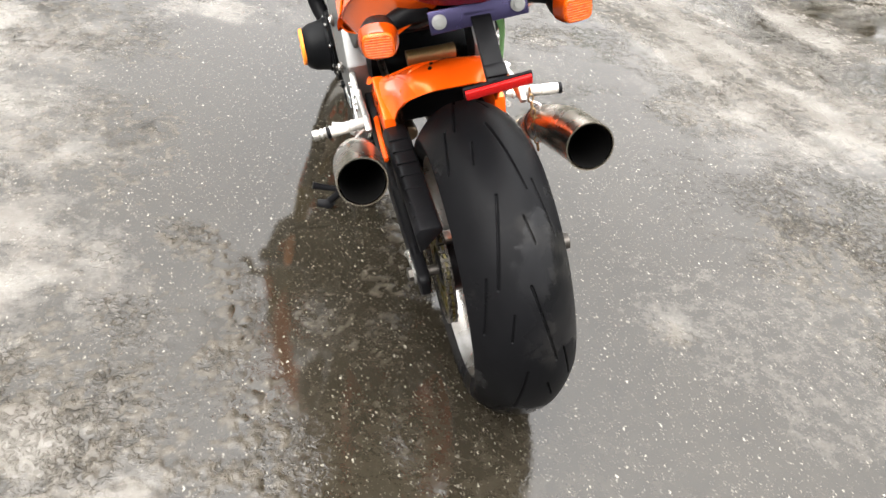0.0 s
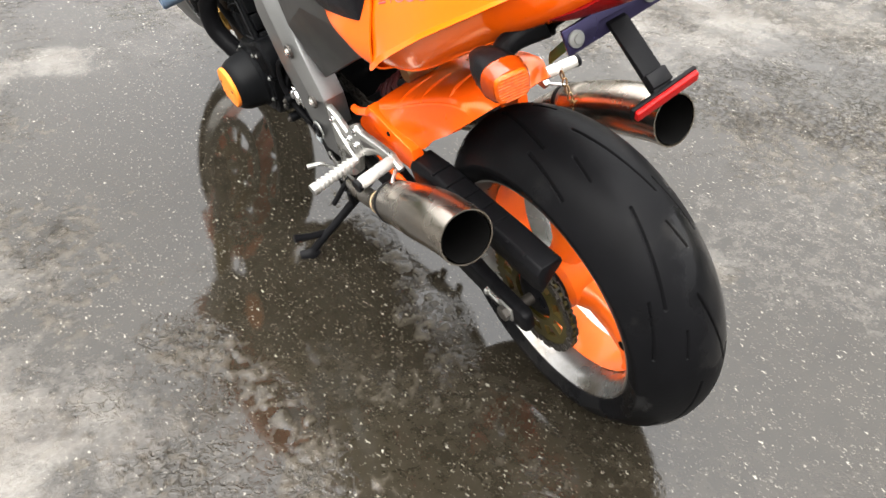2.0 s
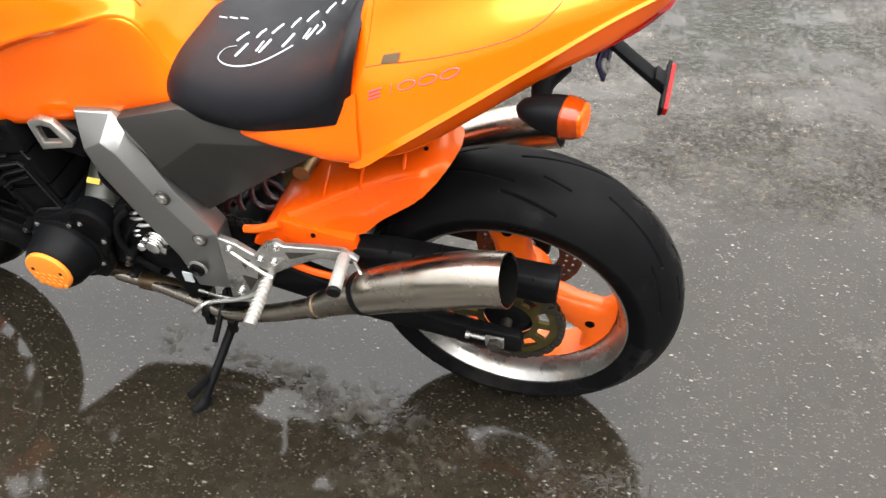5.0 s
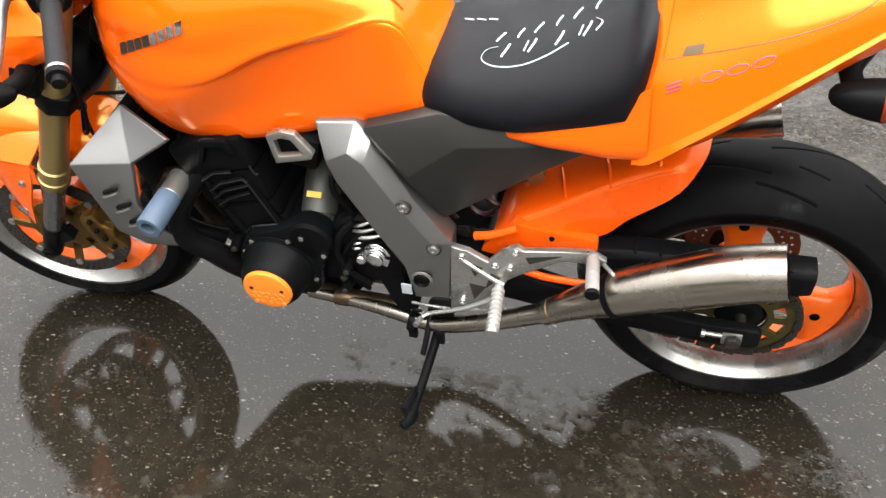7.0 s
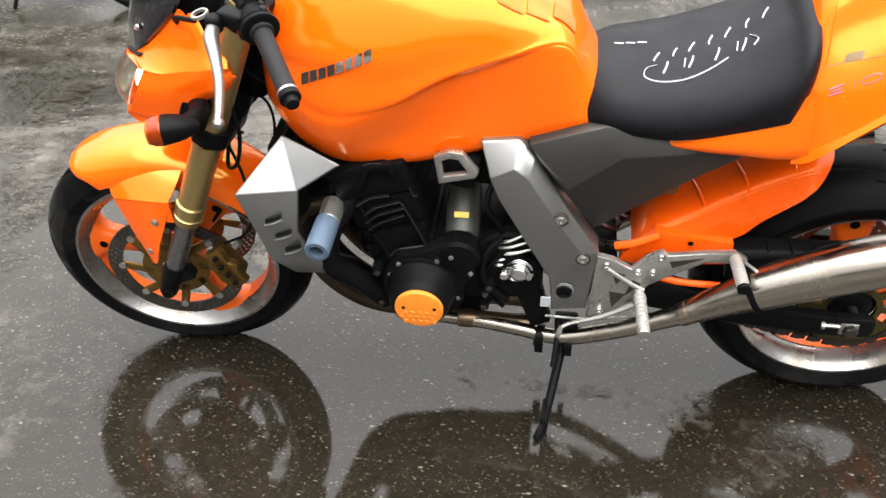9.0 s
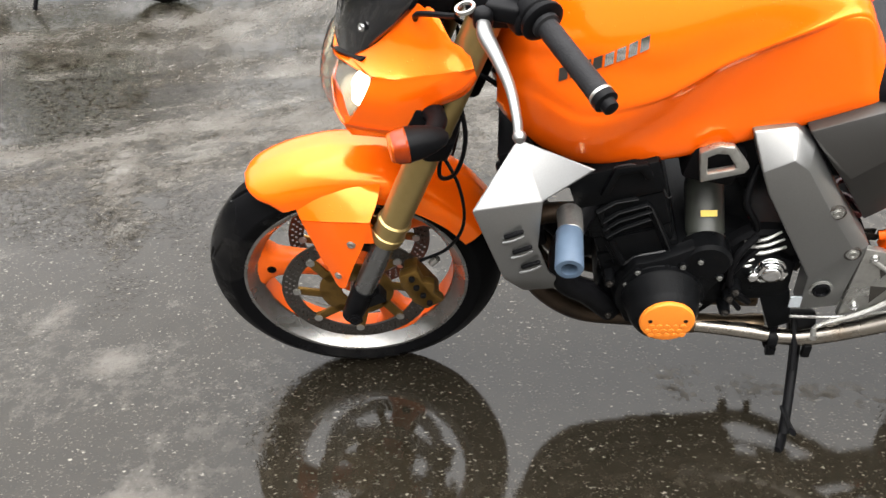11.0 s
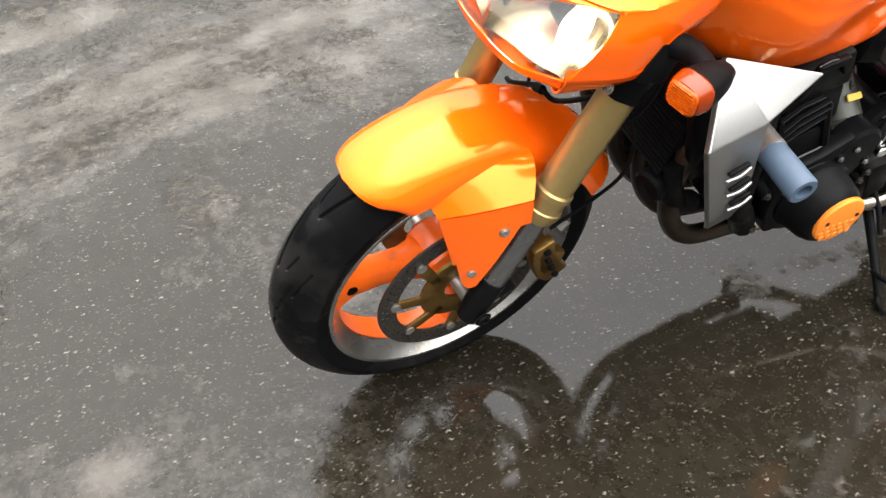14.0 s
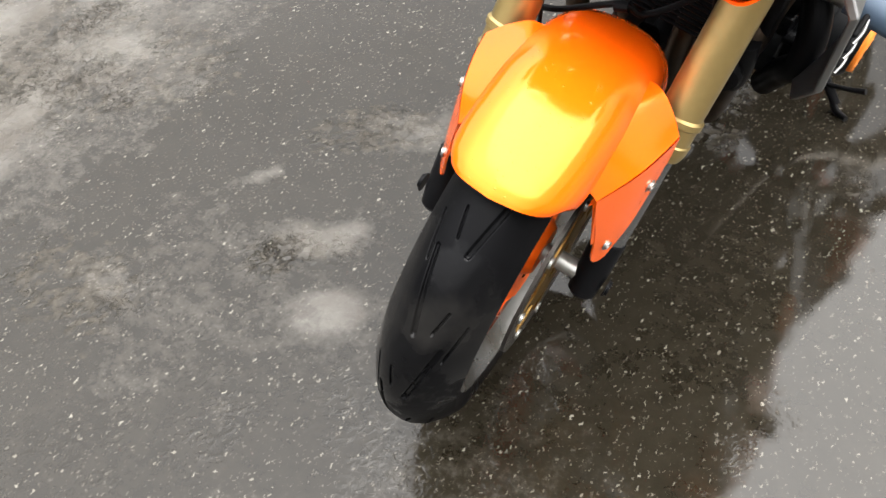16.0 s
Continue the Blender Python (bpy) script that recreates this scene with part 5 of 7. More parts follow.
for k in range(4):
    x = -0.135 + 0.09 * k
    part("header_pipe", Shape().tube([(x, 1.0, 0.56), (x, 1.075, 0.55), (x * 0.98, 1.105, 0.48), (x * 0.92, 1.075, 0.36), (x * 0.8, 1.0, 0.27), (x * 0.72, 0.9, 0.238), (x * 0.7, 0.8, 0.228)], 0.0185, 14, 6), HEADER_DARK, bike, "dark heat-browned exhaust header")
    part("joint_sleeve", Shape().lathe([(0, 0.016), (0.002, 0.021), (0.03, 0.021), (0.04, 0.0185), (0.13, 0.0185), (0.14, 0.021), (0.165, 0.021), (0.168, 0.017)], (x * 0.78, 0.8, 0.228), (x * 0.22, -1, 0.0), 20), HEADER, bike, "browned pipe joint sleeve")

# rearsets
for sign in (-1, 1):
    out = [(0.519, 0.497), (0.487, 0.489), (0.452, 0.466), (0.427, 0.5), (0.4, 0.516), (0.388, 0.507), (0.321, 0.518), (0.27, 0.524), (0.244, 0.506), (0.25, 0.494), (0.28, 0.496), (0.32, 0.494), (0.394, 0.444), (0.418, 0.425), (0.44, 0.375), (0.47, 0.345), (0.53, 0.322)]
    plate = part("footrest_bracket", Shape().prism(out, sign * 0.158, sign * 0.172), ALLOY, bike, "bare alloy footrest bracket", bevel=0.003)
    for y, z in ((0.5, 0.475), (0.505, 0.35), (0.44, 0.462), (0.401, 0.503), (0.412, 0.462)):
        part("bracket_bolt", bolt((sign * 0.172, y, z), (sign, 0, 0), 0.006, 0.005), CHROME, plate)
    # thin dark plates paint the shade of pockets that are not cut
    for pocket in ([(0.49, 0.462), (0.462, 0.452), (0.478, 0.425)], [(0.49, 0.405), (0.458, 0.4), (0.482, 0.36)], [(0.385, 0.494), (0.378, 0.478), (0.33, 0.503), (0.32, 0.509)], [(0.448, 0.44), (0.43, 0.43), (0.46, 0.395)]):
        part("bracket_pocket_shade", Shape().prism(pocket, sign * 0.17, sign * 0.1728), DISC, plate, "dark plate for the shade in a bracket pocket")
    part("bracket_rib", Shape().tube([(sign * 0.172, 0.505, 0.47), (sign * 0.174, 0.45, 0.43), (sign * 0.174, 0.425, 0.415)], 0.005, 8, 3), ALLOY, plate)
    for name, a, b, label in (("front_footrest", (0.172, 0.433, 0.413), (0.28, 0.426, 0.405), "knurled alloy front footrest"), ("rear_footrest", (0.165, 0.269, 0.512), (0.25, 0.26, 0.508), "white-worn alloy passenger footrest")):
        a, b = Vector((sign * a[0], *a[1:])), Vector((sign * b[0], *b[1:]))
        length = (b - a).length
        prof = [(0, 0.009)]
        for k in range(9):
            s0 = length * (0.12 + 0.094 * k)
            prof += [(s0, 0.0098), (s0 + length * 0.02, 0.0132), (s0 + length * 0.06, 0.0132), (s0 + length * 0.08, 0.0098)]
        if name == "rear_footrest":
            prof = [(0, 0.009), (length * 0.1, 0.0125), (length * 0.45, 0.0128), (length * 0.46, 0.0115), (length * 0.5, 0.0115), (length * 0.51, 0.0128), (length * 0.86, 0.0128), (length * 0.87, 0.0118)]
        prof += [(length * 0.97, 0.013), (length, 0.011)]
        peg = part(name, Shape().lathe([(u, r * 0.92) for u, r in prof], a, b - a, 20), WORN_WHITE, bike, label)
        part("peg_cap", Shape().lathe([(length * 0.92, 0.0126), (length * 1.0, 0.0126), (length * 1.01, 0.012), (length * 1.01, 0.0)], a, b - a, 20), SATIN if name == "rear_footrest" else ALLOY, peg, "dark end of the peg" if name == "rear_footrest" else "")
    part("shift_rod" if sign < 0 else "brake_rod", Shape().tube([(sign * 0.165, 0.61, 0.315), (sign * 0.176, 0.53, 0.325), (sign * 0.18, 0.45, 0.345)], 0.003, 8, 3), ALLOY, bike, "thin bare linkage rod")
    part("foot_lever", Shape().tube([(sign * 0.18, 0.44, 0.38), (sign * 0.19, 0.5, 0.35), (sign * 0.2, 0.57, 0.33), (sign * 0.23, 0.585, 0.33)], [0.007, 0.005, 0.0045, 0.006], 10, 4), ALLOY, bike, "bare alloy foot lever")

# side stand
stand = part("side_stand", Shape().tube([(-0.1, 0.566, 0.24), (-0.14, 0.572, 0.2), (-0.22, 0.589, 0.137), (-0.275, 0.602, 0.094)], [0.012, 0.0105, 0.0095, 0.0095], 12, 4), SATIN, bike, "black steel side stand, propped on the ground")
part("stand_foot", Shape().tube([(-0.268, 0.6, 0.092), (-0.286, 0.606, 0.081), (-0.308, 0.616, 0.084)], [0.011, 0.014, 0.011], 12, 4, flat=0.5), SATIN, stand, "black foot plate of the stand")
part("stand_prong", Shape().tube([(-0.235, 0.6, 0.122), (-0.275, 0.602, 0.136), (-0.31, 0.603, 0.152)], [0.008, 0.008, 0.01], 10, 4, flat=0.6), SATIN, stand, "foot peg of the stand")
part("stand_spring", Shape().tube([(-0.12, 0.585, 0.27), (-0.165, 0.585, 0.232), (-0.2, 0.59, 0.195)], 0.006, 10, 3), SATIN, stand)
part("stand_knee", Shape().box((-0.118, 0.566, 0.25), (0.03, 0.05, 0.04), (0, 35, 0)), SATIN, stand, "black stand bracket", bevel=0.006)

# shock absorber
shock = part("shock_absorber", Shape().lathe([(0, 0.012), (0, 0.017), (0.105, 0.017), (0.105, 0.012)], (-0.051, 0.388, 0.573), (1, 0.0, 0.0), 24), BRASS, bike, "dull gold shock reservoir")
part("shock_neck", Shape().tube([(0.0, 0.39, 0.56), (0.0, 0.42, 0.525), (0.0, 0.445, 0.5)], 0.018, 16, 3), BRASS, shock)
coil = [(0.04 * math.cos(0.9 * k), 0.45 + 0.012 * k * 0.4 + 0.04 * math.sin(0.9 * k) * 0.9, 0.5 - 0.0042 * k + 0.04 * math.sin(0.9 * k) * 0.3) for k in range(44)]
part("shock_spring", Shape().tube(coil, 0.006, 8, 2), SPRING, shock, "dark red coil spring")


# ---- engine ----
def eng(name, shape, mat=ENGINE, label="", bevel=0.004, parent=None):
    return part(name, shape, mat, parent or engine, label, bevel)


case = Shape()
case.prism([(0.62, 0.36), (0.74, 0.345), (0.9, 0.345), (0.97, 0.36), (0.965, 0.42), (0.93, 0.47), (0.83, 0.5), (0.7, 0.5), (0.62, 0.45)], -0.16, 0.16)
case.prism([(0.63, 0.32), (0.72, 0.26), (0.9, 0.265), (0.965, 0.32), (0.96, 0.38), (0.63, 0.38)], -0.09, 0.09)
engine = part("engine", case, ENGINE, bike, "black four-cylinder engine, dusty and wet", bevel=0.012)
for name, t0, t1, wide, grow, label in (("cylinder_base", 0.0, 0.045, 0.158, 0.006, ""), ("cylinder_block", 0.048, 0.088, 0.16, 0.0, "black cylinder block"), ("cylinder_head", 0.09, 0.165, 0.164, 0.004, "black finned cylinder head"), ("cam_box", 0.168, 0.235, 0.168, 0.01, "black cam box")):
    up, fore, base = Vector((0, 0.27, 0.96)), Vector((0, 0.96, -0.27)), Vector((0, 0.89, 0.45))
    tier = Shape().rings([[base + up * t + fore * (s * (0.066 + grow)) + Vector((x * wide, 0, 0)) for x, s in ((-1, -1), (1, -1), (1, 1), (-1, 1))] for t in (t0, t1)])
    eng(name, tier, ENGINE, label, 0.006)
tilt = Matrix.Translation((0, 0.89, 0.45)) @ Matrix.Rotation(-0.274, 4, "X")
for sign in (-1, 1):
    for fin in ([(0.975, 0.589), (0.946, 0.611), (0.91, 0.619)], [(0.964, 0.566), (0.939, 0.588), (0.892, 0.605), (0.886, 0.597)], [(0.962, 0.547), (0.937, 0.569), (0.884, 0.591)], [(0.957, 0.531), (0.933, 0.55), (0.885, 0.573)]):
        eng("cooling_fin", Shape().tube([(sign * 0.169, y, z) for y, z in fin], 0.0048, 6, 1, flat=0.8), ENGINE, bevel=0)
        # a thin lighter line along each fin edge
        eng("fin_edge", Shape().tube([(sign * 0.1735, y - 0.001, z + 0.001) for y, z in fin], 0.0011, 6, 1), RIDGE, "thin lighter fin edge", bevel=0)
    for rail in ([(0.949, 0.52), (0.925, 0.462)], [(0.888, 0.597), (0.847, 0.494)], [(0.972, 0.592), (0.95, 0.525)]):
        eng("block_rail", Shape().tube([(sign * 0.164, y, z) for y, z in rail], 0.007, 8, 1), ENGINE, "raised edge of the block", bevel=0)
    eng("cam_rib", Shape().prism([(0.972, 0.63), (0.95, 0.69), (0.9, 0.697), (0.888, 0.668), (0.9, 0.662), (0.91, 0.682), (0.942, 0.676), (0.957, 0.635)], sign * 0.166, sign * 0.178), ENGINE, "raised rib of the cam box", 0.003)
    eng("case_cover", Shape().prism([(0.93, 0.439), (0.908, 0.48), (0.861, 0.491), (0.81, 0.517), (0.777, 0.519), (0.754, 0.49), (0.749, 0.448), (0.772, 0.405), (0.779, 0.354), (0.8, 0.325), (0.912, 0.322), (0.935, 0.379)], sign * 0.158, sign * 0.188), ENGINE, "black crankcase side cover", 0.007)
    for y, z in ((0.919, 0.435), (0.85, 0.472), (0.796, 0.49), (0.759, 0.45), (0.786, 0.38), (0.824, 0.478), (0.9, 0.465)):
        eng("cover_boss", Shape().lathe([(0, 0.0085), (0.005, 0.008), (0.006, 0.006)], (sign * 0.187, y, z), (sign, 0, 0), 12), ENGINE, "", 0)
        part("cover_screw", bolt((sign * 0.192, y, z), (sign, 0, 0), 0.004, 0.004), GREYRING, engine, "dull screw head")
    eng("head_panel", Shape().prism([(-0.055, 0.02), (0.045, 0.02), (0.05, 0.085), (-0.05, 0.085)], sign * 0.158, sign * 0.165).moved(tilt), ENGINE, "raised panel on the block", 0.003)
    eng("cam_cover", Shape().prism([(-0.06, 0.222), (0.07, 0.222), (0.06, 0.232), (0.03, 0.24), (-0.04, 0.24)], sign * 0.08, sign * 0.168).moved(tilt), ENGINE, "black cam cover end", 0.008)
    eng("cover_flange", Shape().lathe([(0.0, 0.06), (0.0, 0.082), (0.018, 0.083), (0.03, 0.078), (0.034, 0.07)], (sign * 0.16, 0.858, 0.4), (sign, 0, 0), 40), ENGINE, "black generator cover flange" if sign < 0 else "black clutch cover flange", 0)
    eng("gear_lobe", Shape().lathe([(0, 0.03), (0, 0.044), (0.034, 0.044), (0.04, 0.038), (0.042, 0)], (sign * 0.15, 0.784, 0.48), (sign, 0, 0), 28), ENGINE, "raised gear cover", 0)
    cover = eng("generator_cover" if sign < 0 else "clutch_cover", Shape().lathe([(0.0, 0.064), (0.0, 0.07), (0.012, 0.07), (0.016, 0.066), (0.05, 0.06), (0.064, 0.053), (0.07, 0.047), (0.07, 0.0)], (sign * 0.187, 0.856, 0.408), (sign, 0, 0), 48), ENGINE, "black domed engine cover", 0)
    part("cover_pad", Shape().lathe([(0.0, 0.043), (0.0, 0.047), (0.005, 0.0475), (0.008, 0.0455), (0.0095, 0.04), (0.0095, 0.0)], (sign * 0.256, 0.853, 0.414), (sign, 0, 0), 48), CAP_ORANGE, cover, "orange slider pad on the engine cover")
    for a in range(-2, 3):
        for b in range(3):
            part("pad_dimple", Shape().lathe([(0, 0.0055), (0.0012, 0.005), (0.0016, 0.0)], (sign * 0.2653, 0.852 + 0.0135 * a + (0.006 if b % 2 else 0), 0.383 + 0.0115 * b), (sign, 0, 0), 10), CAP_ORANGE, cover)
    for a in (-1, 1):
        part("pad_screw", Shape().lathe([(0, 0.004), (0.001, 0.0035), (0.001, 0)], (sign * 0.2657, 0.852 + 0.03 * a, 0.42), (sign, 0, 0), 10), SATIN, cover)
CAN_AT, CAN_WAY = (-0.046, 0.781, 0.568), (-0.755, 0.0, -0.656)
starter = eng("starter_motor", Shape().lathe([(0, 0.018), (0.004, 0.03), (0.02, 0.034), (0.108, 0.034), (0.11, 0.032), (0.112, 0.032), (0.114, 0.035), (0.136, 0.035), (0.142, 0.03), (0.145, 0.022)], CAN_AT, CAN_WAY, 32), GREYCAN, "grey-green starter motor", 0)
part("starter_ring", Shape().lathe([(0.118, 0.0345), (0.119, 0.0362), (0.134, 0.0362), (0.136, 0.034)], CAN_AT, CAN_WAY, 32), GREYRING, starter, "pale grey starter end cap")
for a in (-0.6, 0.7):
    part("starter_screw", bolt(Vector(CAN_AT) + Vector(CAN_WAY) * 0.124 + 0.036 * (math.cos(a) * Vector((-0.656, 0, 0.755)) + math.sin(a) * Vector((0, 1, 0))), math.cos(a) * Vector((-0.656, 0, 0.755)) + math.sin(a) * Vector((0, 1, 0)), 0.004, 0.004), GREYRING, starter)
part("starter_label", Shape().box((-0.131, 0.781, 0.547), (0.003, 0.028, 0.011), (0, 49, 0)), YELLOW, starter, "yellow sticker")
slave = eng("sprocket_cover", Shape().lathe([(0, 0.07), (0.018, 0.07), (0.024, 0.062), (0.012, 0.058), (0.012, 0.0)], (-0.135, 0.684, 0.46), (-1, 0, 0), 36), SATIN, "black sprocket cover with chrome parts", 0)
part("slave_cylinder", Shape().lathe([(0, 0.027), (0.012, 0.027), (0.014, 0.022), (0.02, 0.022), (0.022, 0.017), (0.028, 0.017), (0.03, 0.01), (0.03, 0)], (-0.152, 0.664, 0.44), (-1, 0.1, 0), 20).lathe([(0, 0.011), (0.02, 0.011), (0.024, 0.006)], (-0.155, 0.696, 0.43), (-1, 0, 0), 14).box((-0.166, 0.664, 0.44), (0.02, 0.05, 0.022), (20, 0, 0)), CHROME, slave, "chromed slave cylinder", bevel=0.002)
for a, b, w in (((0.718, 0.5), (0.66, 0.525), 0.006), ((0.722, 0.487), (0.652, 0.508), 0.006), ((0.724, 0.473), (0.646, 0.489), 0.007), ((0.724, 0.459), (0.69, 0.464), 0.005), ((0.722, 0.446), (0.694, 0.449), 0.005), ((0.7, 0.415), (0.656, 0.405), 0.005)):
    part("cover_rib", Shape().tube([(-0.152, *a), (-0.162, (a[0] + b[0]) / 2, (a[1] + b[1]) / 2), (-0.156, *b)], [w * 0.35, w * 0.6, w * 0.35], 6, 4, flat=0.6), ALLOY, slave, "chrome rib")
part("cover_hose", Shape().tube([(-0.16, 0.7, 0.52), (-0.172, 0.728, 0.49), (-0.175, 0.738, 0.44), (-0.17, 0.722, 0.39), (-0.16, 0.69, 0.35)], 0.007, 10, 5), PLASTIC, slave, "black hose round the cover")
for y, z in ((0.732, 0.387), (0.735, 0.35), (0.945, 0.345), (0.724, 0.405), (0.947, 0.43)):
    part("case_boss", Shape().lathe([(0, 0.012), (0.03, 0.01), (0.032, 0.0)], (-0.155, y, z), (-1, 0, 0), 12), ENGINE, engine)
    part("case_bolt", bolt((-0.186, y, z), (-1, 0, 0), 0.0045, 0.005), DISC, engine)
for pts, r in (([(0.923, 0.461), (0.902, 0.48), (0.87, 0.489), (0.839, 0.497)], 0.0026), ([(0.886, 0.6), (0.868, 0.555), (0.846, 0.497)], 0.0014), ([(0.952, 0.688), (0.93, 0.694), (0.902, 0.69)], 0.0014), ([(0.87, 0.64), (0.862, 0.622), (0.856, 0.625)], 0.0016)):
    eng("casting_ridge", Shape().tube([(-0.172 if r < 0.002 else -0.168, y, z) for y, z in pts], r, 8, 4), RIDGE, "lighter casting ridge", 0)
eng("gearbox_lug", Shape().prism([(0.6, 0.29), (0.64, 0.27), (0.67, 0.36), (0.62, 0.38)], -0.16, -0.13), ENGINE, "", 0.004)
for pts, r, label in (
    ([(-0.14, 0.98, 0.6), (-0.19, 1.03, 0.53), (-0.2, 1.03, 0.46), (-0.18, 0.985, 0.4), (-0.16, 0.94, 0.33)], 0.022, "thick black coolant hose"),
    ([(-0.1, 0.7, 0.66), (-0.155, 0.73, 0.6), (-0.15, 0.7, 0.52), (-0.14, 0.72, 0.4)], 0.006, "black engine wire"),
    ([(-0.12, 0.62, 0.52), (-0.16, 0.7, 0.48), (-0.165, 0.74, 0.4), (-0.15, 0.7, 0.32)], 0.005, "black engine wire"),
    ([(-0.1, 0.6, 0.62), (-0.13, 0.64, 0.56), (-0.14, 0.66, 0.5)], 0.008, "black hose"),
):
    part("hose", Shape().tube(pts, r, 12, 6), PLASTIC, bike, label)
eng("throttle_rail", Shape().box((0, 0.79, 0.665), (0.3, 0.09, 0.07), (15, 0, 0)), PLASTIC, "black throttle bodies under the tank", 0.01)
eng("airbox", Shape().box((0, 0.66, 0.67), (0.24, 0.2, 0.12)), PLASTIC, "", 0.015)
eng("sump", Shape().prism([(0.72, 0.262), (0.76, 0.215), (0.88, 0.218), (0.92, 0.27)], -0.085, 0.085), ENGINE, "black sump", 0.01)
eng("oil_filter", Shape().lathe([(0, 0.034), (0.05, 0.034), (0.058, 0.026)], (0.0, 0.965, 0.36), (0, 0.95, -0.2), 28), SATIN, "black oil filter", 0)
for pts, r, label in (
    ([(0.06, 1.08, 0.62), (0.03, 1.1, 0.5), (0.05, 1.09, 0.42), (0.02, 1.02, 0.36)], 0.021, "black coolant hose under the radiator"),
    ([(-0.13, 1.12, 0.52), (-0.135, 1.11, 0.46), (-0.12, 1.075, 0.4), (-0.1, 1.02, 0.36)], 0.02, "black coolant hose under the radiator"),
):
    part("hose", Shape().tube(pts, r, 14, 6), PLASTIC, bike, label)
radiator = part("radiator", Shape().box((0, 1.1, 0.6), (0.29, 0.032, 0.205), (-14, 0, 0)), PLASTIC, bike, "black ribbed radiator", bevel=0.006)
fins = Shape()
for k in range(26):
    fins.box((0, 1.12 - 0.00185 * (k - 13), 0.6 + 0.0074 * (k - 13) * 0.97), (0.27, 0.006, 0.0022), (-14, 0, 0))
tagged(part("radiator_core", fins, SATIN, radiator, "fine dark radiator fins"), kind="stuff")
for x in (-0.142, 0.142):
    part("end_tank", Shape().box((x, 1.1, 0.585), (0.02, 0.042, 0.2), (-14, 0, 0)), PLASTIC, radiator, "black radiator end tank", bevel=0.008)
horn = part("horn", Shape().lathe([(0, 0.0), (0, 0.02), (0.008, 0.027), (0.024, 0.028), (0.03, 0.024), (0.032, 0.012), (0.028, 0.008), (0.028, 0)], (-0.118, 1.122, 0.472), (-0.25, 0.95, -0.15), 28), PLASTIC, bike, "round black horn below the radiator")
part("horn_strap", Shape().box((-0.1, 1.112, 0.5), (0.016, 0.004, 0.05), (-14, 0, 0)), SATIN, horn, "", bevel=0.001)
part("subframe", Shape().tube([(-0.1, 0.66, 0.72), (-0.115, 0.5, 0.72), (-0.11, 0.3, 0.745), (-0.07, 0.05, 0.86), (-0.05, -0.1, 0.93)], 0.012, 10, 5).tube([(0.1, 0.66, 0.72), (0.115, 0.5, 0.72), (0.11, 0.3, 0.745), (0.07, 0.05, 0.86), (0.05, -0.1, 0.93)], 0.012, 10, 5).box((0, 0.38, 0.72), (0.2, 0.24, 0.05)), SATIN, bike, "black seat subframe")
part("inner_mudguard", Shape().sheet([[(0, 0.48, 0.66), (-0.09, 0.48, 0.655), (-0.1, 0.48, 0.62)], [(0, 0.3, 0.735), (-0.09, 0.3, 0.735), (-0.1, 0.3, 0.71)], [(0, 0.1, 0.79), (-0.065, 0.1, 0.79), (-0.072, 0.1, 0.78)], [(0, -0.08, 0.885), (-0.045, -0.08, 0.885), (-0.05, -0.08, 0.875)]], 5, 4, mirror=True), PLASTIC, bike, "black tray under the tail", thick=-0.004)
part("frame_cross", Shape().tube([(-0.1, 0.9, 0.73), (-0.11, 1.05, 0.765), (-0.06, 1.13, 0.82)], 0.022, 10, 4).tube([(0.1, 0.9, 0.73), (0.11, 1.05, 0.765), (0.06, 1.13, 0.82)], 0.022, 10, 4), SATIN, bike, "black frame rails beneath the tank")
part("steering_head", Shape().lathe([(0, 0.034), (0.2, 0.034)], (0, 1.2, 0.735), (0, -0.407, 0.914), 24), SATIN, bike, "black steering head")

# ---- tail: plate bracket, lamps ----
bracket = part("plate_bracket", Shape().box((-0.002, -0.132, 0.902), (0.15, 0.006, 0.034), (-20, -3, 0)).box((0, -0.1, 0.9), (0.05, 0.07, 0.012)), PURPLE, bike, "blue-tinted number plate bracket without a plate", bevel=0.002)
for x in (-0.062, 0.057):
    part("bracket_washer", Shape().lathe([(0, 0.011), (0.003, 0.011), (0.004, 0.006), (0.007, 0.006), (0.007, 0)], (x, -0.135, 0.903 + 0.05 * x), (0, -0.94, 0.34), 20), GREYRING, bracket, "pale zinc washer and bolt")
part("bracket_arm", Shape().prism([(-0.13, 0.9), (-0.142, 0.9), (-0.228, 0.832), (-0.222, 0.822)], -0.015, 0.015), PLASTIC, bracket, "black reflector arm", bevel=0.002)
part("arm_pad", Shape().box((0, -0.21, 0.846), (0.032, 0.02, 0.012), (38, 0, 0)), SATIN, bracket, "", bevel=0.002)
reflector = part("rear_reflector", Shape().box((0, -0.226, 0.828), (0.1, 0.008, 0.0145), (10, -5, 0)), RED, bracket, "red bar reflector", bevel=0.002)
part("reflector_backing", Shape().box((0, -0.2205, 0.8295), (0.104, 0.006, 0.0175), (10, -5, 0)), PLASTIC, reflector, "black backing", bevel=0.0015)
for x in (-0.02, 0.004, 0.026):
    part("plate_lamp", Shape().lathe([(0, 0.0022), (0.002, 0.0018), (0.0025, 0)], (x, -0.134, 0.8885), (0, -0.94, 0.34), 10), LED, bracket, "small lit white lamp")
part("lamp_bar", Shape().box((0.003, -0.118, 0.925), (0.07, 0.02, 0.012), (28, 0, 0)), SATIN, bracket, "dark lamp bar", bevel=0.003)
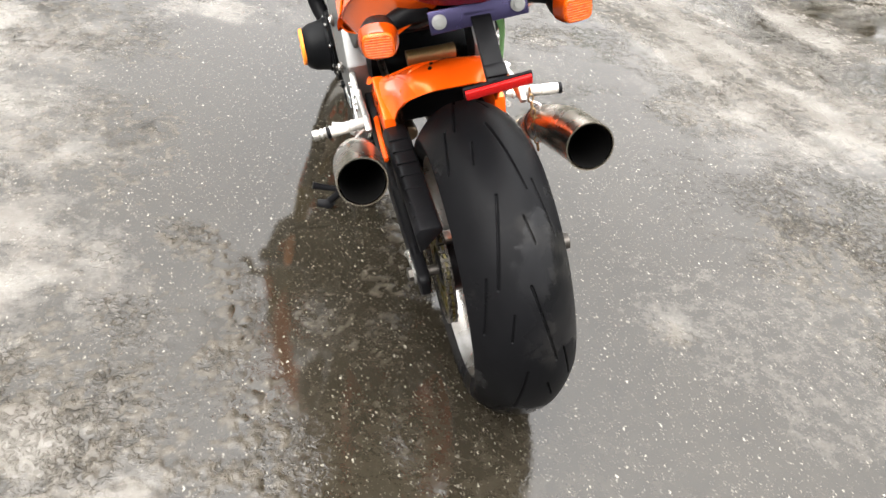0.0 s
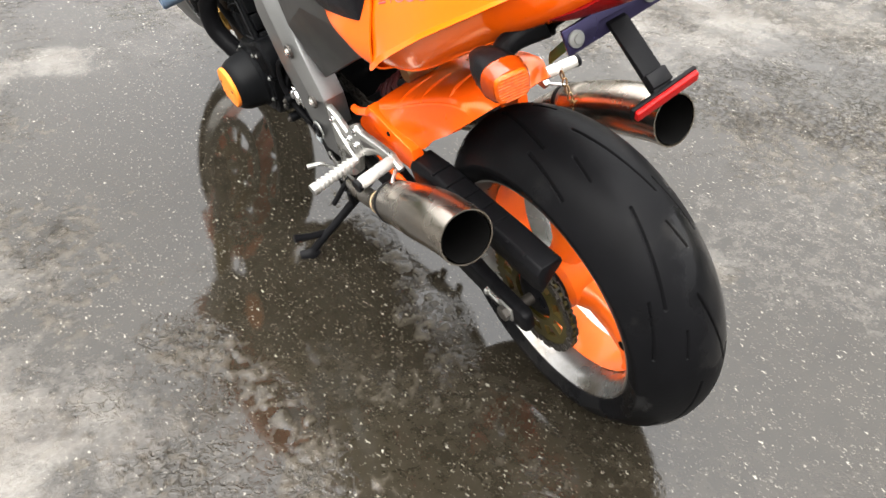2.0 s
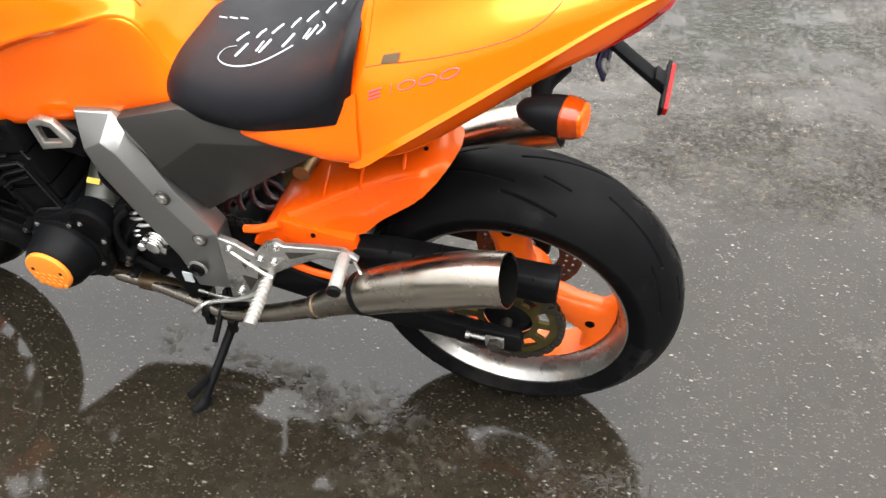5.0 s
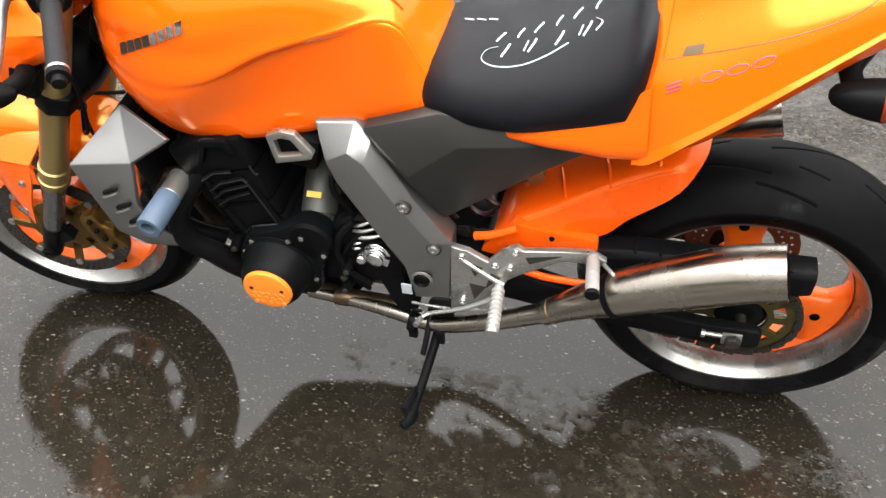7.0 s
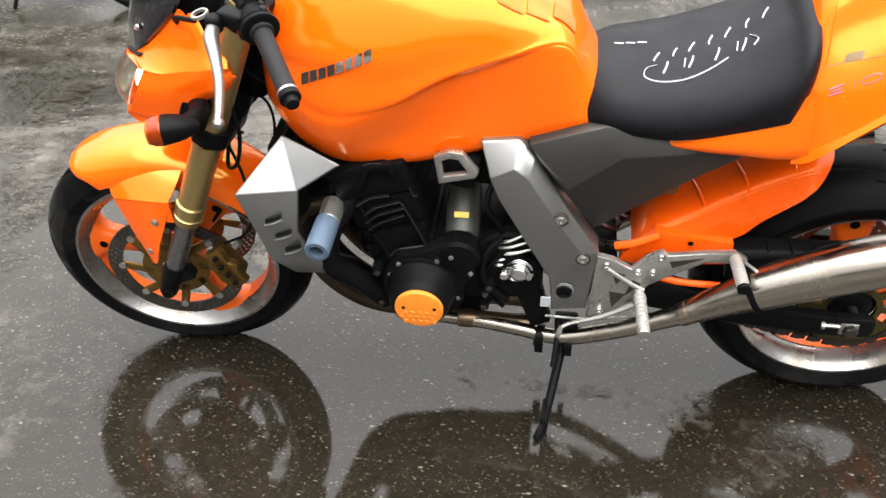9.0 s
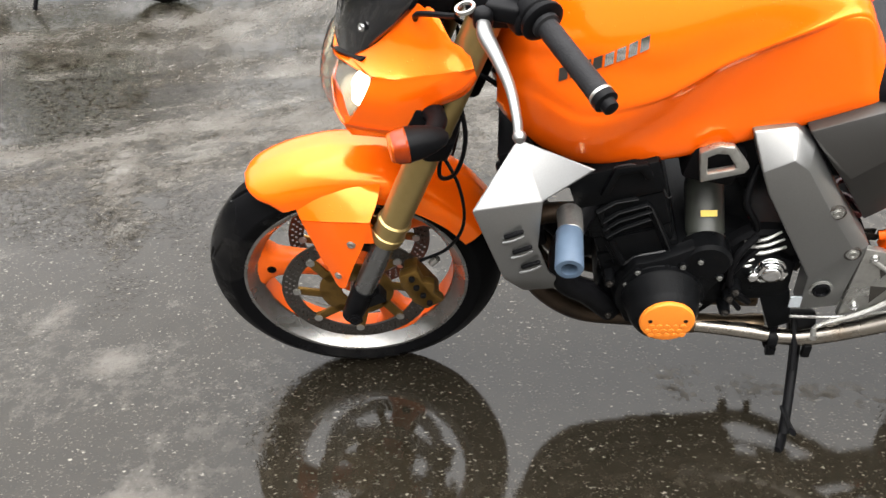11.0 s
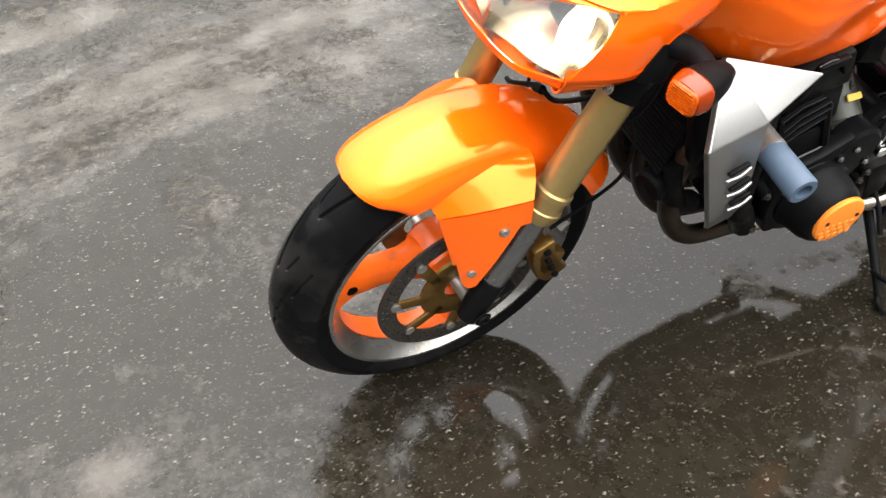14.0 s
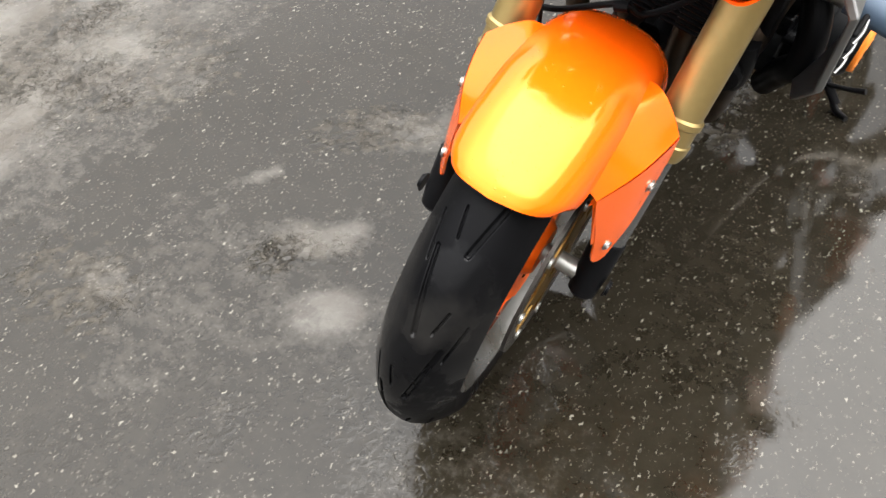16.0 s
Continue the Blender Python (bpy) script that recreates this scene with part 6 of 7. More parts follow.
part("tail_lamp", Shape().sheet([[(0, -0.22, 0.985), (-0.035, -0.212, 0.985), (-0.058, -0.2, 0.99)], [(0, -0.19, 0.952), (-0.045, -0.18, 0.955), (-0.072, -0.17, 0.963)], [(0, -0.14, 0.92), (-0.055, -0.13, 0.922), (-0.088, -0.118, 0.93)]], 5, 5, mirror=True), RED, bike, "red tail lamp lens under the cowl", thick=-0.006)
part("tow_strap", Shape().tube([(0.03, -0.1, 0.9), (0.05, -0.06, 0.84), (0.075, 0.05, 0.74), (0.09, 0.13, 0.66)], 0.011, 8, 5, flat=0.2), GREEN, bike, "green webbing strap hanging from the tail")
loops = Shape()
for k in range(9):
    loops.tube([(0.165 + 0.005 * math.cos(a) * (k % 2), 0.2 - 0.006 * k + 0.005 * math.cos(a) * ((k + 1) % 2), 0.55 - 0.013 * k + 0.009 * math.sin(a)) for a in (2 * math.pi * j / 8 for j in range(9))], 0.0018, 6, 2)
part("retaining_chain", loops, BRASS, bike, "short rusty chain by the passenger footrest")


def blinker(at, way, stalk_from, parent, m=None, k=1.0):
    """A bullet turn signal: black body and amber lens at the end of `way`."""
    way = Vector(way).normalized()
    at = Vector(at)
    rows, lens = [], []
    def scaled(*rows_):
        return [tuple(k * q for q in r) for r in rows_]
    side = Vector((0, 0, 1)).cross(way).normalized()
    up = way.cross(side)
    for s, w, h in scaled((-0.075, 0.006, 0.005), (-0.068, 0.016, 0.013), (-0.045, 0.026, 0.022), (-0.02, 0.031, 0.027), (0.0, 0.033, 0.029)):
        rows.append([at + way * s + side * (w * math.copysign(abs(math.cos(a)) ** 0.8, math.cos(a))) + up * (h * math.copysign(abs(math.sin(a)) ** 0.8, math.sin(a))) for a in (2 * math.pi * j / 24 for j in range(24))])
    for s, w, h in scaled((0.0, 0.0325, 0.0285), (0.003, 0.0335, 0.0295), (0.006, 0.0325, 0.0285), (0.02, 0.031, 0.027), (0.027, 0.0275, 0.0235), (0.029, 0.018, 0.015)):
        lens.append([at + way * s + side * (w * math.copysign(abs(math.cos(a)) ** 0.75, math.cos(a))) + up * (h * math.copysign(abs(math.sin(a)) ** 0.75, math.sin(a))) for a in (2 * math.pi * j / 24 for j in range(24))])
    body = Shape().rings(rows)
    body.tube([at - way * 0.03, at - way * 0.03 + (Vector(stalk_from) - at) * 0.5, Vector(stalk_from)], [0.013, 0.016, 0.019], 14, 3)
    glass = Shape().rings(lens)
    def oval(out, w, h):
        return [at + way * out + side * (w * math.copysign(abs(math.cos(a)) ** 0.5, math.cos(a))) + up * (h * math.copysign(abs(math.sin(a)) ** 0.5, math.sin(a))) for a in (2 * math.pi * j / 28 for j in range(28))]
    face = Shape().rings([oval(*row) for row in scaled((0.022, 0.0265, 0.0225), (0.03, 0.0252, 0.0212), (0.0318, 0.0235, 0.0195), (0.032, 0.01, 0.009))])
    ribs = Shape()
    for j in range(9):
        v = (j - 4) * 0.0044 * k
        half = 0.0225 * k * (1 - (abs(j - 4) / 5.2) ** 4)
        ribs.tube([at + way * 0.0322 * k + up * v - side * half, at + way * 0.0322 * k + up * v + side * half], 0.0013 * k, 6, 1)
    if m:
        body.moved(m)
        glass.moved(m)
        face.moved(m)
        ribs.moved(m)
    signal = part("turn_signal", body, PLASTIC, parent, "black bullet turn signal")
    part("amber_lens", glass, AMBER, signal, "smooth dark amber lens side")
    tagged(part("lens_ribs", ribs, AMBER_FACE, signal), kind="stuff")
    part("lens_face", face, AMBER_FACE, signal, "ribbed amber lens face")


for sign in (-1, 1):
    blinker((sign * 0.15, -0.098, 0.873), (sign * 0.15, -1, 0.05), (sign * 0.06, -0.075, 0.895), bike, None, 0.92)

# ---- front end, built straight and then turned with the bars ----
fork_y = lambda z: 1.447 - 0.445 * (z - 0.295)
for sign in (-1, 1):
    x = sign * 0.121
    way = Vector((0, -0.407, 0.914))

    def along(z0, z1):
        return (x, fork_y(z0), z0), (z1 - z0) / 0.914
    o, n = along(0.492, 0.99)
    fork = part("fork_leg", Shape().lathe([(0, 0.024), (0, 0.0265), (0.01, 0.03), (0.022, 0.031), (0.024, 0.0285), (0.046, 0.0285), (0.048, 0.0312), (0.056, 0.0312), (0.059, 0.0275), (n, 0.0275), (n, 0.02)], o, way, 32).moved(STEER), GOLD, bike, "gold anodised fork leg")
    o, n = along(0.34, 0.52)
    part("fork_slider", Shape().lathe([(0, 0.0215), (n, 0.0215)], o, way, 28).moved(STEER), FORK_STEEL, fork, "bare steel fork slider")
    o, n = along(0.275, 0.365)
    part("fork_foot", Shape().lathe([(0, 0.014), (0.006, 0.02), (0.04, 0.0225), (n, 0.0235), (n, 0.018)], o, way, 24).box((x, fork_y(0.33) - 0.028, 0.335), (0.026, 0.044, 0.026), (-24, 0, 0)).moved(STEER), SATIN, fork, "dark fork foot")
    part("axle_bolt", bolt((x + sign * 0.027, 1.443, 0.3), (sign, 0, 0), 0.011, 0.006).moved(STEER), SATIN, fork)
    o, n = along(0.985, 1.0)
    part("fork_cap", Shape().lathe([(0, 0.024), (n, 0.022), (n + 0.006, 0.012)], o, way, 20).moved(STEER), SATIN, fork)
    # brake caliper
    cal = Shape()
    cm = STEER @ Matrix.Translation((sign * 0.1, 1.311, 0.348)) @ Matrix.Rotation(radians(-24), 4, "X") @ Matrix.Scale(0.88, 4)
    cal.prism([(-0.03, -0.06), (0.02, -0.065), (0.034, -0.03), (0.03, 0.03), (0.018, 0.062), (-0.028, 0.06), (-0.02, 0.02), (-0.038, 0.0), (-0.022, -0.025)], -0.006, 0.02 if sign > 0 else -0.03, m=cm)
    cal.prism([(-0.024, -0.05), (0.016, -0.05), (0.028, -0.01), (0.014, 0.05), (-0.02, 0.046)], -0.03, 0.03, m=cm)
    caliper = part("brake_caliper", cal, GOLD_DARK, fork, "gold brake caliper, grimy", bevel=0.005)
    for y, z in ((0.0, -0.045), (0.0, -0.015), (0.0, 0.015), (-0.005, 0.045)):
        part("caliper_bolt", Shape().lathe([(0, 0.007), (0.006, 0.007), (0.008, 0.005), (0.008, 0)], (sign * 0.03, y, z), (sign, 0, 0), 10).moved(cm), SATIN, caliper)
    part("brake_hose", Shape().tube([(sign * 0.1, 1.305, 0.405), (sign * 0.105, 1.25, 0.44), (sign * 0.13, 1.215, 0.53), (sign * 0.12, 1.22, 0.62), (sign * 0.06, 1.26, 0.68), (0, 1.28, 0.72)], 0.0032, 10, 6).moved(STEER), PLASTIC, fork, "thin black brake hose")
    part("hose_clip", Shape().lathe([(0, 0.007), (0.02, 0.007)], (sign * 0.1, 1.285, 0.395), (0, -0.7, 0.7), 10).moved(STEER), ALLOY, fork)

clamp = Shape()
clamp.prism([(-0.155, 0.0), (-0.14, 0.03), (-0.06, 0.045), (0.06, 0.045), (0.14, 0.03), (0.155, 0.0), (0.14, -0.035), (0.05, -0.055), (-0.05, -0.055), (-0.14, -0.035)], -0.022, 0.022)
low = STEER @ Matrix.Translation((0, fork_y(0.72), 0.72)) @ Matrix.Rotation(radians(24), 4, "X") @ Matrix(((0, 1, 0, 0), (0, 0, 1, 0), (1, 0, 0, 0), (0, 0, 0, 1)))
top = STEER @ Matrix.Translation((0, fork_y(0.965), 0.965)) @ Matrix.Rotation(radians(24), 4, "X") @ Matrix(((0, 1, 0, 0), (0, 0, 1, 0), (1, 0, 0, 0), (0, 0, 0, 1)))
yoke = part("lower_yoke", Shape().add(clamp.v, clamp.f, low), SATIN, bike, "black lower fork yoke", bevel=0.006)
for x in (-0.13, -0.1, 0.1, 0.13):
    part("yoke_bolt", bolt(STEER @ Vector((x, fork_y(0.71) + 0.035, 0.73)), (0, 0.9, 0.4), 0.007, 0.008), ALLOY, yoke)
part("upper_yoke", Shape().add(clamp.v, clamp.f, top), SATIN, bike, "black upper fork yoke", bevel=0.006)

bar = part("handlebar", Shape().tube([(-0.24, 1.085, 1.0), (-0.15, 1.12, 1.025), (-0.08, 1.13, 1.03), (0, 1.13, 1.03), (0.08, 1.13, 1.03), (0.15, 1.12, 1.025), (0.24, 1.085, 1.0)], 0.011, 14, 5).moved(STEER), SATIN, bike, "black tubular handlebar")
for sign in (-1, 1):
    a, b = Vector((sign * 0.24, 1.085, 1.003)), Vector((sign * 0.364, 1.028, 0.976))
    length = (b - a).length
    prof = [(0, 0.012), (0, 0.019), (0.006, 0.019), (0.008, 0.0148)]
    for k in range(5):
        s0 = 0.012 + k * (length - 0.024) / 5
        prof += [(s0, 0.0148), (s0 + 0.008, 0.0151)]
    prof += [(length - 0.006, 0.0152), (length, 0.0158)]
    grip = part("grip", Shape().lathe(prof, a, b - a, 24).moved(STEER), GRIP, bar, "smooth worn black rubber grip")
    part("bar_end", Shape().lathe([(length, 0.012), (length + 0.002, 0.0165), (length + 0.012, 0.0165), (length + 0.014, 0.011), (length + 0.024, 0.01), (length + 0.026, 0.004), (length + 0.026, 0)], a, b - a, 20).moved(STEER), SATIN, bar, "black bar-end weight")
    part("grip_ring", Shape().lathe([(length - 0.003, 0.016), (length, 0.0168), (length + 0.002, 0.016)], a, b - a, 20).moved(STEER), ALLOY, bar)
    way = (b - a).normalized()
    sw = Shape().lathe([(-0.085, 0.013), (-0.085, 0.02), (-0.07, 0.0225), (-0.052, 0.0225), (-0.05, 0.018), (-0.042, 0.018), (-0.04, 0.024), (-0.02, 0.026), (-0.018, 0.023), (-0.013, 0.023), (-0.012, 0.03), (-0.004, 0.031), (-0.002, 0.024)], a, way, 24)
    part("switch_housing", sw.moved(STEER), PLASTIC, bar, "black switch housing", bevel=0.0015)
    part("switch_body", Shape().box(a - way * 0.03 + Vector((0, 0.012, -0.014)), (0.036, 0.04, 0.034), (12, 0, -sign * 24)).moved(STEER), PLASTIC, bar, "black switch body", bevel=0.009, segments=4)
    part("choke_body", Shape().box(a - way * 0.064 + Vector((0, -0.006, 0.012)), (0.028, 0.034, 0.026), (-10, 0, -sign * 24)).moved(STEER), PLASTIC, bar, "black switch body", bevel=0.007, segments=4)
    for q, r in ((-0.024, 0.006), (-0.036, 0.0045), (-0.06, 0.005)):
        part("switch_button", Shape().lathe([(0, r), (0.004, r), (0.006, r * 0.6)], a + way * q + Vector((0, -0.012, 0.021)), (0, -0.5, 0.86), 12).moved(STEER), GRIP, bar)
    part("lever_perch", Shape().box((sign * 0.207, 1.135, 1.008), (0.03, 0.05, 0.026), (0, 0, sign * 25)).lathe([(-0.012, 0.008), (-0.012, 0.014), (0.014, 0.014), (0.016, 0.008)], (sign * 0.215, 1.165, 1.002), (0, 0, 1), 16).moved(STEER), SATIN, bar, "black lever perch", bevel=0.006, segments=3)
    lever = part("lever", Shape().tube([(sign * 0.222, 1.165, 1.002), (sign * 0.25, 1.163, 0.998), (sign * 0.285, 1.151, 0.988), (sign * 0.33, 1.138, 0.973), (sign * 0.372, 1.133, 0.955), (sign * 0.39, 1.133, 0.945)], [0.01, 0.0125, 0.0105, 0.0082, 0.0072, 0.0068], 14, 6, flat=0.85).moved(STEER), SILVER, bar, "silver alloy lever with ball end")
    part("lever_ball", Shape().lathe([(-0.009, 0.0), (-0.008, 0.005), (-0.0045, 0.008), (0, 0.0092), (0.0045, 0.008), (0.008, 0.005), (0.009, 0)], (sign * 0.392, 1.132, 0.944), (1, 0, 0), 18).moved(STEER), SILVER, lever)
    part("perch_ring", Shape().lathe([(0, 0.0105), (0, 0.0145), (0.005, 0.0145), (0.005, 0.0105)], (sign * 0.205, 1.187, 1.012), (0, 0.2, 1), 20, closed=True).moved(STEER), ALLOY, bar, "bare adjuster ring")
    part("control_cable", Shape().tube([(sign * 0.2, 1.2, 1.0), (sign * 0.13, 1.26, 0.96), (sign * 0.06, 1.22, 0.85), (sign * 0.07, 1.14, 0.78)], 0.0045, 8, 6).moved(STEER), PLASTIC, bar, "black control cable")
    part("cable_loop", Shape().tube([(sign * 0.11, 1.22, 0.86), (sign * 0.13, 1.2, 0.74), (sign * 0.125, 1.22, 0.65), (sign * 0.1, 1.25, 0.62), (sign * 0.08, 1.24, 0.68)], 0.004, 8, 6).moved(STEER), PLASTIC, bar, "looped black cable")
part("start_button", Shape().box((-0.195, 1.1, 1.048), (0.014, 0.012, 0.01)).moved(STEER), RED, bar, "red switch button", bevel=0.002)
part("instrument_pod", Shape().lathe([(-0.02, 0.03), (0, 0.05), (0.03, 0.055), (0.035, 0.05), (0.033, 0.0)], (0, 1.22, 1.0), (0, -0.5, 0.85), 28).box((0, 1.24, 0.95), (0.16, 0.07, 0.08), (30, 0, 0)).moved(STEER), PLASTIC, bike, "black instrument pod", bevel=0.006)

# front mudguard
C_Y, C_Z = 1.443, 0.302


def polar(x, r, deg):
    return (x, C_Y + r * math.cos(radians(deg)), C_Z + r * math.sin(radians(deg)))


rows = []
# a rounded tongue in front: its edge runs back towards the sides
for deg, w, back in ((57.4, 0.93, 9), (58.8, 0.98, 8.5), (61.5, 1.01, 7.5), (67, 1.03, 5.5), (75, 1.04, 3), (84, 1.05, 1), (92, 1.06, 0), (105, 1.07, 0), (120, 1.07, 0), (138, 1.05, 0), (152, 1.03, 0)):
    dip = 0.003 * max(0.0, (60 - deg) / 3)
    rows.append([polar(0, 0.32 - dip, deg), polar(-0.038 * w, 0.314 - dip, deg + 0.1 * back), polar(-0.061 * w, 0.299 - dip, deg + 0.35 * back), polar(-0.073 * w, 0.279, deg + 0.75 * back), polar(-0.077 * w, 0.257, deg + back)])
fender = part("front_mudguard", Shape().sheet(rows, 6, 6, mirror=True).moved(STEER), ORANGE, bike, "glossy orange front mudguard with rain drops", sharp=60, thick=-0.0035)
for sign in (-1, 1):
    def fl(x, y, z):
        return (-x * sign, y, z)
    leg = [
        [fl(-0.05, 1.526, 0.576), fl(-0.055, 1.472, 0.59), fl(-0.058, 1.42, 0.592), fl(-0.062, 1.36, 0.583)],
        [fl(-0.066, 1.523, 0.561), fl(-0.073, 1.47, 0.576), fl(-0.079, 1.42, 0.582), fl(-0.086, 1.36, 0.582)],
        [fl(-0.078, 1.517, 0.545), fl(-0.092, 1.468, 0.559), fl(-0.102, 1.42, 0.566), fl(-0.11, 1.368, 0.568)],
        [fl(-0.09, 1.51, 0.528), fl(-0.112, 1.465, 0.541), fl(-0.124, 1.425, 0.547), fl(-0.132, 1.381, 0.549)],
        [fl(-0.096, 1.5, 0.49), fl(-0.115, 1.465, 0.495), fl(-0.126, 1.435, 0.497), fl(-0.133, 1.398, 0.5)],
        [fl(-0.106, 1.482, 0.43), fl(-0.117, 1.464, 0.43), fl(-0.125, 1.447, 0.431), fl(-0.132, 1.428, 0.433)],
        [fl(-0.112, 1.468, 0.372), fl(-0.116, 1.463, 0.366), fl(-0.12, 1.457, 0.366), fl(-0.124, 1.45, 0.372)],
    ]
    # a hard edge between the upper and the lower face of the leg
    mixed = lambda p, q, k: [tuple(a * (1 - k) + b * k for a, b in zip(u, v)) for u, v in zip(p, q)]
    leg = leg[:3] + [mixed(leg[2], leg[3], 0.93), leg[3], mixed(leg[3], leg[4], 0.06)] + leg[4:]
    part("mudguard_leg", Shape().sheet(leg, 5, 5).moved(STEER), ORANGE, fender, "orange mudguard leg beside the fork", sharp=60, thick=-0.0035)
    for p in ((-0.133, 1.422, 0.498), (-0.122, 1.46, 0.405)):
        part("leg_bolt", bolt(STEER @ Vector(fl(*p)), STEER.to_3x3() @ Vector((sign, 0.25, 0.05)), 0.0062, 0.004), ALLOY, fender)

# nose cowl with headlamp
COWL_brow = [(-0.085, 1.368, 0.87), (-0.104, 1.328, 0.898), (-0.109, 1.298, 0.926), (-0.112, 1.276, 0.95), (-0.117, 1.252, 0.972), (-0.13, 1.222, 0.926), (-0.142, 1.186, 0.898)]
COWL_temple = [(-0.12, 1.35, 0.871), (-0.13, 1.312, 0.888), (-0.134, 1.288, 0.899), (-0.136, 1.268, 0.909), (-0.139, 1.242, 0.915), (-0.146, 1.212, 0.9), (-0.149, 1.184, 0.892)]
COWL_cheek = [(-0.15, 1.332, 0.872), (-0.159, 1.3, 0.874), (-0.161, 1.282, 0.876), (-0.162, 1.264, 0.878), (-0.162, 1.236, 0.88), (-0.161, 1.206, 0.882), (-0.157, 1.181, 0.884)]
COWL_waist = [(-0.155, 1.354, 0.836), (-0.167, 1.31, 0.836), (-0.169, 1.286, 0.842), (-0.169, 1.27, 0.85), (-0.167, 1.244, 0.862), (-0.162, 1.204, 0.87), (-0.153, 1.18, 0.876)]
COWL_jaw = [(-0.143, 1.386, 0.782), (-0.163, 1.318, 0.779), (-0.165, 1.288, 0.782), (-0.168, 1.272, 0.808), (-0.167, 1.244, 0.83), (-0.163, 1.2, 0.848), (-0.155, 1.178, 0.866)]
COWL_edge = [(-0.119, 1.378, 0.746), (-0.13, 1.318, 0.742), (-0.134, 1.289, 0.742), (-0.152, 1.272, 0.79), (-0.155, 1.244, 0.815), (-0.154, 1.2, 0.834), (-0.15, 1.18, 0.858)]
COWL_tuck = [(-0.07, 1.36, 0.738), (-0.1, 1.316, 0.738), (-0.11, 1.288, 0.738), (-0.13, 1.274, 0.788), (-0.138, 1.248, 0.814), (-0.142, 1.206, 0.834), (-0.145, 1.183, 0.858)]
side = [list(r) for r in zip(COWL_brow, COWL_temple, COWL_cheek, COWL_waist, COWL_jaw, COWL_edge, COWL_tuck)]
band = [[(0, 1.397, 0.834), (0, 1.406, 0.838)], [(-0.045, 1.387, 0.847), (-0.042, 1.4, 0.849)], [(-0.07, 1.374, 0.86), (-0.085, 1.382, 0.862)], [(-0.085, 1.368, 0.87), (-0.15, 1.332, 0.872)]]
# hard edges where the upper face meets the side, and along the jaw
blend = lambda p, q, k: tuple(a * (1 - k) + b * k for a, b in zip(p, q))
side = [r[:2] + [blend(r[1], r[2], 0.92), r[2], blend(r[2], r[3], 0.08), r[3], blend(r[3], r[4], 0.92), r[4], blend(r[4], r[5], 0.1)] + r[5:] for r in side]
cowl = part("nose_cowl", Shape().sheet(side, 6, 6).sheet(band, 6, 4).mirrored().moved(STEER), ORANGE, bike, "orange nose cowl round the headlamp", sharp=60, thick=-0.0035)
chin = [[(0, 1.419, 0.768), (0, 1.416, 0.754), (0, 1.388, 0.748)], [(-0.07, 1.411, 0.767), (-0.07, 1.406, 0.754), (-0.06, 1.378, 0.746)], [(-0.141, 1.386, 0.786), (-0.133, 1.382, 0.766), (-0.1, 1.362, 0.745)]]
part("chin_lip", Shape().sheet(chin, 6, 4).mirrored().moved(STEER), ORANGE, cowl, "orange lip under the headlamp", sharp=60, thick=-0.0035)
glass = [
    [(0, 1.405, 0.838), (0, 1.43, 0.81), (0, 1.418, 0.768)],
    [(-0.042, 1.4, 0.848), (-0.042, 1.428, 0.812), (-0.042, 1.416, 0.767)],
    [(-0.085, 1.383, 0.862), (-0.09, 1.418, 0.818), (-0.087, 1.408, 0.768)],
    [(-0.124, 1.355, 0.87), (-0.132, 1.394, 0.826), (-0.124, 1.394, 0.775)],
    [(-0.15, 1.333, 0.872), (-0.156, 1.357, 0.834), (-0.143, 1.387, 0.783)],
]
bowl = [[(q[0] * (1 if d < 0.03 else 0.98), q[1] - d * (1.6 if i == 1 else 0.35), q[2]) for i, q in enumerate(r)] for r, d in zip(glass, (0.02, 0.05, 0.055, 0.04, 0.006))]
lamp = part("headlamp", Shape().sheet(bowl, 6, 6).mirrored().moved(STEER), MIRROR, bike, "lit twin headlamp behind a clear cover", thick=-0.003)
cover = part("lamp_cover", Shape().sheet(glass, 6, 6).mirrored().moved(STEER), LENS, lamp, "clear wet lamp cover", thick=-0.002)
cover.visible_shadow = False
for sign in (-1, 1):
    strip = Shape().tube([(sign * 0.108, 1.342, 0.855), (sign * 0.108, 1.356, 0.83), (sign * 0.106, 1.364, 0.798)], [0.011, 0.018, 0.014], 16, 6, flat=0.6)
    part("bulb", strip.moved(STEER), BULB if sign < 0 else MIRROR, lamp, "glowing white lamp" if sign < 0 else "unlit lamp bowl")
part("lamp_divider", Shape().prism([(1.35, 0.832), (1.38, 0.828), (1.395, 0.81), (1.39, 0.785), (1.35, 0.785)], -0.012, 0.012).moved(STEER), PLASTIC, lamp, "dark divider between the lamps", bevel=0.004)
part("lamp_cap", Shape().sheet([[(0, 1.41, 0.832), (0, 1.36, 0.84)], [(-0.06, 1.39, 0.862), (-0.05, 1.35, 0.87)], [(-0.115, 1.35, 0.88), (-0.1, 1.31, 0.89)]], 4, 3).mirrored().moved(STEER), PLASTIC, lamp, "black lamp housing", thick=-0.003)
part("lamp_shell", Shape().box((0, 1.32, 0.81), (0.2, 0.06, 0.1)).moved(STEER), PLASTIC, lamp, "black lamp housing", bevel=0.02)
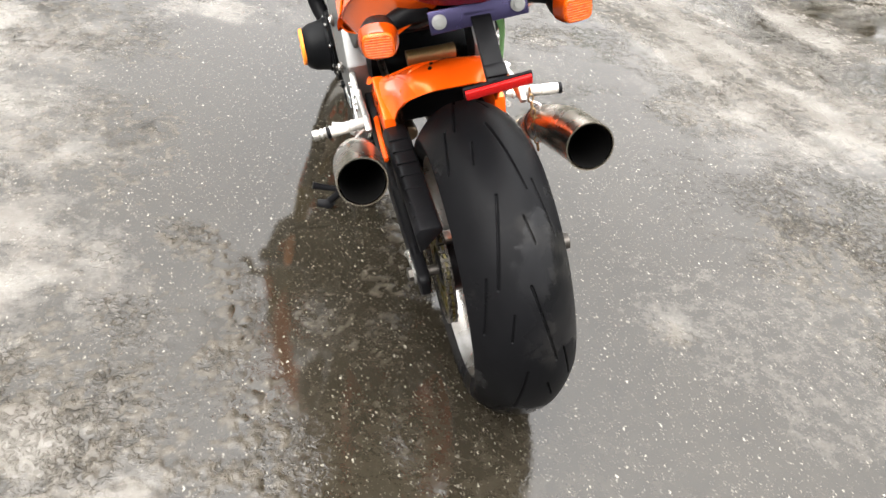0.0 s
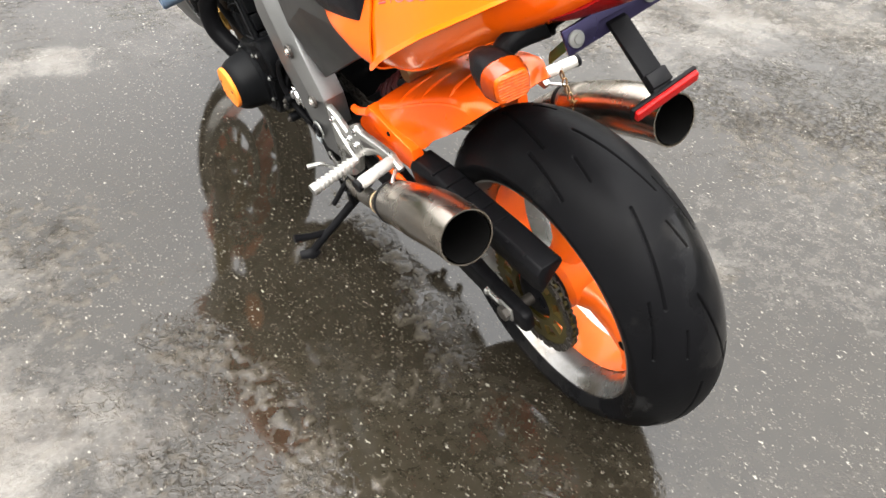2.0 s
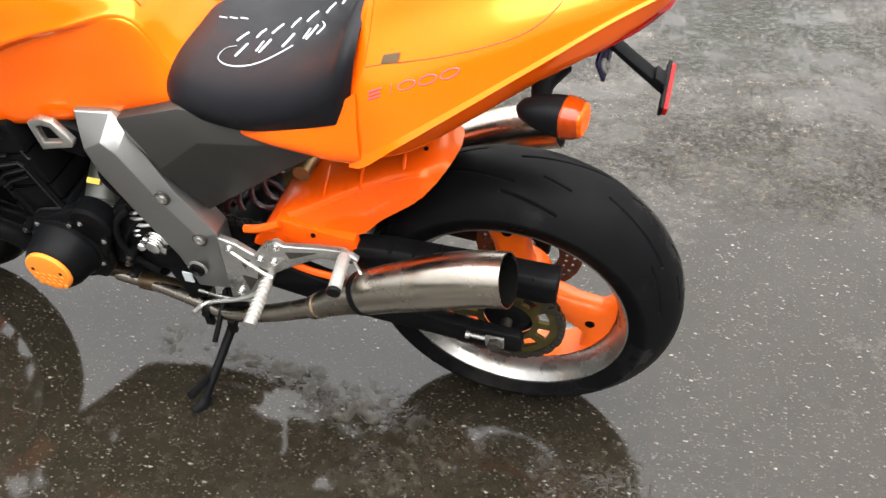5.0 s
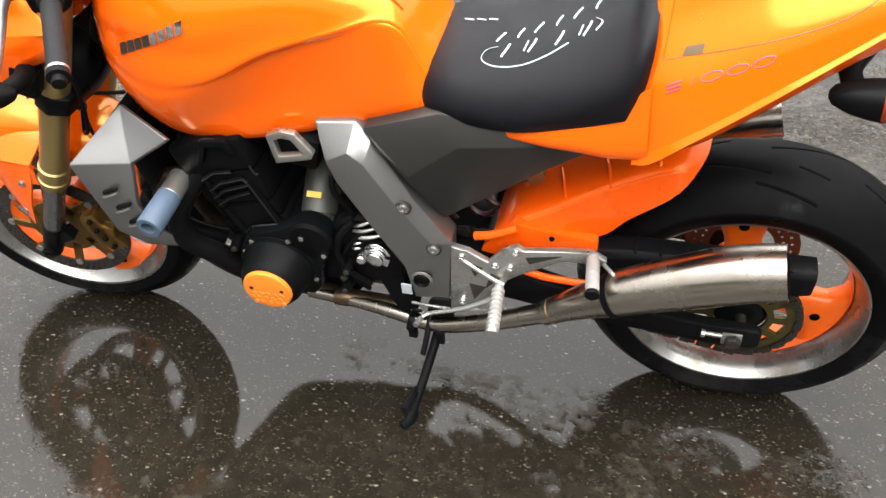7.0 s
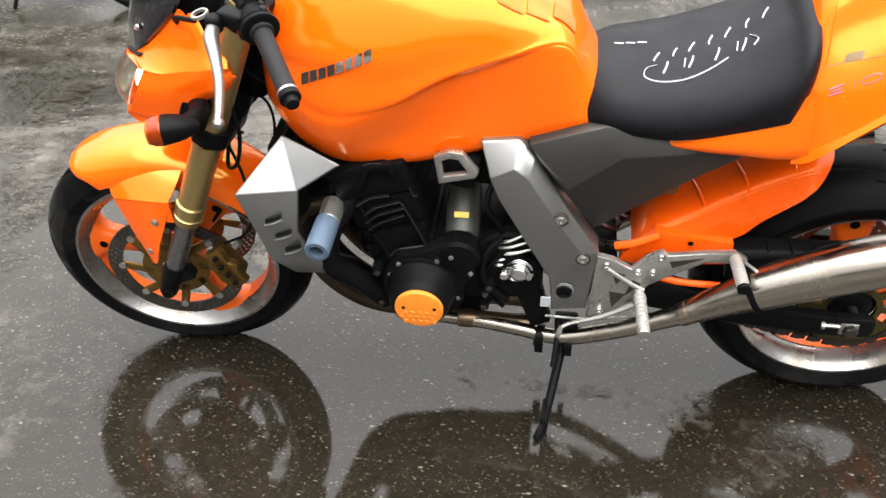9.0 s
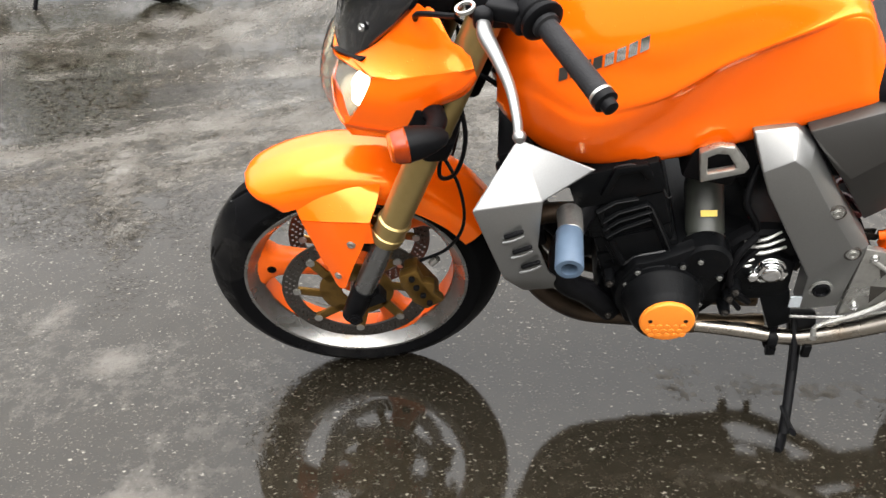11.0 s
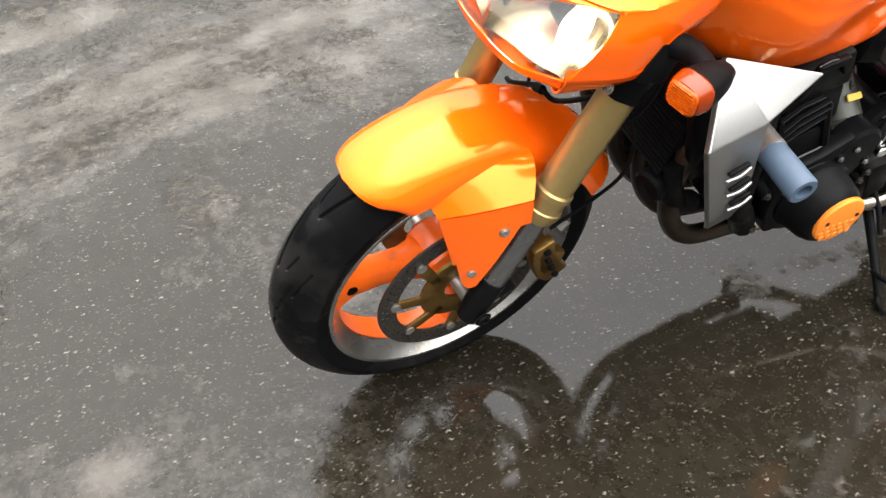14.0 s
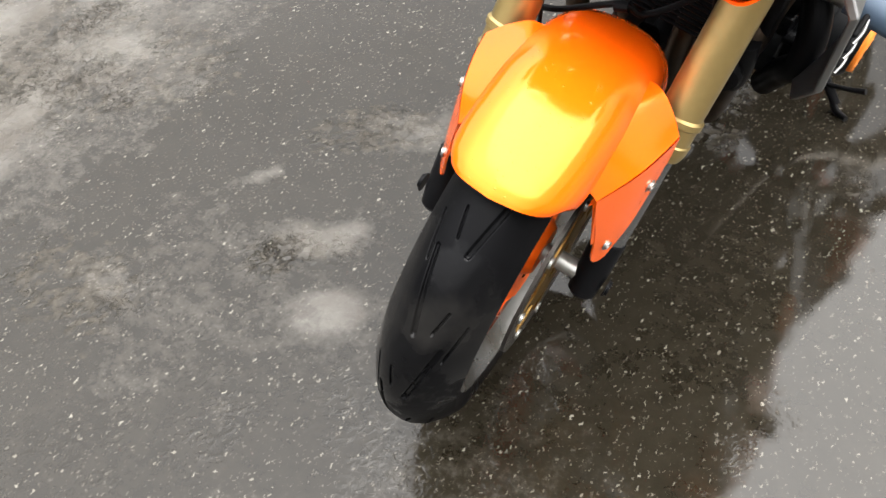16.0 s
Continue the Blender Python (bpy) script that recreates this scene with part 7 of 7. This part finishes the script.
screen = [
    [(0, 1.4, 0.833), (0, 1.388, 0.9), (0, 1.35, 1.0), (0, 1.29, 1.07)],
    [(-0.045, 1.389, 0.849), (-0.055, 1.37, 0.92), (-0.06, 1.33, 1.0), (-0.05, 1.28, 1.06)],
    [(-0.085, 1.366, 0.871), (-0.097, 1.335, 0.93), (-0.1, 1.295, 1.0), (-0.09, 1.25, 1.05)],
    [(-0.104, 1.332, 0.903), (-0.115, 1.3, 0.94), (-0.118, 1.265, 0.99), (-0.105, 1.235, 1.03)],
    [(-0.112, 1.276, 0.951), (-0.117, 1.262, 0.968), (-0.119, 1.25, 0.985), (-0.11, 1.232, 1.01)],
]
part("fly_screen", Shape().sheet(screen, 6, 6).mirrored().moved(STEER), SMOKE, cowl, "dark smoked fly screen", sharp=60, thick=-0.003)
for p in ((-0.1, 1.342, 0.93), (-0.088, 1.325, 0.985), (0.1, 1.342, 0.93), (0.088, 1.325, 0.985)):
    part("screen_bolt", bolt(STEER @ Vector(p), (0.8 if p[0] > 0 else -0.8, 0.6, 0.3), 0.005, 0.004), CHROME, cowl)
for sign in (-1, 1):
    blinker((sign * 0.25, 1.285, 0.824), (sign * 0.2, 1, -0.02), (sign * 0.15, 1.255, 0.81), bike, STEER, 0.82)
    part("signal_bracket", Shape().box((sign * 0.15, 1.262, 0.79), (0.05, 0.05, 0.06), (24, 0, 0)).moved(STEER), PLASTIC, bike, "black signal bracket", bevel=0.006)


# ---- marker writing on the seat ----
part("crossover_hose", Shape().tube([(0.105, 1.29, 0.545), (0.07, 1.3, 0.568), (0.0, 1.3, 0.618), (-0.027, 1.285, 0.608), (-0.067, 1.26, 0.638), (-0.1, 1.23, 0.672)], 0.0042, 10, 6), PLASTIC, bike, "black brake hose over the front mudguard")
part("hose_clip", Shape().lathe([(0, 0.0075), (0.018, 0.0075)], (0.006, 1.3, 0.612), (-0.8, -0.1, 0.3), 10), PLASTIC, bike)


def scribble(lines, origin, along, across, size, r=0.0016):
    """Strokes in a unit box, laid onto the seat from above."""
    for pts in lines:
        path = []
        for u, v in catmull2(pts, 5) if len(pts) > 2 else pts:
            q = Vector(origin) + Vector(along) * u * size + Vector(across) * v * size
            hit = on_seat((q.x, q.y, 1.5), (0, 0, -1), 0.0006)
            if hit:
                path.append(hit)
        if len(path) > 1:
            part("marker_stroke", Shape().tube(path, r, 6, 1, flat=0.5), CHALK, seat, "white marker stroke")


# two rows of hand-drawn marks, set down as plain bars of their size
for k in range(4):
    scribble([[(0.2, 0.0), (0.32, 0.5), (0.5, 1.0)]], (-0.042 - 0.004 * k, 0.298 + 0.041 * k, 0), (0, 1, 0), (-1, 0, 0), 0.03, 0.0021)
    if k in (0, 2):
        scribble([[(0.62, 0.05), (0.74, 0.85)]], (-0.042 - 0.004 * k, 0.298 + 0.041 * k, 0), (0, 1, 0), (-1, 0, 0), 0.03, 0.0016)
scribble([[(0, -0.2), (-0.35, 0.4), (-0.1, 0.9)]], (-0.042, 0.298, 0), (0, 1, 0), (-1, 0, 0), 0.03, 0.0016)
scribble([[(1.2, 1.2), (2.2, 1.75), (3.4, 2.1), (4.8, 2.0), (5.6, 1.5), (5.5, 0.8), (4.9, 0.55)]], (-0.042, 0.298, 0), (0, 1, 0), (-1, 0, 0), 0.03, 0.0012)
for k in range(7):
    lean = 0.25 if k % 2 else 0.4
    scribble([[(0.15, 0.0), (0.3 + lean * 0.3, 0.5), (0.2 + lean, 1.0)]], (0.02 - 0.007 * k, 0.262 + 0.029 * k, 0), (0, 1, 0), (-1, 0, 0), 0.024, 0.0019)
for k in range(3):
    scribble([[(0.0, 0.5), (0.6, 0.4)]], (0.03, 0.46 + 0.02 * k, 0), (0, 1, 0), (-1, 0, 0), 0.026, 0.0014)


# ---- a second motorcycle parked beyond ----
def far_bike():
    other = new("parked_motorcycle")
    tagged(other, "dark motorcycle parked further off on the wet lot", "motorcycle")
    other.matrix_world = Matrix.Translation((3.2, 3.05, 0.0)) @ pose(0, 0, 0, 0, 0, -12)
    for y, r in ((0.0, 0.3), (1.4, 0.3)):
        w = part("wheel", hub(0.045, 0.05).moved(Matrix.Translation((0, y, r))), SATIN, other, "black cast wheel")
        spokes(w, 0.045, 0.05, 10, SATIN, Matrix.Translation((0, y, r)))
        me = bpy.data.objects["tyre.001"].data
        t = new("tyre", me)
        t.parent = w
        t.matrix_local = Matrix.Translation((0, y, r))
        part("rim", barrel(0.055).moved(Matrix.Translation((0, y, r))), SATIN, w)
    part("engine_body", Shape().prism([(0.4, 0.25), (1.0, 0.25), (1.1, 0.5), (1.0, 0.75), (0.4, 0.75), (0.3, 0.5)], -0.15, 0.15), ENGINE, other, "dark engine and frame", bevel=0.03)
    part("upper_body", Shape().tube([(0, -0.25, 0.85), (0, 0.1, 0.85), (0, 0.5, 0.85), (0, 0.9, 0.95), (0, 1.15, 0.9)], [0.06, 0.13, 0.14, 0.18, 0.1], 16, 4), PLASTIC, other, "dark tank and seat")
    part("fork", Shape().tube([(-0.09, 1.4, 0.3), (-0.09, 1.1, 0.95)], 0.026, 10, 1).tube([(0.09, 1.4, 0.3), (0.09, 1.1, 0.95)], 0.026, 10, 1), SATIN, other)
    part("swingarm", Shape().box((-0.09, 0.25, 0.36), (0.03, 0.55, 0.06), (8, 0, 0)).box((0.09, 0.25, 0.36), (0.03, 0.55, 0.06), (8, 0, 0)), SATIN, other, bevel=0.006)
    part("side_stand", Shape().tube([(-0.12, 0.62, 0.3), (-0.2, 0.66, 0.12), (-0.24, 0.68, 0.008)], 0.012, 10, 3), SATIN, other, "thin black side stand")


far_bike()
